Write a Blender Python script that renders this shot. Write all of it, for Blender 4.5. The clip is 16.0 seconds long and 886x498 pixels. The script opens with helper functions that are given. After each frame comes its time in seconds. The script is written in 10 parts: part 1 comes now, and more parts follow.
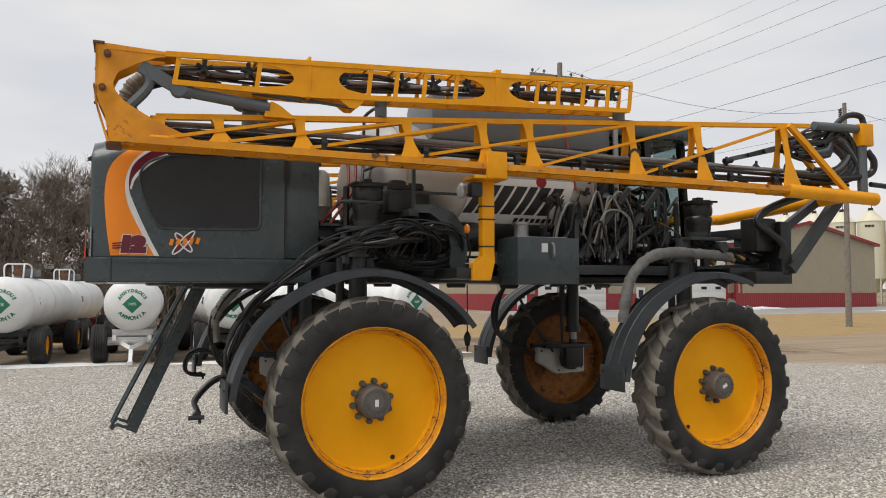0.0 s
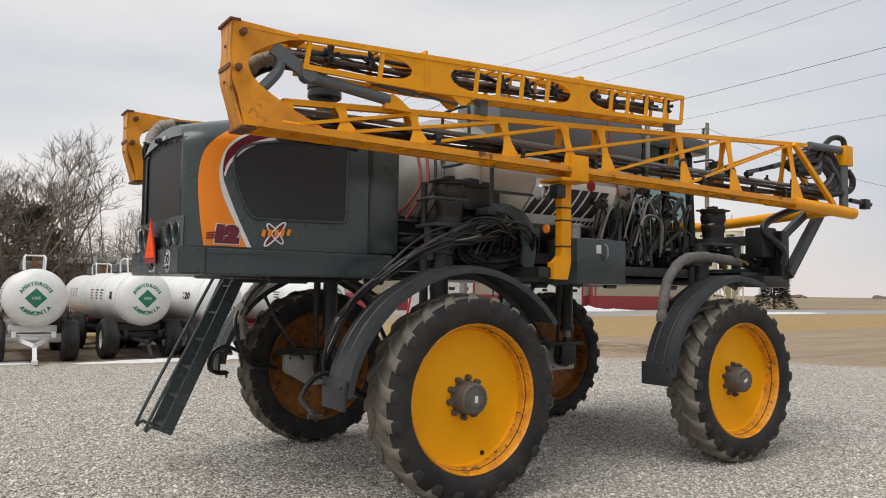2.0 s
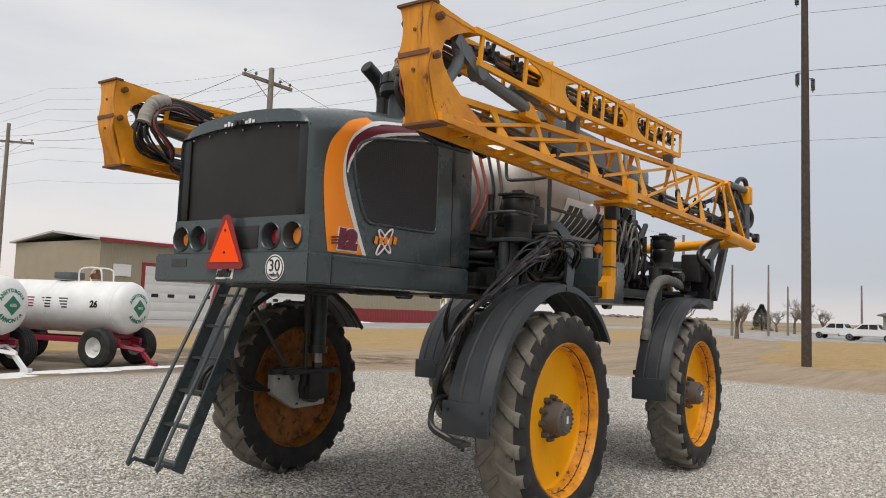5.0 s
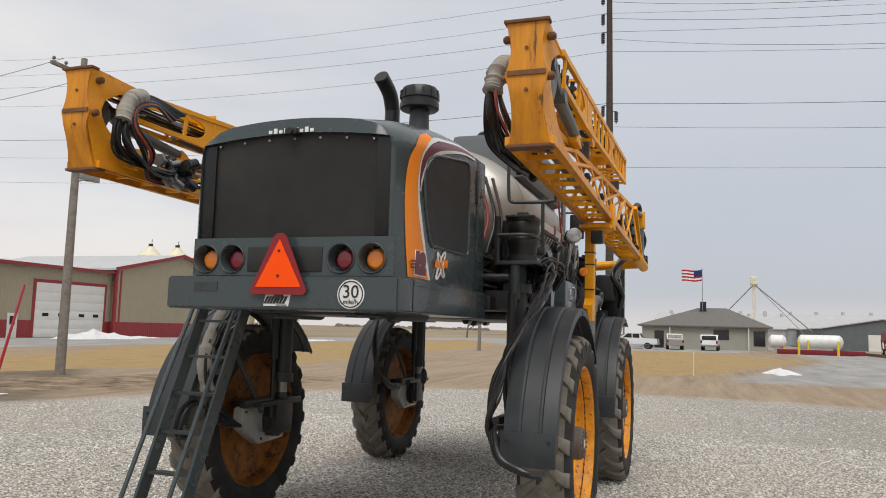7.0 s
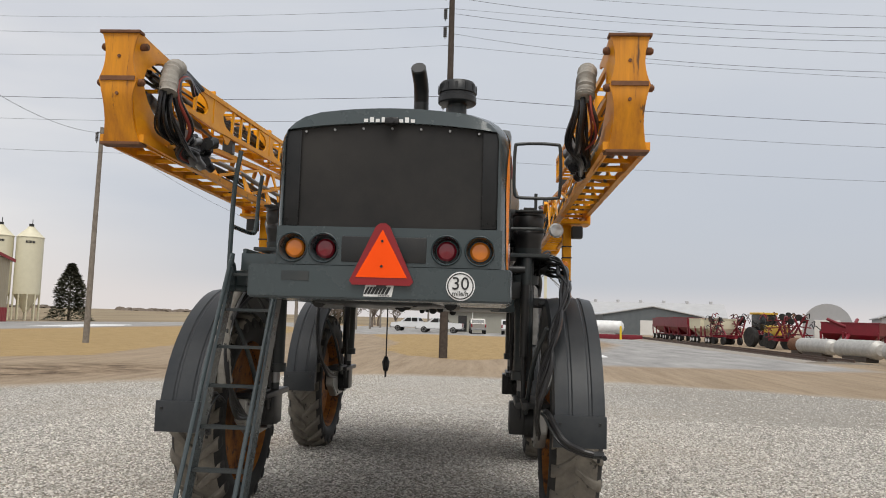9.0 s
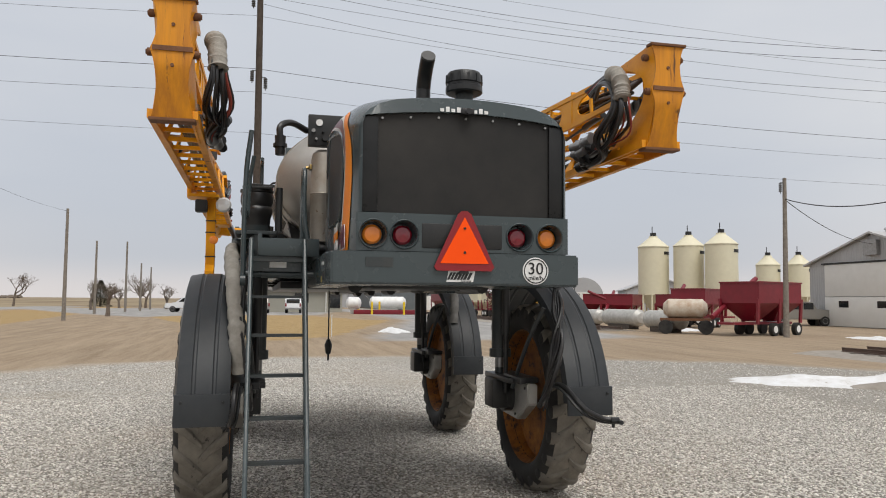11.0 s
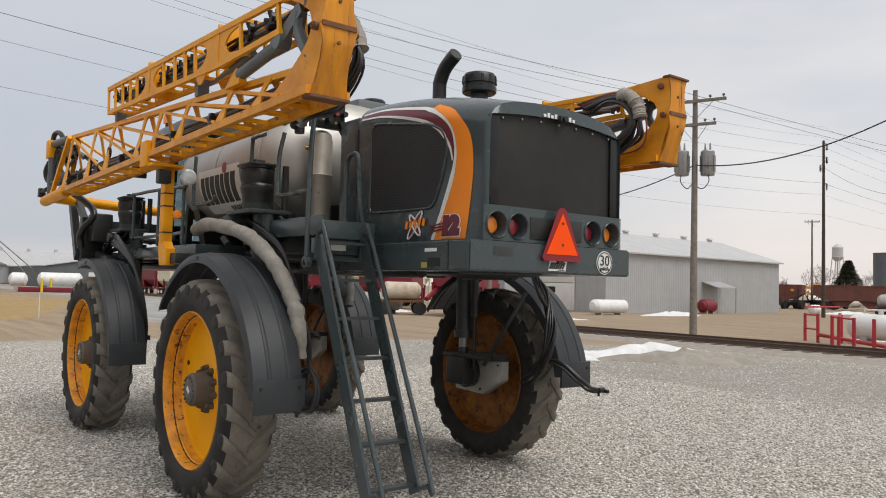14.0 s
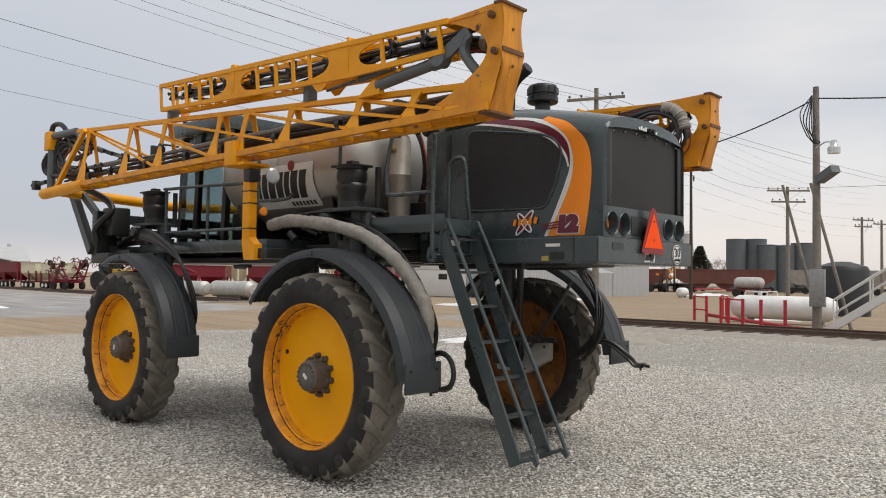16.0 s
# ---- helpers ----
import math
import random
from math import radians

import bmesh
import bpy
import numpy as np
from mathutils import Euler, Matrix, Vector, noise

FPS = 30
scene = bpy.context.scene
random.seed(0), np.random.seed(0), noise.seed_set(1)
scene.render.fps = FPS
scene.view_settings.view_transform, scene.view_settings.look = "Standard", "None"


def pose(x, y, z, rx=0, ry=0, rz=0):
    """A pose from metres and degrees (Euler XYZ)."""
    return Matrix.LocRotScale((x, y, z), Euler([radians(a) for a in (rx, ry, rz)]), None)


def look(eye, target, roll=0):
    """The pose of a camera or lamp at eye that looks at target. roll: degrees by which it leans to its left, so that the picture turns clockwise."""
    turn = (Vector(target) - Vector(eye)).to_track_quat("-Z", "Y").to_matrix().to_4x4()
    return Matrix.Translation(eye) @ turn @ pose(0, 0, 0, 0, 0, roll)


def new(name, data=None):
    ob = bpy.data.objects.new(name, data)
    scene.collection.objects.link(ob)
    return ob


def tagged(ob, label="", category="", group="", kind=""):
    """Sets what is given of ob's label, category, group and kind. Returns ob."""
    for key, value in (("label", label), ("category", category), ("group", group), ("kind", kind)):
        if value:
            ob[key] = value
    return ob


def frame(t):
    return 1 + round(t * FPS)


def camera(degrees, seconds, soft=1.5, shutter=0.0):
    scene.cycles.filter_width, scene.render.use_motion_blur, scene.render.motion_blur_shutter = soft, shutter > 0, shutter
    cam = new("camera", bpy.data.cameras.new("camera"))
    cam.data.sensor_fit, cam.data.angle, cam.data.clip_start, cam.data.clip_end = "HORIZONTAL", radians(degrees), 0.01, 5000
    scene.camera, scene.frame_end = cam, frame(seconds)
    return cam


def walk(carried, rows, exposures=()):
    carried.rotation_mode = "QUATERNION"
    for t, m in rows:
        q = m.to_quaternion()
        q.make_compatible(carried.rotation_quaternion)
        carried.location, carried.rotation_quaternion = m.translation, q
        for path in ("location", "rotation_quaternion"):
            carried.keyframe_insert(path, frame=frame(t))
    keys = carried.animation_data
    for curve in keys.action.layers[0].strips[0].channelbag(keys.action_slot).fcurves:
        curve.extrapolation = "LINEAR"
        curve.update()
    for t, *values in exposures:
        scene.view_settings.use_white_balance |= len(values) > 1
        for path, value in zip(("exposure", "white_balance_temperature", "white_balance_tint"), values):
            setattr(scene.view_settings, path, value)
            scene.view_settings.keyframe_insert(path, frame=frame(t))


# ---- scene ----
cam = camera(60.2, 16.0, 1.0)
METRES, EYE, TILT, LEAN, TURN = 16.51, 1.85, 0.0, -0.15, 0.0
ROWS = [
    (0.0, 0.0, 0.0, 0.0, 0.01, 3.13, 0.23),
    (0.5, -0.031, 0.001, -0.0024, -2.88, 2.95, -0.23),
    (1.0, -0.0653, -0.0003, -0.0018, -5.83, 2.95, -0.64),
    (1.5, -0.0981, 0.0003, -0.0018, -8.77, 3.02, -0.76),
    (2.0, -0.1304, 0.0088, -0.0017, -11.4, 3.14, -0.67),
    (2.5, -0.1644, 0.0137, -0.0012, -14.2, 3.22, -0.58),
    (3.0, -0.1933, 0.0264, -0.0026, -17.23, 3.32, -0.75),
    (3.5, -0.2236, 0.0414, -0.0028, -20.86, 3.53, -1.1),
    (4.0, -0.2507, 0.0591, -0.0034, -24.74, 3.78, -1.49),
    (6.5, -0.3649, 0.1665, -0.0014, -44.76, 5.55, -1.7),
    (7.0, -0.383, 0.1897, 0.0001, -48.97, 5.8, -1.44),
    (7.5, -0.4028, 0.2122, 0.0018, -53.21, 5.83, -1.34),
    (8.0, -0.4186, 0.2357, 0.0005, -57.11, 5.67, -1.38),
    (8.5, -0.4406, 0.2602, 0.0006, -60.76, 5.4, -1.57),
    (9.0, -0.4561, 0.2827, -0.0005, -64.23, 5.06, -1.66),
    (11.5, -0.5091, 0.4251, 0.0001, -85.91, 3.22, -0.34),
    (12.0, -0.5112, 0.4547, 0.0003, -90.24, 2.76, -0.51),
    (12.5, -0.5162, 0.4848, 0.0017, -94.46, 2.41, -0.83),
    (13.0, -0.5152, 0.5136, 0.0007, -98.49, 2.41, -1.16),
    (13.5, -0.5181, 0.5464, 0.0005, -102.34, 2.55, -1.36),
    (14.0, -0.5181, 0.5752, -0.0006, -105.58, 2.61, -1.49),
    (14.5, -0.5189, 0.6081, -0.0017, -108.43, 2.5, -1.48),
    (15.0, -0.5222, 0.6413, -0.0012, -110.89, 2.17, -1.29),
    (15.5, -0.5165, 0.6704, -0.0019, -113.1, 2.02, -1.02),
    (16.0, -0.5168, 0.7025, -0.0011, -115.31, 1.88, -0.76),
]
walk(cam, [(t, pose(0, 0, EYE, TILT, LEAN, TURN) @ pose(METRES * x, METRES * y, METRES * z, 90 + pitch, roll, yaw)) for t, x, y, z, yaw, pitch, roll in ROWS])

# ---- world, sun ----
world = bpy.data.worlds.new("sky")
scene.world = world
world.use_nodes = True
wn, wl = world.node_tree.nodes, world.node_tree.links
wn.clear()
SUN_EL, SUN_AZ = radians(60), radians(215)
w_out, w_bg = wn.new("ShaderNodeOutputWorld"), wn.new("ShaderNodeBackground")
w_sky = wn.new("ShaderNodeTexSky")
w_sky.sky_type, w_sky.sun_disc = "NISHITA", False
w_sky.sun_elevation, w_sky.sun_rotation = SUN_EL, radians(90) - SUN_AZ
w_tc, w_map, w_noise = wn.new("ShaderNodeTexCoord"), wn.new("ShaderNodeMapping"), wn.new("ShaderNodeTexNoise")
w_map.inputs["Scale"].default_value = (1.2, 1.2, 5.0)
w_noise.inputs["Scale"].default_value, w_noise.inputs["Detail"].default_value = 1.6, 5
w_noise.inputs["Roughness"].default_value = 0.5
w_ramp = wn.new("ShaderNodeValToRGB")          # thin and thick parts of the cloud deck
w_ramp.color_ramp.elements[0].position, w_ramp.color_ramp.elements[0].color = 0.30, (0.53, 0.545, 0.585, 1)
w_ramp.color_ramp.elements[1].position, w_ramp.color_ramp.elements[1].color = 0.68, (0.72, 0.705, 0.69, 1)
w_sep = wn.new("ShaderNodeSeparateXYZ")
w_hor = wn.new("ShaderNodeMapRange")           # paler, warmer band low over the horizon
w_hor.inputs[1].default_value, w_hor.inputs[2].default_value = 0.0, 0.16
w_hor.inputs[3].default_value, w_hor.inputs[4].default_value = 1.0, 0.0
w_hor.interpolation_type = "SMOOTHSTEP"
w_band = wn.new("ShaderNodeMix")
w_band.data_type = "RGBA"
w_band.inputs[7].default_value = (0.73, 0.66, 0.62, 1)
w_mix = wn.new("ShaderNodeMix")
w_mix.data_type = "RGBA"
w_mix.inputs[0].default_value = 0.94
w_skys = wn.new("ShaderNodeVectorMath")
w_skys.operation = "SCALE"
w_skys.inputs["Scale"].default_value = 0.09
wl.new(w_tc.outputs["Generated"], w_map.inputs["Vector"])
wl.new(w_map.outputs[0], w_noise.inputs["Vector"])
wl.new(w_noise.outputs["Fac"], w_ramp.inputs[0])
# the deck is thicker and bluer away from the sun
w_dot, w_side, w_cool = wn.new("ShaderNodeVectorMath"), wn.new("ShaderNodeMapRange"), wn.new("ShaderNodeMix")
w_dot.operation = "DOT_PRODUCT"
w_dot.inputs[1].default_value = (0.978, 0.208, 0)
w_side.inputs[1].default_value, w_side.inputs[2].default_value, w_side.inputs[4].default_value = 0.60, 0.98, 0.86
w_cool.data_type = "RGBA"
w_side.interpolation_type = "SMOOTHSTEP"
wl.new(w_tc.outputs["Generated"], w_dot.inputs[0])
wl.new(w_dot.outputs["Value"], w_side.inputs[0])
wl.new(w_side.outputs[0], w_cool.inputs[0])
wl.new(w_tc.outputs["Generated"], w_sep.inputs[0])
wl.new(w_sep.outputs["Z"], w_hor.inputs[0])
wl.new(w_hor.outputs[0], w_band.inputs[0])
wl.new(w_ramp.outputs[0], w_band.inputs[6])
wl.new(w_band.outputs[2], w_cool.inputs[6])
# away from the sun the deck is darkest low down, with a thin pale strip along the horizon
w_deep, w_lift, w_strip, w_low = wn.new("ShaderNodeMix"), wn.new("ShaderNodeMapRange"), wn.new("ShaderNodeMix"), wn.new("ShaderNodeMapRange")
w_deep.data_type, w_strip.data_type = "RGBA", "RGBA"
w_deep.inputs[6].default_value, w_deep.inputs[7].default_value = (0.395, 0.425, 0.48, 1), (0.495, 0.525, 0.575, 1)
w_lift.inputs[1].default_value, w_lift.inputs[2].default_value = 0.06, 0.34
w_low.inputs[1].default_value, w_low.inputs[2].default_value, w_low.inputs[3].default_value, w_low.inputs[4].default_value = 0.0, 0.055, 0.75, 0.0
w_low.interpolation_type = "SMOOTHSTEP"
w_strip.inputs[7].default_value = (0.64, 0.595, 0.58, 1)
wl.new(w_sep.outputs["Z"], w_lift.inputs[0])
wl.new(w_lift.outputs[0], w_deep.inputs[0])
wl.new(w_deep.outputs[2], w_cool.inputs[7])
wl.new(w_sep.outputs["Z"], w_low.inputs[0])
wl.new(w_low.outputs[0], w_strip.inputs[0])
wl.new(w_cool.outputs[2], w_strip.inputs[6])
wl.new(w_sky.outputs[0], w_skys.inputs[0])
wl.new(w_skys.outputs[0], w_mix.inputs[6])
wl.new(w_strip.outputs[2], w_mix.inputs[7])
wl.new(w_mix.outputs[2], w_bg.inputs["Color"])
w_bg.inputs["Strength"].default_value = 1.22
wl.new(w_bg.outputs[0], w_out.inputs[0])
sun = new("sun", bpy.data.lights.new("sun", "SUN"))
sun.data.energy, sun.data.angle, sun.data.color = 2.3, radians(40), (1.0, 0.965, 0.91)
sun.matrix_world = look((0, 0, 0), (-math.cos(SUN_AZ) * math.cos(SUN_EL), -math.sin(SUN_AZ) * math.cos(SUN_EL), -math.sin(SUN_EL)))


# ---- materials ----
def material(name, base, rough=0.6, metal=0.0, second=None, scale=3.0, amount=0.5, bump=0.0, bump_scale=40.0, spot=None, spot_scale=6.0, spot_at=0.62, coat=0.0, spec=0.5, rough_var=0.12, alpha=1.0, trans=0.0):
    """A painted, dusty or metal surface: base and second colour mixed by soft stains, spots of wear, fine relief."""
    m = bpy.data.materials.new(name)
    m.use_nodes = True
    n, l = m.node_tree.nodes, m.node_tree.links
    b = n["Principled BSDF"]
    b.inputs["Roughness"].default_value, b.inputs["Metallic"].default_value = rough, metal
    b.inputs["Coat Weight"].default_value, b.inputs["Specular IOR Level"].default_value = coat, spec
    b.inputs["Transmission Weight"].default_value = trans
    b.inputs["Base Color"].default_value = (*base, 1)
    tc = n.new("ShaderNodeTexCoord")
    second = second or tuple(c * 0.8 for c in base)
    n1 = n.new("ShaderNodeTexNoise")
    n1.inputs["Scale"].default_value, n1.inputs["Detail"].default_value, n1.inputs["Roughness"].default_value = scale, 8, 0.65
    l.new(tc.outputs["Object"], n1.inputs["Vector"])
    r1 = n.new("ShaderNodeMapRange")
    r1.inputs[1].default_value, r1.inputs[2].default_value, r1.inputs[3].default_value, r1.inputs[4].default_value = 0.35, 0.7, 0.0, amount
    l.new(n1.outputs["Fac"], r1.inputs[0])
    mx = n.new("ShaderNodeMix")
    mx.data_type = "RGBA"
    mx.inputs[6].default_value, mx.inputs[7].default_value = (*base, 1), (*second, 1)
    l.new(r1.outputs[0], mx.inputs[0])
    colour = mx.outputs[2]
    if spot:
        n2 = n.new("ShaderNodeTexNoise")
        n2.inputs["Scale"].default_value, n2.inputs["Detail"].default_value, n2.inputs["Roughness"].default_value = spot_scale, 10, 0.7
        l.new(tc.outputs["Object"], n2.inputs["Vector"])
        r2 = n.new("ShaderNodeMapRange")
        r2.inputs[1].default_value, r2.inputs[2].default_value = spot_at, spot_at + 0.06
        l.new(n2.outputs["Fac"], r2.inputs[0])
        m2 = n.new("ShaderNodeMix")
        m2.data_type = "RGBA"
        m2.inputs[7].default_value = (*spot, 1)
        l.new(r2.outputs[0], m2.inputs[0])
        l.new(colour, m2.inputs[6])
        colour = m2.outputs[2]
    l.new(colour, b.inputs["Base Color"])
    rr = n.new("ShaderNodeMapRange")
    rr.inputs[3].default_value, rr.inputs[4].default_value = max(0.03, rough - rough_var), min(1, rough + rough_var)
    l.new(n1.outputs["Fac"], rr.inputs[0])
    l.new(rr.outputs[0], b.inputs["Roughness"])
    if bump:
        n3 = n.new("ShaderNodeTexNoise")
        n3.inputs["Scale"].default_value, n3.inputs["Detail"].default_value = bump_scale, 6
        l.new(tc.outputs["Object"], n3.inputs["Vector"])
        bp = n.new("ShaderNodeBump")
        bp.inputs["Strength"].default_value, bp.inputs["Distance"].default_value = bump, 0.01
        l.new(n3.outputs["Fac"], bp.inputs["Height"])
        l.new(bp.outputs[0], b.inputs["Normal"])
    return m


YELLOW = material("yellow_paint", (0.82, 0.35, 0.004), 0.45, 0, (0.66, 0.245, 0.008), 5, 0.6, 0.05, 60, (0.12, 0.05, 0.02), 9, 0.68, spec=0.25)
YELLOW_WHEEL = material("yellow_wheel_paint", (0.88, 0.40, 0.0015), 0.5, 0, (0.80, 0.335, 0.003), 3, 0.5, 0.03, 60, (0.15, 0.06, 0.02), 22, 0.685, spec=0.18)
# inner rim: rust plus the barrel's shade, both put into the colour
RUST_SHADE_RIM = material("rusty_shaded_yellow_paint", (0.36, 0.13, 0.012), 0.7, 0, (0.11, 0.038, 0.012), 7, 0.9, 0.25, 40, (0.07, 0.03, 0.015), 9, 0.55)
YELLOW_WORN = material("worn_yellow_paint", (0.78, 0.32, 0.006), 0.45, 0, (0.50, 0.17, 0.012), 4, 0.8, 0.08, 60, (0.10, 0.045, 0.02), 5, 0.60, spec=0.4)
RIM_WORN = material("chipped_yellow_rim", (0.80, 0.34, 0.005), 0.5, 0, (0.45, 0.15, 0.012), 9, 0.9, 0.15, 50, (0.10, 0.04, 0.018), 14, 0.56)
RUST = material("rust", (0.17, 0.075, 0.035), 0.85, 0, (0.09, 0.04, 0.02), 9, 0.8, 0.3, 50)
GREY = material("dark_grey_paint", (0.043, 0.058, 0.062), 0.27, 0, (0.050, 0.062, 0.065), 2.2, 0.7, 0.015, 50, (0.13, 0.13, 0.12), 14, 0.75, spec=0.4, coat=0.15)
GREY_DUSTY = material("dusty_grey_paint", (0.030, 0.038, 0.041), 0.42, 0, (0.075, 0.070, 0.062), 4, 0.5, 0.08, 60, spec=0.35)
DECK = material("chassis_black", (0.013, 0.0145, 0.016), 0.38, 0, (0.034, 0.031, 0.027), 5, 0.55, 0.1, 60, spec=0.4)
RUBBER = material("tyre_rubber", (0.021, 0.0212, 0.022), 0.62, 0, (0.062, 0.058, 0.053), 3, 0.75, 0.12, 60, (0.085, 0.08, 0.074), 20, 0.68, spec=0.12)
TREAD = material("dusty_tread", (0.14, 0.126, 0.107), 0.9, 0, (0.255, 0.23, 0.19), 5, 0.9, 0.4, 45, (0.055, 0.051, 0.047), 9, 0.60, spec=0.2)
FENDER = material("fender_plastic", (0.027, 0.031, 0.035), 0.42, 0, (0.046, 0.048, 0.050), 6, 0.7, 0.06, 70, spec=0.35)
HOSE = material("hose_black", (0.010, 0.010, 0.011), 0.32, 0, (0.026, 0.024, 0.022), 6, 0.6, 0.05, 90, spec=0.45)
HOSE_BROWN = material("hose_brown", (0.075, 0.048, 0.036), 0.6, 0, (0.04, 0.03, 0.026), 8, 0.6)
HOSE_GREY = material("hose_pale_grey", (0.26, 0.255, 0.24), 0.5, 0, (0.14, 0.135, 0.125), 9, 0.7, 0.05, 90)
HOSE_RED = material("hose_red", (0.27, 0.045, 0.028), 0.55, 0, (0.2, 0.035, 0.025), 8, 0.6)
HOSE_YELLOW = material("wire_yellow", (0.4, 0.32, 0.08), 0.6)
SLEEVE = material("hose_sleeve_cloth", (0.34, 0.32, 0.285), 0.9, 0, (0.19, 0.175, 0.15), 9, 0.8, 1.0, 22, spec=0.2)
SLEEVE_DARK = material("hose_sleeve_grey_cloth", (0.21, 0.205, 0.195), 0.9, 0, (0.11, 0.107, 0.10), 9, 0.8, 1.0, 22, spec=0.2)
STEEL = material("galvanised_steel", (0.34, 0.34, 0.34), 0.45, 0.8, (0.2, 0.19, 0.18), 7, 0.6, 0.05, 60)
ROD = material("cylinder_paint", (0.095, 0.108, 0.115), 0.4, 0, (0.07, 0.075, 0.078), 6, 0.6)
HUB = material("hub_cast_grey", (0.13, 0.122, 0.113), 0.65, 0.2, (0.10, 0.075, 0.055), 9, 0.7, 0.15, 50, (0.2, 0.09, 0.05), 12, 0.66)
STAIN = material("stainless_tank", (0.46, 0.44, 0.41), 0.42, 0.72, (0.35, 0.33, 0.30), 2.0, 0.7, 0.03, 30)
STAIN_DULL = material("stainless_canister", (0.40, 0.375, 0.335), 0.5, 0.55, (0.27, 0.225, 0.175), 4, 0.8, 0.05, 30, (0.16, 0.10, 0.06), 9, 0.64)
ALU = material("aluminium_plate", (0.50, 0.49, 0.46), 0.5, 0.4, (0.32, 0.31, 0.29), 5, 0.7, 0.06, 50)
POLY = material("poly_tank_grey", (0.105, 0.118, 0.125), 0.5, 0, (0.14, 0.15, 0.155), 2.5, 0.6, 0.04, 40)
ORANGE = material("orange_decal", (0.88, 0.25, 0.004), 0.5, 0, (0.80, 0.215, 0.004), 4, 0.5)
MAROON = material("maroon_decal", (0.13, 0.006, 0.022), 0.35)
WHITE = material("white_decal", (0.74, 0.74, 0.73), 0.4, 0, (0.6, 0.59, 0.57), 6, 0.6)
BLACK = material("black_decal", (0.012, 0.012, 0.013), 0.45)
GLOSS_BLACK = material("gloss_black_plastic", (0.012, 0.0125, 0.013), 0.3, 0, (0.03, 0.03, 0.03), 4, 0.5, spec=0.25)
SMV = material("fluorescent_orange", (0.96, 0.085, 0.004), 0.55, 0, (0.88, 0.07, 0.004), 5, 0.4, spec=0.15)
SMV_RED = material("dark_red_reflector", (0.24, 0.008, 0.012), 0.35)
AMBER = material("amber_lens", (0.80, 0.23, 0.015), 0.22, 0, (0.6, 0.15, 0.01), 20, 0.5, coat=0.5)
RED_LENS = material("red_lens", (0.22, 0.006, 0.018), 0.22, 0, (0.12, 0.004, 0.01), 20, 0.5, coat=0.5)
LAMP_GLASS = material("lamp_glass", (0.55, 0.56, 0.56), 0.15, 0.3, (0.4, 0.4, 0.4), 20, 0.5, coat=0.6)
WOOD_DARK = material("creosoted_pole_wood", (0.085, 0.068, 0.056), 0.9, 0, (0.045, 0.036, 0.030), 6, 0.9, 0.5, 24, spec=0.2)
WOOD_POLE = material("weathered_pole_wood", (0.25, 0.225, 0.195), 0.9, 0, (0.14, 0.122, 0.105), 6, 0.9, 0.5, 24, spec=0.2)
WHITE_TANK = material("white_tank_paint", (0.74, 0.745, 0.74), 0.38, 0, (0.56, 0.555, 0.53), 2.2, 0.6, 0.02, 20, (0.3, 0.25, 0.2), 8, 0.74)
GREEN = material("green_decal", (0.012, 0.17, 0.10), 0.5)
CREAM = material("cream_paint", (0.66, 0.62, 0.46), 0.5, 0, (0.58, 0.54, 0.40), 2, 0.5)
RED_PAINT = material("dark_red_paint", (0.19, 0.008, 0.020), 0.4, 0, (0.12, 0.009, 0.016), 3, 0.6, 0.05, 30)
BARN_RED = material("barn_red_steel", (0.26, 0.022, 0.028), 0.5, 0, (0.21, 0.02, 0.025), 2, 0.5)
BARN_TAN = material("barn_tan_steel", (0.33, 0.285, 0.20), 0.5, 0, (0.29, 0.25, 0.18), 1.0, 0.5)
ROOF_STEEL = material("pale_roof_steel", (0.48, 0.48, 0.48), 0.45, 0.2, (0.40, 0.40, 0.40), 0.6, 0.6)
SHED_STEEL = material("grey_shed_steel", (0.40, 0.405, 0.415), 0.5, 0.15, (0.33, 0.335, 0.34), 0.8, 0.6, 0, 40, (0.24, 0.2, 0.17), 1.6, 0.72)
SHED_WHITE = material("white_door_steel", (0.66, 0.655, 0.63), 0.5, 0, (0.58, 0.57, 0.54), 0.9, 0.6)
BIN_STEEL = material("dark_bin_steel", (0.10, 0.115, 0.125), 0.6, 0.2, (0.15, 0.165, 0.17), 1, 0.6)
SNOW = material("old_snow", (0.70, 0.71, 0.725), 0.8, 0, (0.50, 0.485, 0.46), 3, 0.7, 0.9, 10, (0.36, 0.34, 0.31), 7, 0.62, spec=0.15)
TIE = material("rail_tie_wood", (0.07, 0.055, 0.045), 0.9, 0, (0.12, 0.1, 0.085), 6, 0.7, 0.4, 20)
RAIL = material("rail_steel", (0.10, 0.065, 0.05), 0.6, 0.4, (0.16, 0.11, 0.085), 8, 0.6)
BARK = material("bare_bark", (0.19, 0.156, 0.128), 0.95, 0, (0.12, 0.098, 0.08), 5, 0.7, 0.4, 30, spec=0.1)
NEEDLES = material("spruce_needles", (0.066, 0.070, 0.046), 0.9, 0, (0.11, 0.10, 0.068), 3, 0.7, spec=0.1)
WIRE = material("power_wire", (0.03, 0.03, 0.032), 0.6)
OFFICE_WALL = material("office_siding", (0.31, 0.30, 0.255), 0.7, 0, (0.27, 0.26, 0.22), 0.8, 0.5)
SHINGLE = material("office_shingles", (0.145, 0.135, 0.125), 0.9, 0, (0.10, 0.094, 0.088), 3, 0.7, 0.3, 12)
CONCRETE = material("concrete", (0.42, 0.41, 0.385), 0.85, 0, (0.34, 0.33, 0.31), 1.5, 0.6, 0.1, 20)
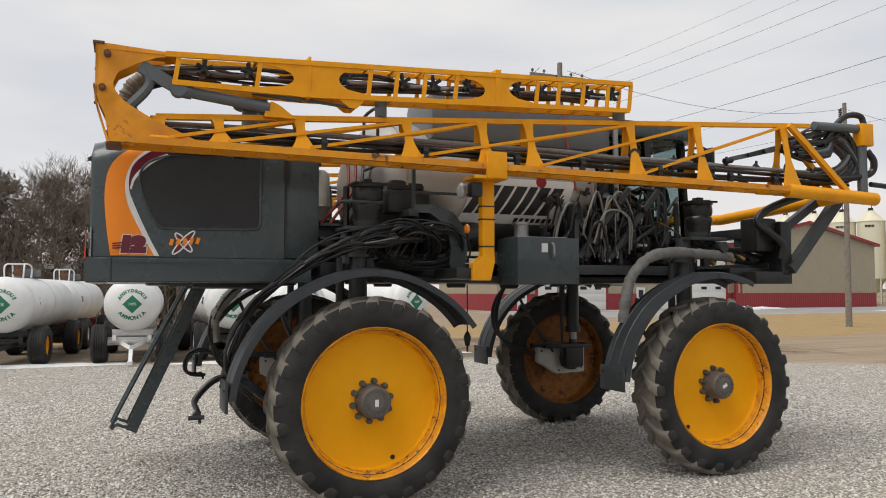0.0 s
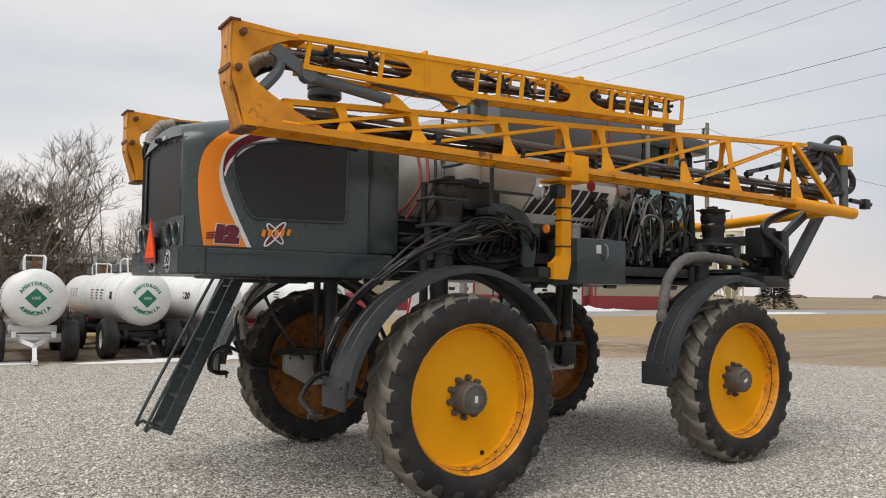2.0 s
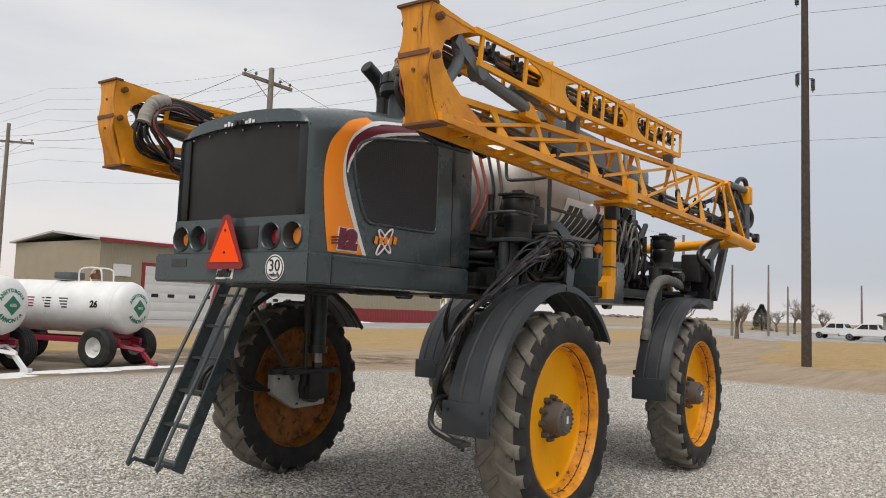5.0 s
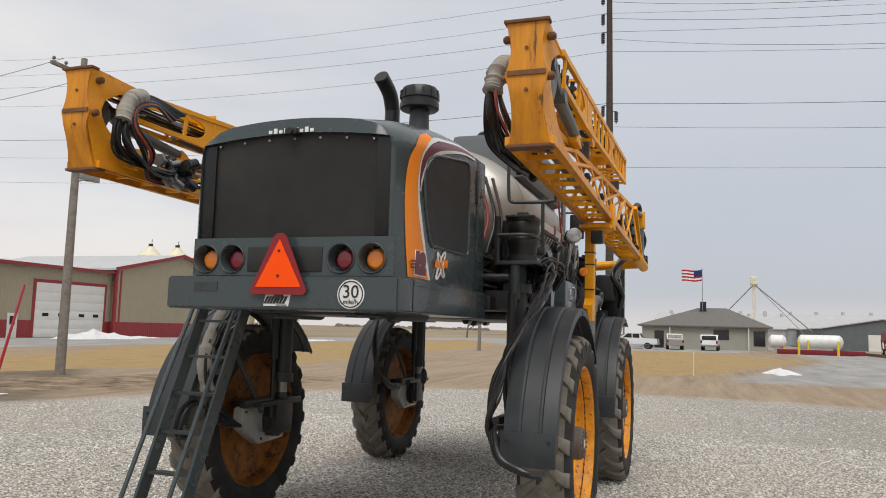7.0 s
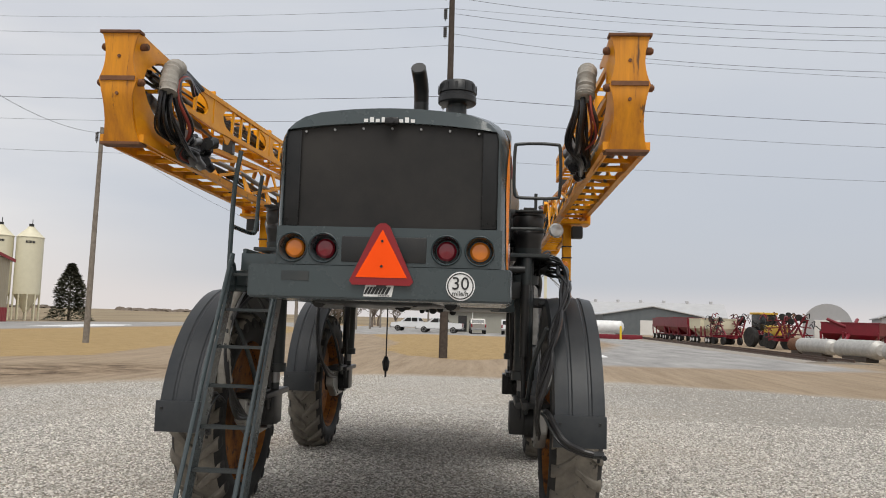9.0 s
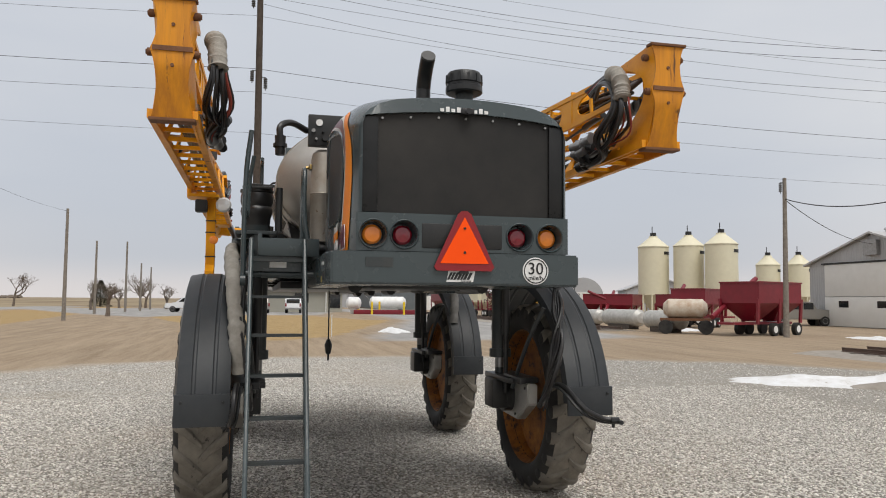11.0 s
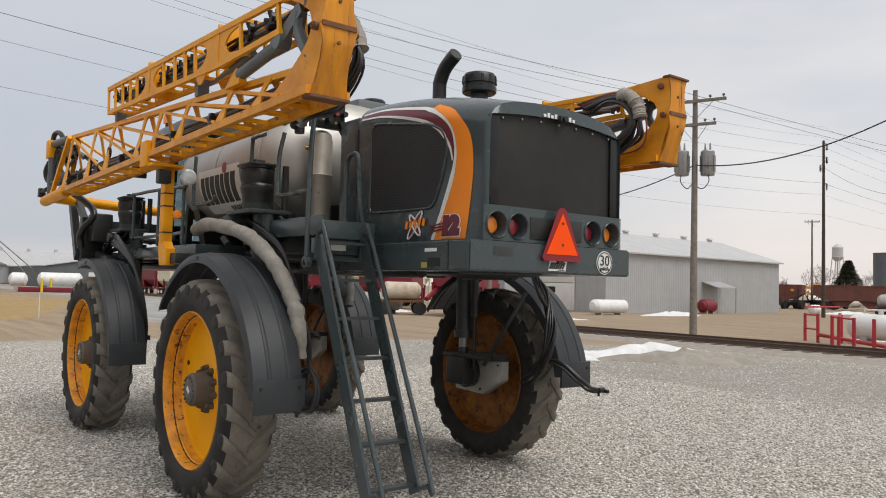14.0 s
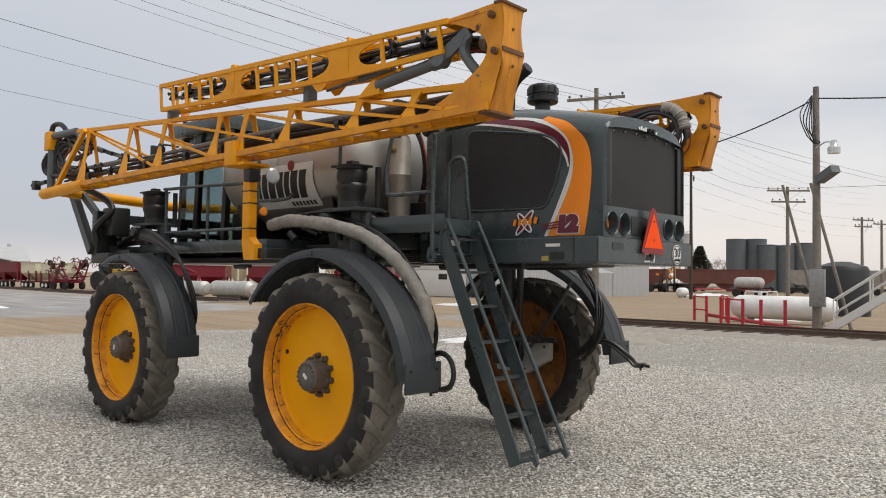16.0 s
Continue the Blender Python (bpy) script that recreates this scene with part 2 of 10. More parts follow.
BALLAST = material("track_ballast", (0.24, 0.215, 0.185), 0.95, 0, (0.36, 0.33, 0.29), 4, 0.8, 0.8, 14, spec=0.2)
TRUCK_WHITE = material("truck_white_paint", (0.70, 0.71, 0.72), 0.25, 0, (0.6, 0.6, 0.6), 1, 0.4, coat=0.5)
TRUCK_TAN = material("truck_pewter_paint", (0.30, 0.285, 0.26), 0.3, 0.4, (0.25, 0.24, 0.22), 1, 0.4, coat=0.5)
DARK_GLASS = material("dark_glazing", (0.012, 0.014, 0.016), 0.08, 0, (0.02, 0.022, 0.024), 2, 0.5, spec=0.6)
AXLE_RED = material("wagon_red_paint", (0.25, 0.012, 0.03), 0.5, 0, (0.16, 0.012, 0.025), 5, 0.6)
TRACTOR_YELLOW = material("tractor_yellow_paint", (0.60, 0.38, 0.05), 0.45, 0, (0.5, 0.3, 0.04), 3, 0.5)
SAFETY_YELLOW = material("bollard_yellow_paint", (0.75, 0.52, 0.02), 0.5)
RAILING_RED = material("railing_red_paint", (0.42, 0.02, 0.035), 0.5, 0, (0.32, 0.02, 0.03), 4, 0.5)
BRASS = material("connector_brass", (0.42, 0.3, 0.12), 0.35, 0.9)
FLAG_RED = material("flag_red_cloth", (0.40, 0.02, 0.04), 0.9)
FLAG_BLUE = material("flag_blue_cloth", (0.02, 0.03, 0.12), 0.9)


def mesh_screen(name, base, scale, rough=0.6, hole=0.35):
    """Perforated sheet: rows of small dark holes with relief."""
    m = material(name, base, rough, 0.2, tuple(c * 1.7 for c in base), 1.7, 0.6)
    n, l = m.node_tree.nodes, m.node_tree.links
    b = n["Principled BSDF"]
    tc = n.new("ShaderNodeTexCoord")
    v = n.new("ShaderNodeTexVoronoi")
    v.inputs["Scale"].default_value, v.inputs["Randomness"].default_value = scale, 0.0
    l.new(tc.outputs["Object"], v.inputs["Vector"])
    r = n.new("ShaderNodeMapRange")
    r.inputs[1].default_value, r.inputs[2].default_value = hole - 0.08, hole + 0.08
    l.new(v.outputs["Distance"], r.inputs[0])
    src = b.inputs["Base Color"].links[0].from_socket
    mx = n.new("ShaderNodeMix")
    mx.data_type = "RGBA"
    mx.inputs[6].default_value = (0.004, 0.004, 0.0045, 1)
    l.new(r.outputs[0], mx.inputs[0])
    l.new(src, mx.inputs[7])
    l.new(mx.outputs[2], b.inputs["Base Color"])
    bp = n.new("ShaderNodeBump")
    bp.inputs["Strength"].default_value, bp.inputs["Distance"].default_value = 0.6, 0.004
    l.new(r.outputs[0], bp.inputs["Height"])
    l.new(bp.outputs[0], b.inputs["Normal"])
    return m


PERF = mesh_screen("perforated_side_screen", (0.024, 0.025, 0.027), 44)
SCREEN = material("dusty_rear_screen", (0.014, 0.0138, 0.0135), 0.5, 0, (0.036, 0.033, 0.030), 1.3, 0.9, 0.12, 240, spec=0.25)


def glass_material(name, tint):
    m = bpy.data.materials.new(name)
    m.use_nodes = True
    b = m.node_tree.nodes["Principled BSDF"]
    b.inputs["Base Color"].default_value = (*tint, 1)
    b.inputs["Roughness"].default_value, b.inputs["Transmission Weight"].default_value, b.inputs["IOR"].default_value = 0.03, 1.0, 1.1
    return m


GLASS = glass_material("cab_glass", (0.42, 0.50, 0.50))


def corrugated(mat, along_x, period=0.3, depth=0.5):
    """Adds ribs of sheet steel to a copy of a plain material."""
    m = mat.copy()
    m.name = mat.name + "_ribbed"
    n, l = m.node_tree.nodes, m.node_tree.links
    tc = n.new("ShaderNodeTexCoord")
    w = n.new("ShaderNodeTexWave")
    w.bands_direction = along_x
    w.inputs["Scale"].default_value = 0.314 / period
    l.new(tc.outputs["Object"], w.inputs["Vector"])
    bp = n.new("ShaderNodeBump")
    bp.inputs["Strength"].default_value, bp.inputs["Distance"].default_value = depth, 0.04
    l.new(w.outputs["Fac"], bp.inputs["Height"])
    l.new(bp.outputs[0], n["Principled BSDF"].inputs["Normal"])
    return m


def streaked(mat, scale):
    """A copy whose stains run down the sheet in streaks."""
    m = mat.copy()
    m.name = mat.name + "_streaked"
    n, l = m.node_tree.nodes, m.node_tree.links
    mp = n.new("ShaderNodeMapping")
    mp.inputs["Scale"].default_value = (scale, scale, scale * 0.09)
    tc = next(q for q in n if q.type == "TEX_COORD")
    l.new(tc.outputs["Object"], mp.inputs[0])
    for q in n:
        if q.type == "TEX_NOISE":
            l.new(mp.outputs[0], q.inputs["Vector"])
    return m


YELLOW_STAINED = material("stained_yellow_paint", (0.66, 0.26, 0.006), 0.45, 0, (0.34, 0.115, 0.012), 4, 0.9, 0.08, 60, (0.09, 0.04, 0.018), 5, 0.58, spec=0.4)
YELLOW_STREAK = streaked(YELLOW_STAINED, 3.0)
BARN_TAN_R = corrugated(BARN_TAN, "X")
BARN_RED_R = corrugated(BARN_RED, "X")
SHED_R = corrugated(SHED_STEEL, "X", 0.25)
ROOF_R = corrugated(ROOF_STEEL, "X", 0.6)
BIN_R = corrugated(BIN_STEEL, "Z", 0.3, 0.15)


# ---- mesh helpers ----
def part(name, bm, mat, parent=None, label="", smooth=True, angle=35):
    """Links a bmesh as one mesh object under a thing or part."""
    if isinstance(bm, bpy.types.Mesh):
        me = bm
    else:
        me = bpy.data.meshes.new(name)
        bmesh.ops.recalc_face_normals(bm, faces=bm.faces)
        if smooth:
            lim = radians(angle)
            for e in bm.edges:
                e.smooth = len(e.link_faces) == 2 and e.calc_face_angle(0) < lim
            for f in bm.faces:
                f.smooth = True
        bm.to_mesh(me)
        bm.free()
        for mt in (mat if isinstance(mat, (list, tuple)) else [mat]):
            me.materials.append(mt)
    ob = new(name, me)
    if parent is not None:
        ob.parent = parent
    if label:
        ob["label"] = label
    return ob


def thing(name, label, category, m=None, group="", kind=""):
    ob = new(name)
    ob.empty_display_size = 0.2
    if m is not None:
        ob.matrix_world = m
    return tagged(ob, label, category, group, kind)


def B():
    return bmesh.new()


def box(bm, x0, x1, y0, y1, z0, z1, bevel=0.0, mi=0):
    vs = [bm.verts.new((x, y, z)) for x in (x0, x1) for y in (y0, y1) for z in (z0, z1)]
    fs = [bm.faces.new([vs[i] for i in q]) for q in ((0, 1, 3, 2), (4, 6, 7, 5), (0, 4, 5, 1), (2, 3, 7, 6), (0, 2, 6, 4), (1, 5, 7, 3))]
    for f in fs:
        f.material_index = mi
    if bevel:
        r = bmesh.ops.bevel(bm, geom=list({e for f in fs for e in f.edges}), offset=bevel, segments=2, affect="EDGES", profile=0.6)
        for f in r["faces"]:
            f.material_index = mi
    return bm


def frame_of(d):
    d = Vector(d).normalized()
    a = Vector((0, 0, 1)) if abs(d.z) < 0.9 else Vector((1, 0, 0))
    x = d.cross(a).normalized()
    return x, d.cross(x).normalized()


def cyl(bm, p0, p1, r0, r1=None, seg=16, cap=True, mi=0):
    p0, p1 = Vector(p0), Vector(p1)
    r1 = r0 if r1 is None else r1
    a, b = frame_of(p1 - p0)
    rings = []
    for p, r in ((p0, r0), (p1, r1)):
        rings.append([bm.verts.new(p + (a * math.cos(t) + b * math.sin(t)) * r) for t in (2 * math.pi * i / seg for i in range(seg))])
    fs = [bm.faces.new((rings[0][i], rings[0][(i + 1) % seg], rings[1][(i + 1) % seg], rings[1][i])) for i in range(seg)]
    if cap:
        fs += [bm.faces.new(rings[0][::-1]), bm.faces.new(rings[1])]
    for f in fs:
        f.material_index = mi
    return bm


def smooth_path(pts, n=8):
    """Catmull-Rom through the points."""
    p = [Vector(q) for q in pts]
    if len(p) < 3:
        return p
    out = []
    q = [p[0] * 2 - p[1], *p, p[-1] * 2 - p[-2]]
    for i in range(1, len(q) - 2):
        a, b, c, d = q[i - 1:i + 3]
        for k in range(n):
            t = k / n
            out.append(0.5 * (2 * b + (c - a) * t + (2 * a - 5 * b + 4 * c - d) * t * t + (3 * b - a - 3 * c + d) * t ** 3))
    return [*out, p[-1]]


def tube(bm, pts, r, seg=8, n=6, wrinkle=0.0, mi=0):
    """A round hose or pipe along the points; n=0 keeps the corners."""
    p = smooth_path(pts, n) if n else [Vector(q) for q in pts]
    up, last = None, None
    for i, c in enumerate(p):
        d = (p[min(i + 1, len(p) - 1)] - p[max(i - 1, 0)]).normalized()
        if up is None:
            up = frame_of(d)[0]
        up = (up - d * up.dot(d)).normalized()
        side = d.cross(up)
        rad = r * (1 + wrinkle * (random.random() - 0.5))
        ring = [bm.verts.new(c + (up * math.cos(t) + side * math.sin(t)) * rad) for t in (2 * math.pi * k / seg for k in range(seg))]
        if last:
            for k in range(seg):
                bm.faces.new((last[k], last[(k + 1) % seg], ring[(k + 1) % seg], ring[k])).material_index = mi
        else:
            bm.faces.new(ring[::-1]).material_index = mi
        last = ring
    bm.faces.new(last).material_index = mi
    return bm


def bar(bm, p0, p1, w, h, side=None, mi=0):
    """A rectangular bar from p0 to p1, w wide across side and h deep."""
    p0, p1 = Vector(p0), Vector(p1)
    d = (p1 - p0).normalized()
    s = Vector(side) if side else Vector((0, 1, 0))
    s = (s - d * s.dot(d)).normalized()
    t = d.cross(s)
    vs = [bm.verts.new(p + s * (w / 2 * i) + t * (h / 2 * j)) for p in (p0, p1) for i, j in ((-1, -1), (1, -1), (1, 1), (-1, 1))]
    for q in ((3, 2, 1, 0), (4, 5, 6, 7), (0, 1, 5, 4), (1, 2, 6, 5), (2, 3, 7, 6), (3, 0, 4, 7)):
        bm.faces.new([vs[i] for i in q]).material_index = mi
    return bm


def plate(bm, poly, a, b, axis=1, mi=0):
    """A flat plate: polygon in the two other axes, from a to b along the axis."""
    def at(p, c):
        return (c, p[0], p[1]) if axis == 0 else (p[0], c, p[1]) if axis == 1 else (p[0], p[1], c)
    v0, v1 = [bm.verts.new(at(p, a)) for p in poly], [bm.verts.new(at(p, b)) for p in poly]
    n = len(poly)
    fs = [bm.faces.new(v0[::-1]), bm.faces.new(v1)] + [bm.faces.new((v0[i], v0[(i + 1) % n], v1[(i + 1) % n], v1[i])) for i in range(n)]
    for f in fs:
        f.material_index = mi
    return bm


def lathe(bm, prof, centre=(0, 0, 0), axis=1, seg=32, mi=None, close=False, cap=True):
    """Turns (distance along the axis, radius) about the axis through centre."""
    c = Vector(centre)
    rings = []
    for a, r in prof:
        ring = []
        for i in range(seg):
            t = 2 * math.pi * i / seg
            k, s = math.cos(t) * r, math.sin(t) * r
            ring.append(bm.verts.new(c + Vector((a, k, s) if axis == 0 else (k, a, s) if axis == 1 else (k, s, a))))
        rings.append(ring)
    m = len(rings)
    for j in range(m if close else m - 1):
        r0, r1 = rings[j], rings[(j + 1) % m]
        for i in range(seg):
            f = bm.faces.new((r0[i], r0[(i + 1) % seg], r1[(i + 1) % seg], r1[i]))
            if mi:
                f.material_index = mi[j]
    if not close and cap:
        if prof[0][1] > 1e-4:
            bm.faces.new(rings[0][::-1]).material_index = mi[0] if mi else 0
        if prof[-1][1] > 1e-4:
            bm.faces.new(rings[-1]).material_index = mi[-1] if mi else 0
    return bm


def text_mesh(body, size, thick=0.002, shear=0.0, bold=0.0):
    """Letters of the built-in font as a mesh, centred, lying in x and y."""
    c = bpy.data.curves.new("letters", "FONT")
    c.body, c.size, c.extrude, c.shear, c.resolution_u, c.offset = body, size, thick, shear, 3, bold
    c.align_x, c.align_y = "CENTER", "CENTER"
    o = new("letters", c)
    me = bpy.data.meshes.new_from_object(o.evaluated_get(bpy.context.evaluated_depsgraph_get()))
    bpy.data.objects.remove(o)
    return me


def lettering(name, body, size, mat, parent, m, label="", thick=0.002, shear=0.0, bold=0.0):
    me = text_mesh(body, size, thick, shear, bold)
    me.materials.clear()
    me.materials.append(mat)
    ob = part(name, me, mat, parent, label)
    ob.matrix_local = m
    return ob


# ---- the yard: everything is set out along one line of the site, a ahead and b to its left ----
YARD = pose(-1.337, 8.119, 0, 0, 0, 22.3)


def at(a, b, z=0.0, turn=0.0):
    return YARD @ pose(a, b, z, 0, 0, turn)


def inside(px, py, poly):
    """Signed distance-like value, positive inside the polygon, in metres."""
    p = np.array(poly, float)
    best = np.full(px.shape, 1e9)
    odd = np.zeros(px.shape, bool)
    for i in range(len(p)):
        (x0, y0), (x1, y1) = p[i], p[(i + 1) % len(p)]
        dx, dy = x1 - x0, y1 - y0
        t = np.clip(((px - x0) * dx + (py - y0) * dy) / (dx * dx + dy * dy), 0, 1)
        best = np.minimum(best, np.hypot(px - x0 - t * dx, py - y0 - t * dy))
        if dy:
            odd ^= ((y0 > py) != (y1 > py)) & (px < dx * (py - y0) / dy + x0)
    return np.where(odd, best, -best)


LOT = [(-60, 14.6), (-4, 14.2), (0.5, 11.9), (6, 11.6), (11, 9.2), (15.5, 5.2), (17.6, 1.5), (17.2, -5), (15.5, -9), (13.5, -13), (8, -17.6), (-10, -18.2), (-60, -19)]
ROAD_GREY = [(27.5, -14.5), (26.5, -4.2), (30, -4.4), (60, -12.0), (100, -12), (130, -9), (130, -18.4), (29, -18.4)]
LAWN = [(27, 0.4), (31, -2.6), (45, -6.5), (60, -10.4), (62, -8.0), (79, -4), (80, 12), (70, 11), (48, 5.5), (36, 5.2), (30, 3)]
LAWN_B = [(17, 18.8), (22, 14.5), (34, 16), (70, 19), (150, 24), (150, 30), (90, 34), (45, 37), (36, 35), (26, 29), (-10, 30), (-10, 22)]
APRON = [(26, 37), (100, 37), (150, 32), (150, 42), (80, 54), (26, 54)]
FIELD = [(150, 20), (3000, -300), (3000, 3000), (-200, 3000), (60, 75), (100, 44), (150, 42)]
PAD = [(70, 12), (82, -6), (100, -9), (130, -8), (130, 40), (84, 20)]
# stretch of the lot whose gravel is a darker grey
LOT_DARKER = [(-3, -10), (2, -7.5), (8, -5), (16, -3), (17, -12), (12, -17), (-3, -17)]
RUT = [(8.4, 13.0), (11.4, 11.4), (14.6, 9.2), (17.5, 8.6), (18.2, 11.4), (15.4, 14.6), (12.2, 16.6), (6, 19)]
TANK_DIRT = [(-60, 14), (-3, 14), (7, 11), (20, 22), (-10, 40), (-60, 40)]


def axis_steps(lo, hi, step, far):
    v, out, d = hi, list(np.arange(lo, hi + 1e-6, step)), step
    while v < far:
        d *= 1.16
        v += d
        out.append(min(v, far))
    v, d, low = lo, step, []
    while v > -far:
        d *= 1.16
        v -= d
        low.append(max(v, -far))
    return np.array(low[::-1] + out)


def ground_height(a, b):
    """Flat, but for gentle ruts in the dirt and the low swell of the lawn."""
    h = 0.25 * np.clip(inside(a, b, LAWN) / 12, 0, 1)
    return h - 0.055 * np.exp(-((a - 4.1) / 1.8) ** 2 - ((b + 1.9) / 1.4) ** 2)


def build_ground():
    ax, bx = axis_steps(-22, 70, 0.5, 2500), axis_steps(-32, 60, 0.5, 2500)
    A, Bv = np.meshgrid(ax, bx, indexing="ij")
    a, b = A.ravel(), Bv.ravel()
    z = ground_height(a, b)
    na, nb = len(ax), len(bx)
    idx = np.arange(na * nb).reshape(na, nb)
    quads = np.stack([idx[:-1, :-1], idx[1:, :-1], idx[1:, 1:], idx[:-1, 1:]], -1).reshape(-1, 4)
    me = bpy.data.meshes.new("ground")
    me.vertices.add(na * nb)
    me.vertices.foreach_set("co", np.stack([a, b, z], -1).astype(np.float32).ravel())
    me.loops.add(quads.size)
    me.loops.foreach_set("vertex_index", quads.ravel().astype(np.int32))
    me.polygons.add(len(quads))
    me.polygons.foreach_set("loop_start", np.arange(0, quads.size, 4, dtype=np.int32))
    me.polygons.foreach_set("use_smooth", np.ones(len(quads), bool))
    me.update(calc_edges=True)
    for name, polys in (("lot", [LOT]), ("greyroad", [ROAD_GREY, APRON, PAD]), ("lawn", [LAWN, LAWN_B]), ("field", [FIELD]), ("mud", [TANK_DIRT]), ("rut", [RUT]), ("lug_wear_lot_tone", [LOT_DARKER])):
        v = np.maximum.reduce([inside(a, b, p) for p in polys])
        me.attributes.new(name, "FLOAT", "POINT").data.foreach_set("value", np.clip(v / 4 + 0.5, 0, 1).astype(np.float32))
    me.materials.append(ground_material())
    ob = new("ground", me)
    ob.matrix_world = YARD
    return tagged(ob, "flat yard of pale gravel, tan dirt road, dry grass and far fields", "ground", kind="structure")


def ground_material():
    m = bpy.data.materials.new("ground")
    m.use_nodes = True
    n, l = m.node_tree.nodes, m.node_tree.links
    b = n["Principled BSDF"]
    b.inputs["Roughness"].default_value, b.inputs["Specular IOR Level"].default_value = 0.95, 0.15
    tc = n.new("ShaderNodeTexCoord")

    def noise_tex(scale, detail=6, rough=0.6, stretch=None):
        t = n.new("ShaderNodeTexNoise")
        t.inputs["Scale"].default_value, t.inputs["Detail"].default_value, t.inputs["Roughness"].default_value = scale, detail, rough
        if stretch:
            mp = n.new("ShaderNodeMapping")
            mp.inputs["Scale"].default_value = stretch
            l.new(tc.outputs["Object"], mp.inputs[0])
            l.new(mp.outputs[0], t.inputs["Vector"])
        else:
            l.new(tc.outputs["Object"], t.inputs["Vector"])
        return t.outputs["Fac"]

    def ramp(src, lo, hi, c0, c1):
        r = n.new("ShaderNodeValToRGB")
        r.color_ramp.elements[0].position, r.color_ramp.elements[0].color = lo, (*c0, 1)
        r.color_ramp.elements[1].position, r.color_ramp.elements[1].color = hi, (*c1, 1)
        l.new(src, r.inputs[0])
        return r.outputs[0]

    def mix(fac, c0, c1):
        x = n.new("ShaderNodeMix")
        x.data_type = "RGBA"
        if isinstance(fac, float):
            x.inputs[0].default_value = fac
        else:
            l.new(fac, x.inputs[0])
        l.new(c0, x.inputs[6])
        if isinstance(c1, tuple):
            x.inputs[7].default_value = (*c1, 1)
        else:
            l.new(c1, x.inputs[7])
        return x.outputs[2]

    edge_noise = noise_tex(0.55, 7, 0.65)

    def mask(name, soft=0.10, wobble=0.55):
        at_ = n.new("ShaderNodeAttribute")
        at_.attribute_name = name
        w = n.new("ShaderNodeMath")
        w.operation = "MULTIPLY_ADD"
        l.new(edge_noise, w.inputs[0])
        w.inputs[1].default_value = wobble
        l.new(at_.outputs["Fac"], w.inputs[2])
        r = n.new("ShaderNodeMapRange")
        mid = 0.5 + wobble / 2
        r.inputs[1].default_value, r.inputs[2].default_value = mid - soft, mid + soft
        l.new(w.outputs[0], r.inputs[0])
        return r.outputs[0]

    # dirt with long wheel tracks
    dirt = ramp(noise_tex(0.35, 8, 0.6, (0.35, 1.6, 1)), 0.33, 0.68, (0.20, 0.145, 0.092), (0.40, 0.30, 0.20))
    dirt = mix(0.35, dirt, ramp(noise_tex(2.6, 8, 0.7), 0.3, 0.75, (0.13, 0.095, 0.065), (0.38, 0.31, 0.22)))
    dirt = mix(0.45, dirt, ramp(noise_tex(0.9, 9, 0.7, (0.16, 2.4, 1)), 0.36, 0.64, (0.19, 0.135, 0.088), (0.47, 0.375, 0.275)))
    dirt = mix(0.3, dirt, ramp(noise_tex(14, 8, 0.8), 0.38, 0.66, (0.09, 0.065, 0.045), (0.46, 0.38, 0.28)))
    # gravel: pale limestone, single stones
    vor = n.new("ShaderNodeTexVoronoi")
    vor.inputs["Scale"].default_value = 32
    l.new(tc.outputs["Object"], vor.inputs["Vector"])
    hsv = n.new("ShaderNodeSeparateColor")
    l.new(vor.outputs["Color"], hsv.inputs[0])
    stone = ramp(hsv.outputs[0], 0.0, 1.0, (0.50, 0.475, 0.43), (0.92, 0.885, 0.825))
    # shade between the stones, painted as a dark colour at the cell edges
    gap_shade = n.new("ShaderNodeMapRange")
    gap_shade.inputs[1].default_value, gap_shade.inputs[2].default_value = 0.42, 0.66
    l.new(vor.outputs["Distance"], gap_shade.inputs[0])
    stone = mix(gap_shade.outputs[0], stone, (0.20, 0.184, 0.158))
    large = noise_tex(0.28, 6, 0.6)
    patch = n.new("ShaderNodeMapRange")
    patch.inputs[1].default_value, patch.inputs[2].default_value, patch.inputs[4].default_value = 0.42, 0.72, 0.5
    l.new(large, patch.inputs[0])
    stone = mix(patch.outputs[0], stone, (0.44, 0.38, 0.30))
    grain = n.new("ShaderNodeMapRange")
    grain.inputs[1].default_value, grain.inputs[2].default_value, grain.inputs[4].default_value = 0.48, 0.61, 0.45
    l.new(noise_tex(11, 6, 0.75), grain.inputs[0])
    stone = mix(grain.outputs[0], stone, (0.27, 0.245, 0.21))
    drift = n.new("ShaderNodeMapRange")
    drift.inputs[1].default_value, drift.inputs[2].default_value, drift.inputs[4].default_value = 0.5, 0.75, 0.32
    l.new(noise_tex(1.3, 7, 0.7), drift.inputs[0])
    stone = mix(drift.outputs[0], stone, (0.34, 0.30, 0.245))
    # stones go up to half-way to darker grey inside this mask
    lug_wear_lot_tone = n.new("ShaderNodeMath")
    lug_wear_lot_tone.operation = "MULTIPLY"
    lug_wear_lot_tone.inputs[1].default_value = 0.5
    l.new(mask("lug_wear_lot_tone", 0.45, 0.6), lug_wear_lot_tone.inputs[0])
    stone = mix(lug_wear_lot_tone.outputs[0], stone, (0.27, 0.255, 0.23))
    road = ramp(noise_tex(0.5, 8, 0.65, (0.5, 1.4, 1)), 0.3, 0.72, (0.21, 0.205, 0.20), (0.38, 0.37, 0.355))
    lawn = ramp(noise_tex(0.6, 9, 0.7), 0.3, 0.72, (0.26, 0.168, 0.075), (0.43, 0.29, 0.14))
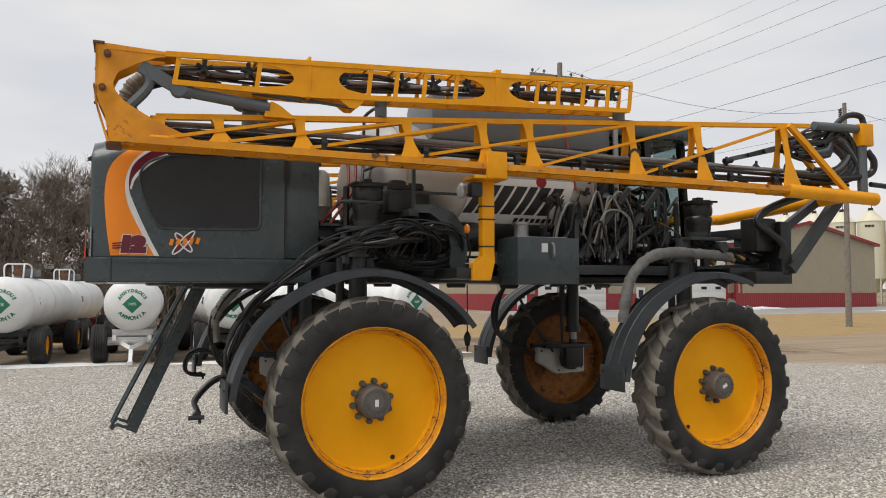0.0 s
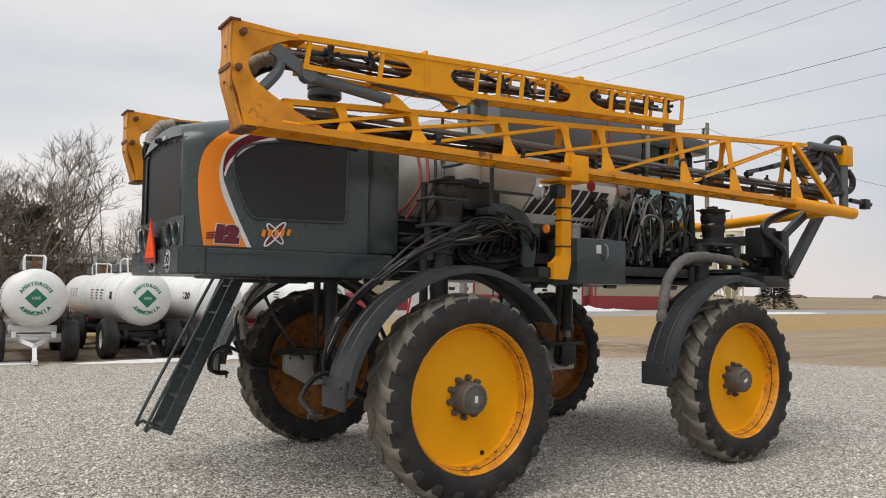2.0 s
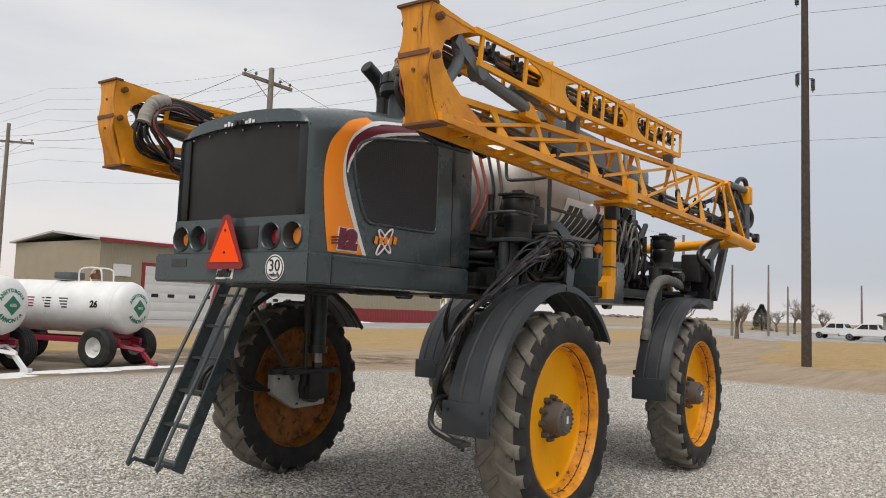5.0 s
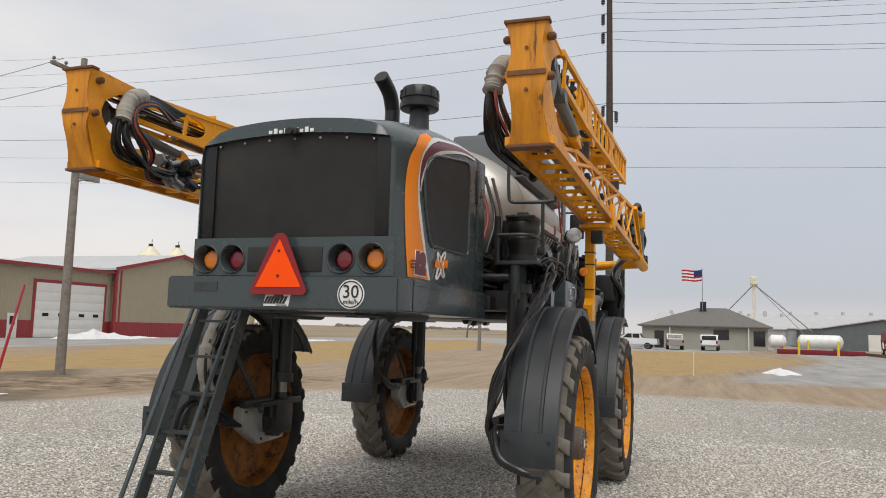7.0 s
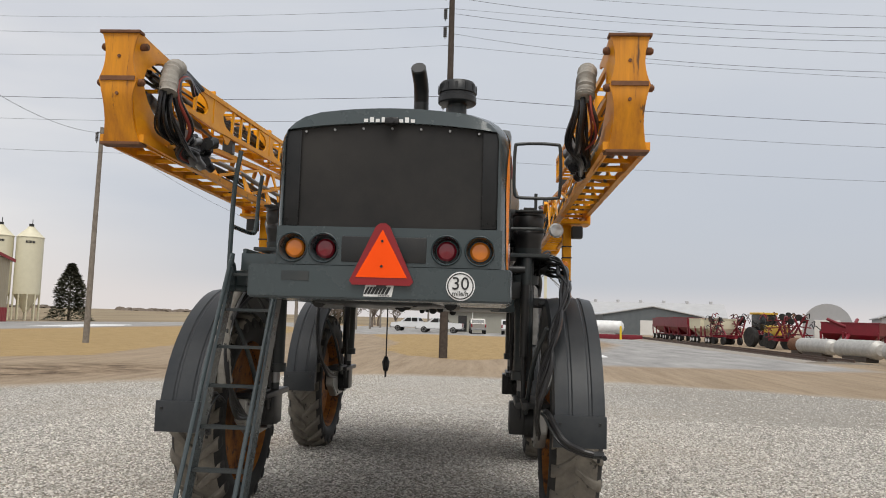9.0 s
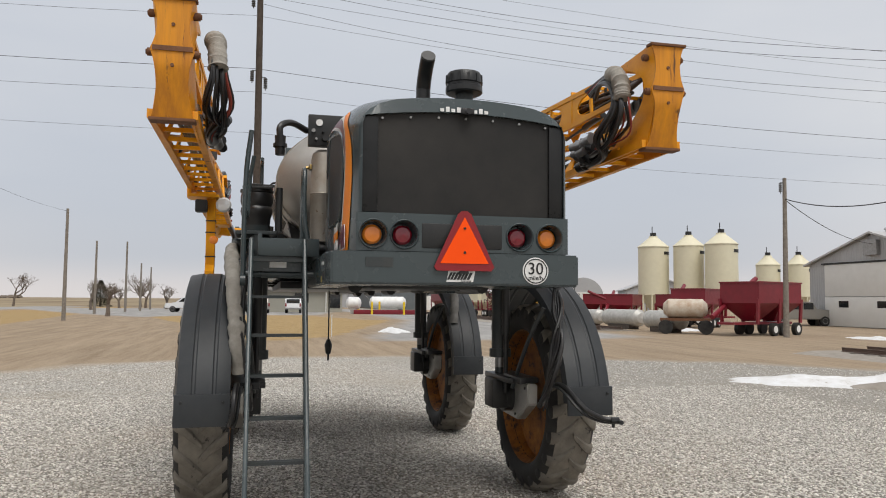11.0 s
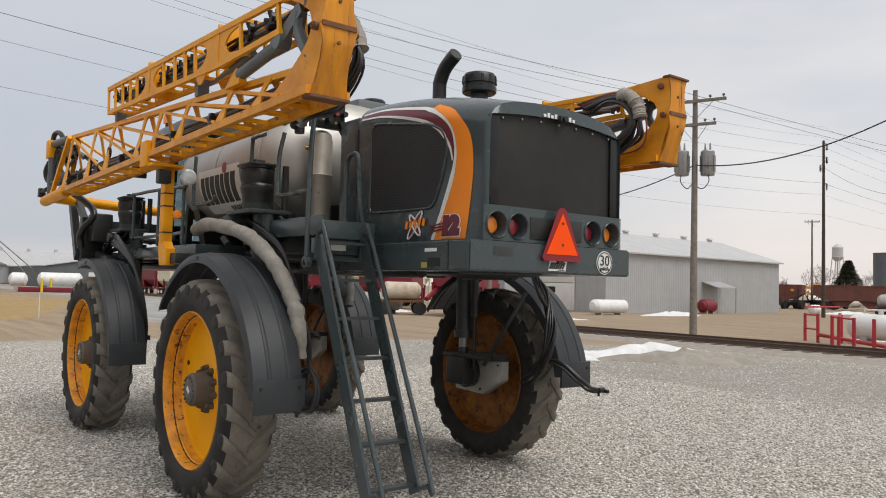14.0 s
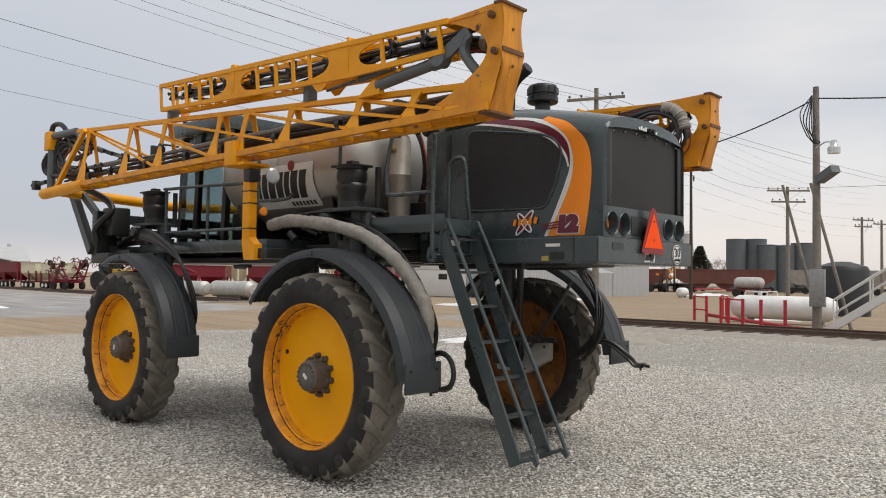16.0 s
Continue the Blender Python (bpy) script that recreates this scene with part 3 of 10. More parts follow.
    lawn = mix(0.4, lawn, ramp(noise_tex(1.4, 9, 0.75, (0.5, 1.8, 1)), 0.40, 0.64, (0.20, 0.135, 0.065), (0.50, 0.36, 0.19)))
    lawn = mix(0.4, lawn, ramp(noise_tex(22, 8, 0.8), 0.36, 0.66, (0.12, 0.085, 0.035), (0.52, 0.39, 0.19)))
    field = ramp(noise_tex(0.02, 8, 0.6, (0.4, 2.5, 1)), 0.35, 0.68, (0.19, 0.145, 0.095), (0.33, 0.27, 0.18))
    mud = ramp(noise_tex(0.8, 8, 0.7), 0.3, 0.7, (0.085, 0.065, 0.048), (0.23, 0.185, 0.135))
    c = mix(mask("mud"), dirt, mud)
    churned = ramp(noise_tex(1.1, 9, 0.75, (1.4, 0.7, 1)), 0.40, 0.60, (0.085, 0.058, 0.038), (0.33, 0.25, 0.17))
    c = mix(mask("rut", 0.25, 0.9), c, churned)
    c = mix(mask("field"), c, field)
    c = mix(mask("lawn", 0.05, 0.55), c, lawn)
    c = mix(mask("greyroad", 0.2, 0.5), c, road)
    lot = mask("lot", 0.16, 0.5)
    c = mix(lot, c, stone)
    l.new(c, b.inputs["Base Color"])
    bp = n.new("ShaderNodeBump")
    bp.inputs["Strength"].default_value, bp.inputs["Distance"].default_value = 1.0, 0.035
    bp.invert = True
    hm = n.new("ShaderNodeMath")
    hm.operation = "MULTIPLY"
    l.new(vor.outputs["Distance"], hm.inputs[0])
    l.new(lot, hm.inputs[1])
    hs = n.new("ShaderNodeMath")
    hs.operation = "ADD"
    l.new(hm.outputs[0], hs.inputs[0])
    l.new(noise_tex(5, 8, 0.7), hs.inputs[1])
    l.new(hs.outputs[0], bp.inputs["Height"])
    l.new(bp.outputs[0], b.inputs["Normal"])
    return m


build_ground()


def build_gravel():
    """Loose limestone chips round the machine, one joined mesh."""
    rng = np.random.default_rng(5)
    count = 190000
    near = rng.random(count) < 0.62
    a = np.where(near, rng.uniform(-8, 8, count), rng.uniform(-12, 16, count))
    b = np.where(near, rng.uniform(-9, 6, count), rng.uniform(-18, 11, count))
    keep = (inside(a, b, LOT) > 0.3)
    a, b = a[keep], b[keep]
    k = len(a)
    base = np.array([(1, 0, 0), (-1, 0, 0), (0, 1, 0), (0, -1, 0), (0, 0, 1), (0, 0, -1)], float)
    tri = np.array([(0, 2, 4), (2, 1, 4), (1, 3, 4), (3, 0, 4), (2, 0, 5), (1, 2, 5), (3, 1, 5), (0, 3, 5)])
    size = rng.uniform(0.008, 0.018, k) * np.where(rng.random(k) < 0.06, 1.6, 1)
    v = base[None] * rng.uniform(0.6, 1.25, (k, 6, 1)) * size[:, None, None] * np.array([1.15, 0.95, 0.62])
    v += rng.normal(0, 0.16, (k, 6, 3)) * size[:, None, None]
    t = rng.uniform(0, 2 * np.pi, k)
    c, s = np.cos(t)[:, None], np.sin(t)[:, None]
    x, y = v[:, :, 0] * c - v[:, :, 1] * s, v[:, :, 0] * s + v[:, :, 1] * c
    co = np.stack([x + a[:, None], y + b[:, None], v[:, :, 2] + (size * 0.25 + ground_height(a, b))[:, None]], -1).reshape(-1, 3)
    f = (tri[None] + (np.arange(k) * 6)[:, None, None]).reshape(-1, 3)
    me = bpy.data.meshes.new("gravel")
    me.vertices.add(len(co))
    me.vertices.foreach_set("co", co.astype(np.float32).ravel())
    me.loops.add(f.size)
    me.loops.foreach_set("vertex_index", f.ravel().astype(np.int32))
    me.polygons.add(len(f))
    me.polygons.foreach_set("loop_start", np.arange(0, f.size, 3, dtype=np.int32))
    me.update(calc_edges=True)
    m = bpy.data.materials.new("limestone_chip")
    m.use_nodes = True
    n, l = m.node_tree.nodes, m.node_tree.links
    g = n.new("ShaderNodeNewGeometry")
    r = n.new("ShaderNodeValToRGB")
    r.color_ramp.elements[0].color, r.color_ramp.elements[1].color = (0.25, 0.237, 0.21, 1), (0.90, 0.865, 0.805, 1)
    e = r.color_ramp.elements.new(0.5)
    e.color = (0.63, 0.60, 0.55, 1)
    l.new(g.outputs["Random Per Island"], r.inputs[0])
    l.new(r.outputs[0], n["Principled BSDF"].inputs["Base Color"])
    n["Principled BSDF"].inputs["Roughness"].default_value = 0.95
    n["Principled BSDF"].inputs["Specular IOR Level"].default_value = 0.1
    me.materials.append(m)
    ob = new("gravel", me)
    ob.matrix_world = YARD
    tagged(ob, "loose pale limestone gravel chips on the yard", "gravel", kind="stuff")


build_gravel()

# ---- the sprayer; x runs to its front, y to its left, z up ----
sprayer = thing("crop_sprayer", "yellow and dark grey high-clearance crop sprayer with folded booms on gravel", "sprayer", YARD)
HC = -0.177                       # the hood's middle


# wheels
def wheel_meshes():
    tyre = B()
    R, rim = 0.882, 0.628
    prof = [(-0.155, rim), (-0.190, rim + 0.025), (-0.212, 0.71), (-0.215, 0.77), (-0.200, 0.83), (-0.165, 0.866), (-0.08, R), (0, R + 0.004), (0.08, R), (0.165, 0.866), (0.200, 0.83), (0.215, 0.77), (0.212, 0.71), (0.190, rim + 0.025), (0.155, rim), (0.10, rim - 0.02), (-0.10, rim - 0.02)]
    idx = [0, 0, 0, 0, 0, 1, 1, 1, 1, 0, 0, 0, 0, 0, 0, 0, 0]
    lathe(tyre, prof, axis=1, seg=64, mi=idx, close=True)
    LUGS = []
    for side in (-1, 1):
        lug = B()
        rows = []
        for w, dt, r0, r1, hw in ((-0.015, 0.0, 0.87, 0.922, 0.026), (0.06, 0.085, 0.87, 0.926, 0.036), (0.13, 0.155, 0.86, 0.921, 0.044), (0.180, 0.19, 0.84, 0.906, 0.052), (0.206, 0.203, 0.815, 0.876, 0.054), (0.216, 0.21, 0.79, 0.838, 0.046), (0.217, 0.212, 0.78, 0.80, 0.034)):
            ring = []
            for rr, da in ((r0, -hw * 1.35), (r1 - 0.014, -hw), (r1, -hw * 0.72), (r1, hw * 0.72), (r1 - 0.014, hw), (r0, hw * 1.35)):
                t = dt + da / 0.9
                ww = w if rr > r0 or w < 0.19 else w - 0.010
                ring.append(lug.verts.new((math.cos(t) * rr, side * ww, math.sin(t) * rr)))
            rows.append(ring)
        for j, (p, q) in enumerate(zip(rows, rows[1:])):
            for i in range(6):
                lug.faces.new((p[i], p[(i + 1) % 6], q[(i + 1) % 6], q[i])).material_index = 1 if j > 3 else 0
        lug.faces.new(rows[0][::-1])
        lug.faces.new(rows[-1]).material_index = 1
        LUGS.append(lug)
    rimb = B()
    # outer side is negative y
    lathe(rimb, [(-0.178, 0.628), (-0.190, 0.637), (-0.180, 0.647), (-0.160, 0.635), (0.15, 0.635), (0.178, 0.645), (0.188, 0.636), (0.172, 0.626), (0.12, 0.612), (0.05, 0.60), (0.03, 0.595), (0.022, 0.27), (0.022, 0.0)], axis=1, seg=56, mi=[2, 2, 2, 1, 1, 1, 1, 1, 1, 1, 1, 1], cap=False)
    lathe(rimb, [(-0.178, 0.628), (-0.155, 0.616), (-0.105, 0.612), (-0.095, 0.598), (-0.035, 0.590), (-0.012, 0.575), (-0.008, 0.56), (-0.008, 0.235), (-0.020, 0.215), (-0.024, 0.0)], axis=1, seg=56, mi=[2, 2, 2, 2, 0, 0, 0, 0, 0], cap=False)
    hub = B()
    lathe(hub, [(-0.02, 0.15), (-0.05, 0.15), (-0.065, 0.140), (-0.165, 0.136), (-0.175, 0.126), (-0.182, 0.12), (-0.186, 0.07), (-0.190, 0.065), (-0.190, 0.0)], axis=1, seg=28)
    for k in range(16):
        t = 2 * math.pi * k / 16
        cyl(hub, (math.cos(t) * 0.105, -0.175, math.sin(t) * 0.105), (math.cos(t) * 0.105, -0.197, math.sin(t) * 0.105), 0.011, seg=6)
    nut = B()
    cyl(nut, (0, -0.02, 0), (0, -0.058, 0), 0.029, 0.026, seg=10)
    cyl(nut, (0, -0.058, 0), (0, -0.08, 0), 0.017, seg=6)
    tag = B()
    box(tag, -0.016, 0.016, -0.194, -0.189, -0.03, 0.03)
    hole = B()
    cyl(hole, (0, -0.006, 0), (0, -0.014, 0), 0.022, seg=12)
    made = {}
    for name, bm, mt in (("tyre", tyre, [RUBBER, TREAD]), ("wheel", rimb, [YELLOW_WHEEL, RUST_SHADE_RIM, RIM_WORN]), ("hub", hub, HUB), ("wheel_nut", nut, HUB), ("hub_tag", tag, WHITE), ("valve_hole", hole, BLACK)):
        ob = part(name, bm, mt)
        made[name] = ob.data
        bpy.data.objects.remove(ob)
    made["lugs"] = []
    for lug in LUGS:
        ob = part("lug", lug, [TREAD, RUBBER], None, "", True, 50)
        made["lugs"].append(ob.data)
        bpy.data.objects.remove(ob)
    return made


WM = wheel_meshes()


def wheel(u, s, spin, z, lug_wear_lot_tone):
    w = part("wheel", WM["wheel"], None, sprayer, "deep yellow steel wheel with rust-chipped rim")
    w.matrix_local = pose(u, s * 1.573, z, 0, 0, 0 if s < 0 else 180) @ pose(0, 0, 0, 0, spin, 0)
    part("tyre", WM["tyre"], None, w, "black tractor tyre with dusty chevron lugs")
    for i, me in enumerate(WM["lugs"]):
        for k in range(22):
            lug = part("tread_lug", me, None, w)
            lug.rotation_euler = (0, 2 * math.pi * (k + 0.5 * i) / 22, 0)
            lug.scale = (lug_wear_lot_tone, 1, lug_wear_lot_tone)
    part("hub", WM["hub"], None, w, "grey cast hub with small bolts")
    part("hub_tag", WM["hub_tag"], None, w)
    h = part("valve_hole", WM["valve_hole"], None, w)
    h.location = (0.2, 0, -0.5)
    for k in range(10):
        t = 2 * math.pi * (k + 0.3) / 10
        b = part("wheel_nut", WM["wheel_nut"], None, w)
        b.location = (math.cos(t) * 0.172, 0, math.sin(t) * 0.172)


# last value scales the tread lugs, below 1 where they are worn down
WHEELS = [(0.115, -1, 0, 0.90, 0.978), (3.865, -1, 60, 0.865, 0.992), (0.115, 1, 130, 0.91, 0.988), (3.865, 1, 200, 0.90, 1.0)]
for u, s, spin, z, lug_wear_lot_tone in WHEELS:
    wheel(u, s, spin, z, lug_wear_lot_tone)


def fender(u, s, t0, t1, back):
    """A curved plastic mudguard with two grooves, a bent lip and a flap at its lower end."""
    bm = B()
    cx, cz, n = u, 0.915, 26
    ws = [(-0.20, -0.035), (-0.195, 0.0), (-0.10, 0.018), (-0.09, 0.010), (-0.075, 0.010), (-0.065, 0.018), (0.05, 0.018), (0.06, 0.010), (0.075, 0.010), (0.085, 0.018), (0.185, 0.0), (0.20, -0.05)]
    for off in (0.0, -0.02):
        rows = []
        for i in range(n + 1):
            t = radians(t0 + (t1 - t0) * i / n)
            grow = 0.10 * max(0, (math.degrees(t) - 120) / 60) + 0.03 * max(0, (60 - math.degrees(t)) / 30)
            rows.append([bm.verts.new((cx + math.cos(t) * (1.115 + grow + dz + off), s * 1.545 + w, cz + math.sin(t) * (1.115 + grow + dz + off))) for w, dz in ws])
        for p, q in zip(rows, rows[1:]):
            for j in range(len(ws) - 1):
                bm.faces.new((p[j], p[j + 1], q[j + 1], q[j]))
    f = part("fender", bm, FENDER, sprayer, "black moulded plastic mudguard over the wheel")
    flap = B()
    t = radians(t1)
    x0, z0 = cx + math.cos(t) * 1.225, cz + math.sin(t) * 1.225
    box(flap, x0 - 0.010, x0 + 0.014, s * 1.545 - 0.20, s * 1.545 + 0.20, z0 - 0.10, z0 + 0.14, 0.006)
    part("mud_flap", flap, FENDER, f)
    for w in (-0.15, 0.15):
        bolt = B()
        cyl(bolt, (x0 - 0.008, s * 1.545 + w, z0 + 0.08), (x0 - 0.02, s * 1.545 + w, z0 + 0.08), 0.012, seg=6)
        part("bolt", bolt, DECK, f)
    br = B()
    bar(br, (cx, s * 1.30, cz + 1.08), (cx, s * 1.75, cz + 1.08), 0.06, 0.03, (1, 0, 0))
    bar(br, (cx + 0.1, s * 1.30, cz + 1.08), (cx + 0.1, s * 1.18, cz + 1.12), 0.05, 0.05)
    tube(br, [(cx - 0.75, s * 1.32, cz + 0.85), (cx - 0.62, s * 1.22, cz + 0.55), (cx - 0.3, s * 1.18, cz + 0.1)], 0.02, 8)
    part("bracket", br, GREY_DUSTY, f)


fender(0.105, -1, 33, 177, True)
fender(0.105, 1, 33, 177, True)
fender(3.86, -1, 66, 178, True)
fender(3.86, 1, 66, 178, True)


def leg(u, s):
    """Drive leg: motor cover, strut, knuckle and the air spring above the frame."""
    lg = B()
    n = s * 1.16
    cyl(lg, (u, n, 0.80), (u, n, 1.32), 0.05, seg=18)
    cyl(lg, (u, n, 1.30), (u, n, 2.42), 0.085, seg=20)
    cyl(lg, (u, n, 1.28), (u, n, 1.36), 0.105, seg=20)
    cyl(lg, (u, n, 2.16), (u, n, 2.24), 0.13, seg=20)
    ob = part("leg", lg, GREY_DUSTY, sprayer, "dark grey steel drive leg")
    st = B()
    cyl(st, (u - 0.17, n, 0.95), (u - 0.17, n, 1.5), 0.022, seg=12)
    cyl(st, (u - 0.17, n, 1.5), (u - 0.17, n, 2.15), 0.04, seg=12)
    part("strut", st, DECK, ob)
    ch = B()
    cyl(ch, (u, n, 1.18), (u, n, 1.30), 0.051, seg=18)
    part("chrome_rod", ch, STEEL, ob, "bright chrome rod")
    kn = B()
    box(kn, u - 0.48, u + 0.26, min(s * 1.08, s * 1.38), max(s * 1.08, s * 1.38), 1.07, 1.12, 0.012)
    box(kn, u - 0.14, u + 0.14, n - 0.05, n + 0.12, 0.80, 1.08, 0.02)
    cyl(kn, (u, s * 1.18, 0.915), (u, s * 1.45, 0.915), 0.16, seg=20)
    box(kn, u - 0.66, u - 0.2, n - 0.03, n + 0.03, 1.08, 1.14, 0.01)
    part("knuckle", kn, DECK, ob)
    cv = B()
    plate(cv, [(u - 0.50, 1.065), (u + 0.25, 1.065), (u + 0.25, 0.715), (u - 0.20, 0.70), (u - 0.50, 0.87)], s * 1.26, s * 1.36)
    bmesh.ops.bevel(cv, geom=cv.edges[:], offset=0.012, segments=2, affect="EDGES")
    part("motor_cover", cv, ALU, ob, "scuffed grey metal motor cover")
    for du, dz in ((-0.44, 1.02), (0.19, 1.02), (0.19, 0.78), (-0.17, 0.75)):
        bo = B()
        cyl(bo, (u + du, s * 1.26, dz), (u + du, s * 1.25, dz), 0.014, seg=6)
        part("bolt", bo, DECK, ob)
    m = s * 1.19
    be = B()
    x = u + (0.08 if u < 2 else 0.2)
    prof = [(2.50, 0.09), (2.50, 0.120), (2.53, 0.126), (2.57, 0.128), (2.59, 0.136), (2.63, 0.146), (2.66, 0.142), (2.675, 0.132), (2.69, 0.138), (2.72, 0.147), (2.77, 0.147), (2.80, 0.140), (2.81, 0.152), (2.83, 0.152), (2.83, 0.12)]
    lathe(be, prof, (x, m, 0), axis=2, seg=28)
    part("air_spring", be, HOSE, ob, "black rubber air spring")
    tp = B()
    box(tp, x - 0.16, x + 0.16, m - 0.13, m + 0.13, 2.828, 2.85, 0.008)
    cyl(tp, (x - 0.15, m - s * 0.2, 2.40), (x - 0.15, m - s * 0.2, 2.84), 0.03, seg=10)
    cyl(tp, (x + 0.15, m - s * 0.2, 2.40), (x + 0.15, m - s * 0.2, 2.84), 0.03, seg=10)
    box(tp, x - 0.05, x + 0.03, m - 0.05, m + 0.05, 2.85, 2.89, 0.008)
    cyl(tp, (x + 0.08, m, 2.825), (x + 0.08, m, 2.86), 0.022, seg=10)
    cyl(tp, (x + 0.08, m - 0.1, 2.85), (x - 0.12, m + 0.08, 2.85), 0.012, seg=8)
    part("top_plate", tp, DECK, ob)
    lp = B()
    box(lp, x - 0.26, x + 0.24, m - 0.18, m + 0.18, 2.40, 2.435, 0.008)
    cyl(lp, (x, m, 2.43), (x, m, 2.50), 0.12, 0.13, seg=20)
    cyl(lp, (x - 0.2, m - s * 0.02, 2.10), (x - 0.2, m - s * 0.02, 2.42), 0.05, seg=14)
    cyl(lp, (x + 0.2, m - s * 0.02, 2.14), (x + 0.2, m - s * 0.02, 2.42), 0.04, seg=14)
    cyl(lp, (x + 0.16, m + s * 0.02, 2.33), (x + 0.16, m + s * 0.22, 2.33), 0.06, seg=14)
    part("knuckle_plate", lp, GREY_DUSTY, ob)
    ar = B()
    box(ar, u - 0.13, u + 0.16, min(s * 0.35, s * 1.16), max(s * 0.35, s * 1.16), 2.02, 2.18, 0.02)
    cyl(ar, (u - 0.26, s * 0.4, 2.28), (u - 0.26, s * 1.15, 2.28), 0.035, seg=12)
    part("outrigger", ar, DECK, ob)


for u, s, spin, z, lug_wear_lot_tone in WHEELS:
    leg(u, s)

# chassis
bm = B()
for s in (-1, 1):
    box(bm, -1.9, 5.0, s * 0.52 - 0.06, s * 0.52 + 0.06, 1.94, 2.14, 0.01)
for u in (-1.8, -0.9, 0.0, 1.2, 2.4, 3.8, 4.9):
    box(bm, u - 0.06, u + 0.06, -0.5, 0.5, 1.96, 2.10, 0.01)
chassis = part("chassis", bm, DECK, sprayer, "black welded frame rails under the body")
bm = B()
box(bm, -1.7, -0.3, -0.45, 0.40, 1.905, 2.0, 0.03)
cyl(bm, (-1.3, -0.55, 1.93), (-0.6, -0.55, 1.93), 0.05, seg=12)
cyl(bm, (-1.3, 0.45, 1.93), (-0.5, 0.45, 1.93), 0.055, seg=12)
part("engine_pan", bm, DECK, chassis)
bm = B()
box(bm, 0.55, 4.6, -0.95, 0.95, 1.93, 2.0, 0.01)
part("belly_plate", bm, DECK, chassis)
for i in range(9):
    bm = B()
    u = -1.5 + 0.72 * i
    cyl(bm, (u, -0.3 + 0.13 * (i % 4), 1.92), (u + 0.2, -0.28 + 0.13 * (i % 4), 1.92), 0.025 + 0.012 * (i % 3), seg=10)
    part("fitting", bm, DECK, chassis)


# hood
def hood_half(u, z):
    """Half width of the hood at a place along it and a height."""
    top, r = hood_top(u), 0.16
    w = 0.778
    if u < -1.88:
        w -= 0.06 * ((-1.88 - u) / 0.27) ** 2
    if z > top - r:
        k = min(1, (z - top + r) / r)
        w -= r * (1 - math.sqrt(max(0, 1 - k * k))) * 1.5
    return w


def hood_top(u):
    t = (u + 2.15) / 1.95
    return 3.10 + 0.245 * (1 - (1 - t) ** 2.2)


def crown(u, y):
    return 0.088 * (1 - ((y - HC) / 0.78) ** 2)


LAMPS, LAMP_Z = (0.446, 0.242, -0.556, -0.772), 2.256


def build_hood():
    bm = B()
    us = [-2.15, -2.13, -2.08, -2.0, -1.9, -1.75, -1.55, -1.3, -1.05, -0.8, -0.53]
    rows = []
    for u in us:
        top = hood_top(u)
        ring = []
        zs = [2.145, 2.395, 2.6, 2.8, top - 0.16, top - 0.12, top - 0.08, top - 0.045, top - 0.015, top]
        right = [(HC - hood_half(u, z), z + (crown(u, HC - hood_half(u, z)) if z > top - 0.1 else 0)) for z in zs]
        mids = [HC - hood_half(u, top) + (2 * hood_half(u, top)) * k / 10 for k in range(1, 10)]
        ring = right + [(y, top + crown(u, y)) for y in mids] + [(2 * HC - y, z) for y, z in right[::-1]]
        rows.append([bm.verts.new((u, y, z)) for y, z in ring])
    for p, q in zip(rows, rows[1:]):
        for j in range(len(p) - 1):
            bm.faces.new((p[j], p[j + 1], q[j + 1], q[j]))
    # rear face as a frame round the screen and over the lamp panel
    r0 = rows[0]
    inner = []
    for v in r0:
        y = min(max(v.co.y, HC - 0.70), HC + 0.70)
        z = min(max(v.co.z, 2.395), 3.02 + crown(0, y) * 0.75)
        inner.append(bm.verts.new((-2.165, y, z)))
    deep = [bm.verts.new((-2.115, v.co.x * 0 + v.co.y, v.co.z)) for v in inner]
    n = len(r0)
    for j in range(1, n - 2):
        if (r0[j].co - r0[j + 1].co).length > 1e-5:
            try:
                bm.faces.new((r0[j], r0[j + 1], inner[j + 1], inner[j]))
                bm.faces.new((inner[j], inner[j + 1], deep[j + 1], deep[j]))
            except ValueError:
                pass
    # lamp panel below the screen, with four round holes
    z0, z1, half = 2.145, 2.395, 0.735
    spans, edge = [], HC - half

    def pv(y, z):
        return bm.verts.new((-2.165 + 0.015 * max(0, abs(y - HC) - half + 0.03) / 0.03, y, z))

    for y in sorted(LAMPS):
        spans += [(edge, y - 0.1, None), (y - 0.1, y + 0.1, y)]
        edge = y + 0.1
    spans.append((edge, HC + half, None))
    for y0, y1, mid in spans:
        if mid is None:
            bm.faces.new((pv(y0, z0), pv(y1, z0), pv(y1, z1), pv(y0, z1)))
            continue
        hole, rim, q = [], [], 32
        for k in range(q):
            t = math.pi / 4 + 2 * math.pi * k / q
            c, d = math.cos(t), math.sin(t)
            hole.append(bm.verts.new((-2.165, mid + 0.088 * c, LAMP_Z + 0.088 * d)))
            g = 1 / max(abs(c), abs(d))
            rim.append(pv(mid + 0.1 * c * g, LAMP_Z + (z1 - LAMP_Z if d > 0 else LAMP_Z - z0) * d * g))
        for k in range(q):
            bm.faces.new((rim[k], rim[(k + 1) % q], hole[(k + 1) % q], hole[k]))
    bm.faces.new((inner[0], deep[0], deep[-1], inner[-1]))
    bmesh.ops.remove_doubles(bm, verts=bm.verts, dist=0.0005)
    bmesh.ops.dissolve_degenerate(bm, edges=bm.edges, dist=0.0005)
    return part("hood", bm, GREY, sprayer, "glossy dark grey rounded engine hood")


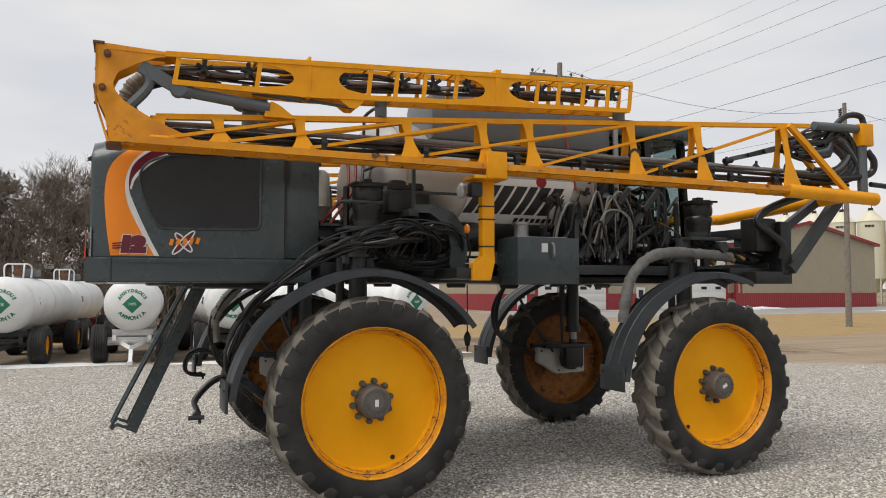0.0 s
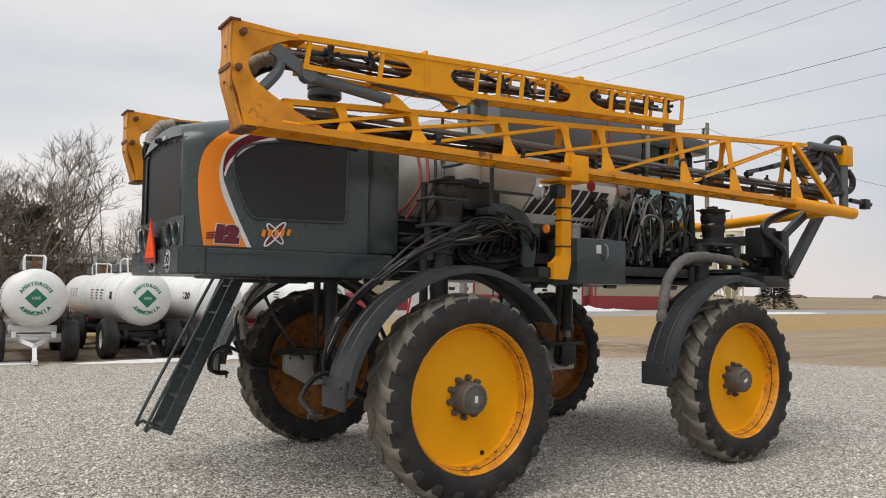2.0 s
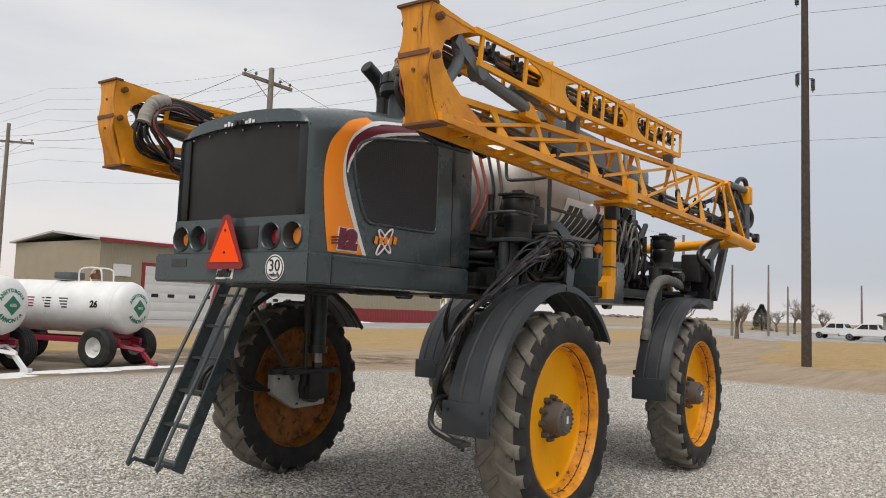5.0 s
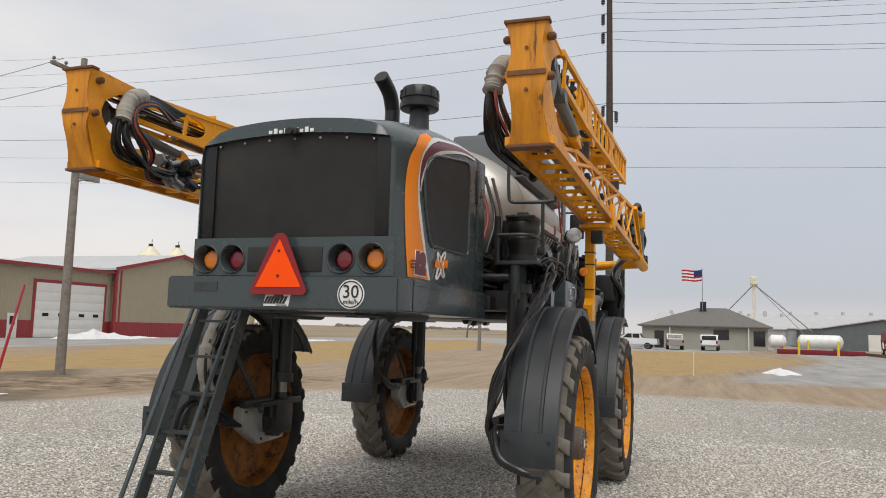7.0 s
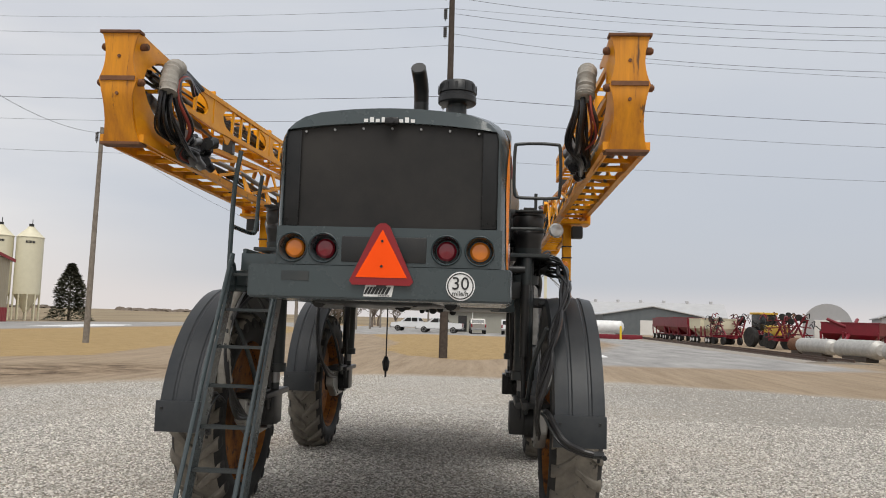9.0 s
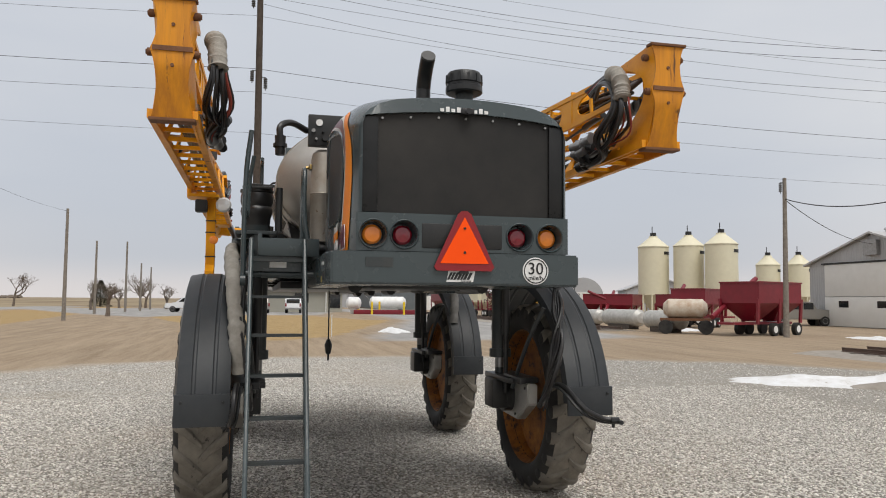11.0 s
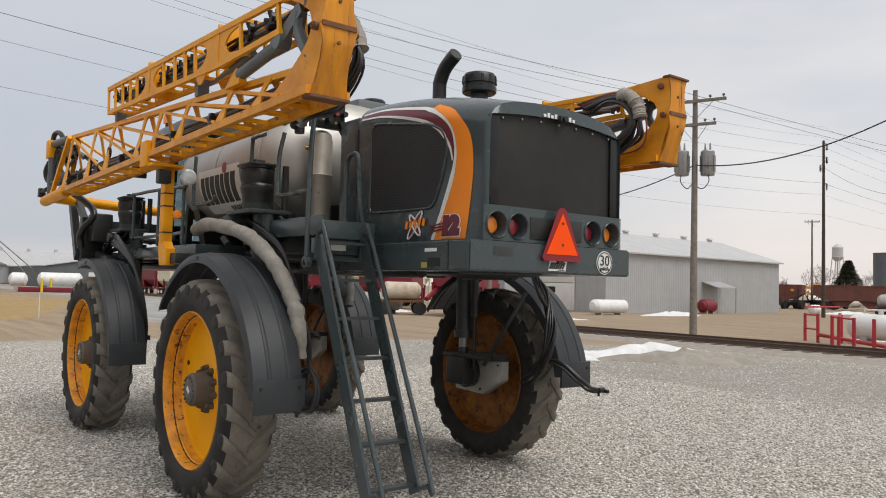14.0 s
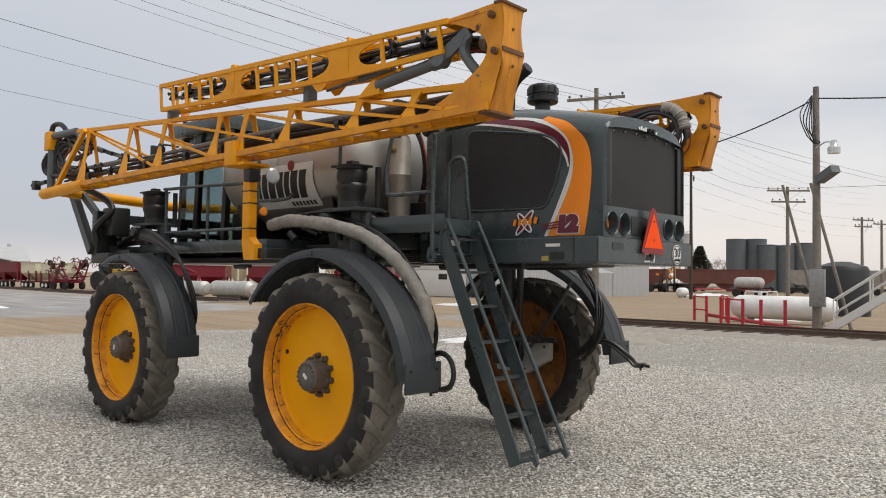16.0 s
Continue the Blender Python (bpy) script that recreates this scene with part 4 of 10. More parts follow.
hood = build_hood()
bm = B()
box(bm, -0.52, -0.20, HC - 0.766, HC + 0.766, 2.145, 3.26, 0.03)
part("hood_front_panel", bm, GREY, hood)
for s in (-1, 1):
    bm = B()
    y = HC + s * 0.770
    box(bm, -0.54, -0.495, min(y, y + s * 0.018), max(y, y + s * 0.018), 2.86, 3.14, 0.004)
    part("latch", bm, BLACK, hood)
    bm = B()
    box(bm, -0.527, -0.515, min(y - s * 0.01, y + s * 0.010), max(y - s * 0.01, y + s * 0.010), 2.15, 2.86)
    part("door_gap", bm, BLACK, hood)
    bm = B()
    box(bm, -0.36, -0.33, min(y, y + s * 0.008), max(y, y + s * 0.008), 2.94, 2.955, 0.002)
    part("door_gap", bm, BLACK, hood)
# rear screen, with its dark glossy side strip
bm = B()
rows = []
for k in range(13):
    y = HC + 0.70 - 1.40 * k / 12
    rows.append([bm.verts.new((-2.128 - 0.010 * math.sin(math.pi * k / 12), y, z)) for z in (2.39, 2.7, 3.025 + crown(0, y) * 0.75)])
for p, q in zip(rows, rows[1:]):
    for j in range(2):
        bm.faces.new((p[j], p[j + 1], q[j + 1], q[j]))
part("rear_screen", bm, SCREEN, hood, "dusty black mesh rear screen")
for s in (-1, 1):
    bm = B()
    y = HC + s * 0.648
    box(bm, -2.150, -2.136, y - 0.05, y + 0.05, 2.40, 3.03, 0.004)
    part("screen_side_strip", bm, GLOSS_BLACK, hood, "glossy black strip beside the screen")
for k in range(7):
    bm = B()
    y = HC - 0.57 + 1.14 * k / 6
    cyl(bm, (-2.138, y, 3.0 + crown(0, y) * 0.6), (-2.15, y, 3.0 + crown(0, y) * 0.6), 0.008, seg=8)
    part("screw", bm, STEEL, hood)
# four lamps sunk in round sockets, plate recess between them
for y, mt in zip(LAMPS, (AMBER, RED_LENS, RED_LENS, AMBER)):
    so = B()
    lathe(so, [(-2.17, 0.088), (-2.178, 0.094), (-2.17, 0.10), (-2.14, 0.10)], (0, y, LAMP_Z), axis=0, seg=28, cap=False)
    lathe(so, [(-2.17, 0.088), (-2.07, 0.072), (-2.07, 0.0)], (0, y, LAMP_Z), axis=0, seg=28, cap=False)
    sk = part("lamp_socket", so, GREY, hood)
    le = B()
    lathe(le, [(-2.073, 0.066), (-2.100, 0.064), (-2.112, 0.05), (-2.117, 0.0)], (0, y, LAMP_Z), axis=0, seg=28)
    part("lens", le, mt, sk)
bm = B()
box(bm, -2.172, -2.15, -0.43, 0.125, 2.168, 2.335, 0.012)
part("plate_recess", bm, DECK, hood)
# bumper
bm = B()
plate(bm, [(-2.20, 0.72), (-2.02, 0.735), (-0.28, 0.735), (-0.28, -0.985), (-2.02, -0.985), (-2.20, -0.97)], 1.925, 2.14, axis=2)
bmesh.ops.bevel(bm, geom=bm.edges[:], offset=0.012, segments=2, affect="EDGES")
bumper = part("bumper", bm, GREY, sprayer, "dark grey steel lower body skirt and bumper")
for s, y in ((-1, -0.985), (1, 0.735)):
    bm = B()
    box(bm, -1.995, -1.985, min(y, y + s * 0.003), max(y, y + s * 0.003), 1.93, 2.135)
    part("panel_gap", bm, BLACK, bumper)
    bm = B()
    box(bm, -1.98, -0.30, min(y, y + s * 0.006), max(y, y + s * 0.006), 2.10, 2.118)
    part("panel_crease", bm, GREY, bumper)
bm = B()
box(bm, -1.86, -1.72, 0.736, 0.739, 2.06, 2.085)
part("sticker", bm, WHITE, bumper)
bm = B()
box(bm, -1.90, -1.76, 0.736, 0.739, 1.955, 2.015)
part("sticker", bm, BLACK, bumper)
bm = B()
box(bm, -1.75, -1.68, 0.736, 0.739, 1.945, 1.985)
part("sticker", bm, HOSE_YELLOW, bumper)
bm = B()
box(bm, -2.204, -2.201, 0.32, 0.50, 2.04, 2.10)
part("sticker", bm, GREY_DUSTY, bumper)


def decal(name, mat, low, high, s, label="", lift=0.004, n=26):
    """A flat sticker on the hood's side between two edge curves of (u, z)."""
    bm = B()
    lo, hi = smooth_path([(u, 0, z) for u, z in low], n), smooth_path([(u, 0, z) for u, z in high], n)
    m = 60
    rows = []
    for i in range(m + 1):
        p, q = lo[round(i * (len(lo) - 1) / m)], hi[round(i * (len(hi) - 1) / m)]
        row = []
        for k in range(5):
            c = p.lerp(q, k / 4)
            row.append(bm.verts.new((c.x, HC + s * (hood_half(c.x, c.z) + lift), c.z + (crown(c.x, HC + s * hood_half(c.x, c.z)) if c.z > hood_top(c.x) - 0.1 else 0))))
        rows.append(row)
    for p, q in zip(rows, rows[1:]):
        for k in range(4):
            bm.faces.new((p[k], p[k + 1], q[k + 1], q[k]))
    part(name, bm, mat, hood, label)


for s in (-1, 1):
    outer = [(-2.0, 2.155), (-2.035, 2.40), (-2.055, 2.68), (-2.025, 2.89), (-1.935, 3.02), (-1.80, 3.11), (-1.60, 3.175)]
    edge = [(-1.65, 2.155), (-1.75, 2.34), (-1.86, 2.57), (-1.895, 2.74), (-1.875, 2.88), (-1.81, 3.0), (-1.695, 3.09), (-1.56, 3.155)]
    line = [(-1.61, 2.155), (-1.705, 2.34), (-1.81, 2.575), (-1.862, 2.73), (-1.85, 2.89), (-1.785, 2.995), (-1.665, 3.08), (-1.54, 3.135)]
    band = [(-1.860, 2.74), (-1.848, 2.895), (-1.782, 2.993), (-1.66, 3.08), (-1.40, 3.165), (-0.935, 3.235), (-0.58, 3.245)]
    core = [(-1.858, 2.735), (-1.83, 2.83), (-1.76, 2.92), (-1.64, 3.015), (-1.40, 3.105), (-0.935, 3.20), (-0.58, 3.225)]
    decal("orange_stripe", ORANGE, outer, edge, s, "bright orange sticker stripe")
    decal("white_stripe", WHITE, edge, line, s, "thin white sticker stripe", 0.005)
    decal("maroon_stripe", MAROON, band, core, s, "maroon sticker stripe", 0.0065)
    decal("white_stripe", WHITE, core, [(-1.845, 2.72), (-1.812, 2.815), (-1.742, 2.90), (-1.625, 2.992), (-1.39, 3.082), (-0.93, 3.182), (-0.58, 3.21)], s, "thin white sticker stripe", 0.0072)
    decal("white_stripe", WHITE, [(-1.56, 3.155), (-1.40, 3.190), (-0.935, 3.252), (-0.58, 3.262)], [(-1.56, 3.125), (-1.40, 3.168), (-0.935, 3.237), (-0.58, 3.247)], s, "thin white sticker stripe", 0.0055)
    left = [(-1.58, 2.395), (-1.64, 2.435), (-1.715, 2.585), (-1.772, 2.77), (-1.775, 2.87), (-1.715, 2.965), (-1.58, 3.025), (-1.40, 3.060)]
    right = [(-0.83, 2.405), (-0.765, 2.425), (-0.75, 2.5), (-0.75, 2.7), (-0.75, 2.9), (-0.75, 3.05), (-0.785, 3.125), (-0.86, 3.14)]
    decal("side_screen", PERF, left, right, s, "black perforated side grille", 0.006)
    bm = B()
    ring = [(u, HC + s * (hood_half(u, z) + 0.004), z) for u, z in left + [(-1.1, 3.105)] + right[::-1] + [(-1.2, 2.398), (-1.58, 2.395)]]
    tube(bm, ring, 0.012, 8, 4)
    part("screen_rim", bm, GREY, hood)
    # number and crossed-loop badge
    m = pose(0, HC + s * 0.7845, 0, 90, 0, 0 if s < 0 else 180)
    f = 1 if s < 0 else -1
    lettering("number_badge", "12", 0.17, WHITE, hood, pose(-1.835, HC + s * 0.7855, 2.245, 90, 0, 0 if s < 0 else 180), "", 0.002, 0.1, 0.026).scale = (1.2, 1, 1)
    lettering("number_badge", "12", 0.17, MAROON, hood, pose(-1.835, HC + s * 0.789, 2.247, 90, 0, 0 if s < 0 else 180), "maroon number with white edge", 0.002, 0.1, 0.019).scale = (1.2, 1, 1)
    for i in range(3):
        bm = B()
        bar(bm, (-1.795 - f * 0.19, HC + s * 0.790, 2.215 + 0.02 * i), (-1.795 - f * (0.02 - 0.02 * i), HC + s * 0.790, 2.23 + 0.025 * i), 0.004, 0.012, (0, 1, 0))
        part("badge_flash", bm, MAROON, hood)
    bm = B()
    for q, ln in ((0.86, 0.135), (-0.86, 0.105)):
        pts = [(-1.41 + f * (ln * math.cos(t) * math.cos(q) - 0.028 * math.sin(t) * math.sin(q)), HC + s * 0.787, 2.275 + ln * math.cos(t) * math.sin(q) + 0.028 * math.sin(t) * math.cos(q)) for t in (2 * math.pi * k / 14 for k in range(15))]
        tube(bm, pts, 0.0075, 6, 3)
    part("badge_loop", bm, WHITE, hood, "white crossed-loop badge outline")
    bm = B()
    for q, ln in ((0.86, 0.115), (-0.86, 0.085)):
        dx, dz = f * ln * math.cos(q), ln * math.sin(q)
        bar(bm, (-1.41 - dx, HC + s * 0.785, 2.275 - dz), (-1.41 + dx, HC + s * 0.785, 2.275 + dz), 0.006, 0.045, (0, 1, 0))
    part("badge_cross", bm, MAROON, hood)
    for k in range(5):
        bm = B()
        x = -1.41 + f * (-0.11 + 0.055 * k)
        bar(bm, (x, HC + s * 0.792, 2.25 + 0.004 * k), (x + f * 0.016, HC + s * 0.792, 2.305 + 0.004 * k), 0.006, 0.03, (0, 1, 0))
        part("badge_bar", bm, ORANGE, hood)

# slow-vehicle triangle, speed disc, maker's plate, camera
bm = B()
ty = -0.151
plate(bm, [(ty - 0.205, 2.045), (ty - 0.185, 2.02), (ty + 0.185, 2.02), (ty + 0.205, 2.045), (ty + 0.045, 2.395), (ty + 0.02, 2.415), (ty - 0.02, 2.415), (ty - 0.045, 2.395)], -2.228, -2.222, axis=0)
tri_ob = part("warning_triangle", bm, SMV_RED, sprayer, "orange slow-vehicle triangle with dark red edge")
bm = B()
plate(bm, [(ty - 0.165, 2.068), (ty + 0.165, 2.068), (ty, 2.375)], -2.233, -2.2285, axis=0)
part("orange_field", bm, SMV, tri_ob)
for z in (2.14, 2.30):
    bm = B()
    cyl(bm, (-2.2, ty, z), (-2.238, ty, z), 0.009, seg=8)
    part("screw", bm, DECK, tri_ob)
bm = B()
box(bm, -2.222, -2.15, ty - 0.03, ty + 0.03, 2.0, 2.25)
part("holder", bm, DECK, tri_ob)
bm = B()
lathe(bm, [(-2.203, 0.092), (-2.206, 0.092), (-2.206, 0.0)], (0, -0.655, 2.028), axis=0, seg=36)
disc = part("speed_disc", bm, WHITE, bumper, "white round speed sticker")
bm = B()
lathe(bm, [(-2.2065, 0.084), (-2.209, 0.084), (-2.209, 0.077), (-2.2065, 0.077)], (0, -0.655, 2.028), axis=0, seg=36, close=True)
part("ring", bm, BLACK, disc)
lettering("speed_number", "30", 0.115, BLACK, disc, pose(-2.208, -0.655, 2.041, 90, 0, -90))
lettering("speed_unit", "mile/h", 0.042, BLACK, disc, pose(-2.208, -0.655, 1.981, 90, 0, -90))


def maker_badge(parent, m, w, h, bend=None):
    """Maker's badge: a white slanted field with dark slanted bars and a red dot; bend lays it on a curved shell."""
    def shape(bm):
        if bend:
            for k in range(-5, 6):
                bmesh.ops.bisect_plane(bm, geom=bm.verts[:] + bm.edges[:] + bm.faces[:], plane_co=(0, h * k / 10, 0), plane_no=(0, 1, 0))
            for v in bm.verts:
                v.co = bend(v.co)

    bm = B()
    plate(bm, [(-w * 0.5, -h * 0.5), (w * 0.46, -h * 0.5), (w * 0.54, h * 0.5), (-w * 0.42, h * 0.5)], 0, 0.003, axis=2)
    shape(bm)
    b = part("maker_badge", bm, WHITE, parent, "white slanted badge with dark bars")
    b.matrix_local = m
    sl = 0.16 * h
    for x, ww in ((-0.42, 0.085), (-0.31, 0.085), (-0.20, 0.10), (-0.075, 0.10), (0.05, 0.075), (0.15, 0.10), (0.28, 0.10)):
        x0, x1 = x * w, (x + ww) * w
        bm = B()
        plate(bm, [(x0 - sl, -h * 0.30), (x1 - sl, -h * 0.30), (x1 + sl, h * 0.33), (x0 + sl, h * 0.33)], 0.003, 0.006, axis=2)
        shape(bm)
        part("badge_bar", bm, BLACK, b)
    for k in range(7):
        bm = B()
        x = (0.02 + 0.055 * k) * w
        plate(bm, [(x, -h * 0.46), (x + 0.035 * w, -h * 0.46), (x + 0.04 * w, -h * 0.37), (x + 0.005 * w, -h * 0.37)], 0.003, 0.005, axis=2)
        shape(bm)
        part("badge_small_bar", bm, BLACK, b)
    bm = B()
    cyl(bm, (0.21 * w, 0.46 * h, 0.001), (0.21 * w, 0.46 * h, 0.006), 0.05 * w, seg=16)
    shape(bm)
    part("badge_dot", bm, SMV_RED, b)
    return b


maker_badge(bumper, pose(-2.201, -0.13, 1.985, 90, 0, -90), 0.19, 0.075)
for k in range(9):
    bm = B()
    y = -0.005 - 0.0385 * k
    box(bm, -2.172, -2.168, y - 0.013, y + 0.013, 3.088, 3.110 + 0.012 * ((k * 5) % 2))
    part("faded_bar", bm, WHITE, hood)
bm = B()
box(bm, -2.21, -2.165, HC - 0.045, HC + 0.045, 3.07, 3.115, 0.012)
cyl(bm, (-2.21, HC, 3.09), (-2.225, HC, 3.09), 0.02, seg=12)
part("rear_camera", bm, BLACK, hood)

# exhaust and air intake on the hood
bm = B()
tube(bm, [(-0.60, -0.21, 3.2), (-0.60, -0.21, 3.62), (-0.61, -0.21, 3.70), (-0.68, -0.21, 3.81), (-0.84, -0.20, 3.90)], 0.064, 16, 5)
ex = part("exhaust_pipe", bm, DECK, sprayer, "black curved exhaust stack")
bm = B()
cyl(bm, (-0.841, -0.1999, 3.9005), (-0.845, -0.1997, 3.9028), 0.057, seg=16)
part("exhaust_mouth", bm, BLACK, ex)
bm = B()
lathe(bm, [(3.2, 0.10), (3.34, 0.10), (3.40, 0.085), (3.62, 0.078)], (-0.79, -0.53, 0), axis=2, seg=20)
intake = part("intake_stem", bm, GREY_DUSTY, sprayer)
bm = B()
lathe(bm, [(3.60, 0.078), (3.605, 0.15), (3.615, 0.160), (3.66, 0.160), (3.668, 0.150), (3.685, 0.150), (3.692, 0.160), (3.755, 0.156), (3.785, 0.14), (3.795, 0.11), (3.80, 0.0)], (-0.79, -0.53, 0), axis=2, seg=32)
part("intake_cap", bm, DECK, intake, "black plastic pre-cleaner cap")
for k in range(12):
    t = 2 * math.pi * k / 12
    bm = B()
    bar(bm, (-0.79 + math.cos(t) * 0.158, -0.53 + math.sin(t) * 0.158, 3.69), (-0.79 + math.cos(t) * 0.155, -0.53 + math.sin(t) * 0.155, 3.76), 0.022, 0.012, (-math.sin(t), math.cos(t), 0))
    part("rib", bm, DECK, intake)

# product tank of stainless steel, oval, with straps and a badge on each side
TK_Y, TK_Z, TK_A, TK_B = -0.05, 2.98, 1.06, 0.68


def oval(bm, prof):
    """Turns the profile (radius 1 = shell) and squeezes it to the tank's oval section."""
    lathe(bm, prof, axis=0, seg=64)
    for v in bm.verts:
        v.co.y, v.co.z = TK_Y + v.co.y * TK_A, TK_Z + v.co.z * TK_B
    return bm


tank = part("product_tank", oval(B(), [(0.30, 0.0), (0.315, 0.35), (0.36, 0.62), (0.44, 0.85), (0.54, 0.97), (0.62, 1.0), (2.72, 1.0), (2.80, 0.97), (2.90, 0.82), (2.96, 0.50), (2.98, 0.0)]), STAIN, sprayer, "dull stainless steel product tank")
for u in (0.62, 1.66, 2.72):
    part("weld_seam", oval(B(), [(u - 0.012, 0.99), (u - 0.012, 1.005), (u + 0.012, 1.005), (u + 0.012, 0.99)]), STAIN_DULL, tank)
for u in (0.95, 2.55):
    bm = B()
    plate(bm, [(-0.85, 2.06), (0.75, 2.06), (0.88, 2.62), (0.6, 2.42), (-0.05, 2.28), (-0.7, 2.42), (-0.98, 2.62)], u - 0.08, u + 0.08, axis=0)
    part("tank_saddle", bm, DECK, tank)


def on_tank(s, uc, zc):
    """Lays flat artwork on the shell's side."""
    def bend(c):
        z = zc + c.y
        return Vector((uc - s * c.x, TK_Y + s * (TK_A * math.sqrt(max(0, 1 - ((z - TK_Z) / TK_B) ** 2)) + 0.012 + c.z), z))
    return bend


maker_badge(tank, pose(0, 0, 0), 1.22, 0.44, on_tank(-1, 1.83, 2.77))
maker_badge(tank, pose(0, 0, 0), 1.15, 0.44, on_tank(1, 1.63, 2.77))
# grey poly rinse tank on the right and dark cover beside it
bm = B()
box(bm, 0.90, 3.02, -1.03, -0.25, 3.36, 3.84, 0.07)
part("rinse_tank", bm, POLY, sprayer, "matt grey plastic rinse tank")
bm = B()
lathe(bm, [(3.82, 0.14), (3.88, 0.14), (3.90, 0.12), (3.90, 0.0)], (1.15, -0.6, 0), axis=2, seg=20)
part("filler_cap", bm, BLACK, sprayer)
bm = B()
cyl(bm, (3.06, -1.05, 2.2), (3.06, -1.05, 3.84), 0.03, seg=12)
part("vent_pipe", bm, STEEL, sprayer)
bm = B()
tube(bm, [(2.5, -1.13, 2.9), (2.42, -1.1, 3.4), (2.38, -1.06, 3.86)], 0.012, 6)
part("hose", bm, HOSE_RED, sprayer)

# cab behind the front axle, with glass all round
cab_m = B()
box(cab_m, 3.02, 4.36, -0.82, 0.82, 2.02, 2.22, 0.02)
cab = part("cab", cab_m, DECK, sprayer, "dark framed driver's cab with tinted glass")
for u, y in ((3.08, -0.78), (3.08, 0.78), (4.30, -0.70), (4.30, 0.70), (3.72, -0.80), (3.72, 0.80)):
    bm = B()
    bar(bm, (u, y, 2.1), (u - 0.05, y * 0.96, 3.62), 0.07, 0.08)
    part("pillar", bm, DECK, cab)
bm = B()
box(bm, 2.96, 4.42, -0.86, 0.86, 3.60, 3.80, 0.05)
part("cab_roof", bm, GREY, cab)
for nm, q in (("window", [(3.12, -0.79), (3.68, -0.80)]), ("door", [(3.76, -0.80), (4.26, -0.72)]), ("window", [(3.12, 0.79), (3.68, 0.80)]), ("door", [(3.76, 0.80), (4.26, 0.72)]), ("window", [(3.05, -0.72), (3.05, 0.72)]), ("windscreen", [(4.30, -0.66), (4.30, 0.66)])):
    bm = B()
    bar(bm, (*q[0], 2.92), (*q[1], 2.92), 1.40, 0.008, (0, 0, 1))
    part(nm, bm, GLASS, cab)
bm = B()
box(bm, 3.25, 3.75, -0.26, 0.26, 2.25, 2.62, 0.05)
box(bm, 3.2, 3.36, -0.25, 0.25, 2.55, 3.30, 0.05)
part("seat", bm, DECK, cab)
bm = B()
tube(bm, [(4.0, 0, 2.3), (3.95, 0, 2.7), (3.85, 0, 2.85)], 0.03, 8)
lathe(bm, [(-0.015, 0.18), (0.0, 0.195), (0.015, 0.18), (0.0, 0.165)], (3.85, 0, 2.86), axis=2, seg=24, close=True)
part("steering_wheel", bm, BLACK, cab)
for s in (-1, 1):
    bm = B()
    tube(bm, [(4.2, s * 0.8, 3.5), (4.35, s * 1.0, 3.5), (4.35, s * 1.02, 3.2)], 0.014, 6)
    box(bm, 4.33, 4.38, s * 1.02 - 0.10, s * 1.02 + 0.10, 3.15, 3.5, 0.02)
    part("mirror", bm, BLACK, cab)
bm = B()
cyl(bm, (4.2, 0.72, 3.8), (4.2, 0.72, 3.90), 0.03, seg=10)
bc = part("beacon_stem", bm, BLACK, cab)
bm = B()
lathe(bm, [(3.90, 0.055), (3.99, 0.058), (4.02, 0.045), (4.035, 0.0)], (4.2, 0.72, 0), axis=2, seg=18)
part("beacon", bm, AMBER, bc, "amber warning beacon")

# grey tool box on the right, with hasp
bm = B()
box(bm, 1.70, 2.41, -1.32, -0.85, 1.915, 2.385, 0.012)
tb = part("tool_box", bm, GREY, sprayer, "dark grey steel tool box with hasp")
bm = B()
box(bm, 1.97, 2.04, -1.325, -1.321, 2.235, 2.325)
part("label_plate", bm, WHITE, tb)
bm = B()
tube(bm, [(2.09, -1.325, 2.33), (2.09, -1.36, 2.30), (2.09, -1.36, 2.20), (2.09, -1.325, 2.175)], 0.012, 8)
part("handle", bm, STEEL, tb)
bm = B()
box(bm, 1.75, 2.34, -1.2, -0.9, 2.385, 2.40, 0.003)
cyl(bm, (1.86, -1.1, 2.395), (1.86, -1.1, 2.52), 0.075, seg=18)
cyl(bm, (1.86, -1.1, 2.52), (1.86, -1.1, 2.55), 0.09, seg=18)
part("filter_bowl", bm, STEEL, tb)

# pump and valve bay behind the tool box, seen through the truss
rnd = random.Random(11)
bay = B()
box(bay, 2.45, 3.9, -1.15, -0.55, 2.02, 2.12, 0.01)
box(bay, 2.45, 2.50, -1.18, -0.6, 2.0, 2.75, 0.006)
bar(bay, (2.5, -1.16, 2.2), (3.15, -1.16, 2.95), 0.05, 0.05)
bar(bay, (2.9, -1.14, 2.2), (3.55, -1.14, 2.95), 0.05, 0.05)
bay_ob = part("valve_rack", bay, GREY_DUSTY, sprayer, "crowded valve and pump rack")
bm = B()
box(bm, 2.46, 3.95, -0.66, -0.62, 2.05, 2.72, 0.006)
part("rack_panel", bm, DECK, bay_ob)
for k, u in enumerate((2.62, 2.80, 2.92)):
    bm = B()
    tube(bm, [(u + 0.12, -1.10, 2.95), (u + 0.05, -1.17, 2.75), (u - 0.08 + 0.05 * k, -1.2, 2.5), (u + 0.04, -1.18, 2.28), (u + 0.1, -1.14, 2.2)], 0.007, 8)
    part("pale_hose", bm, SLEEVE_DARK, bay_ob, "whitish braided hose")
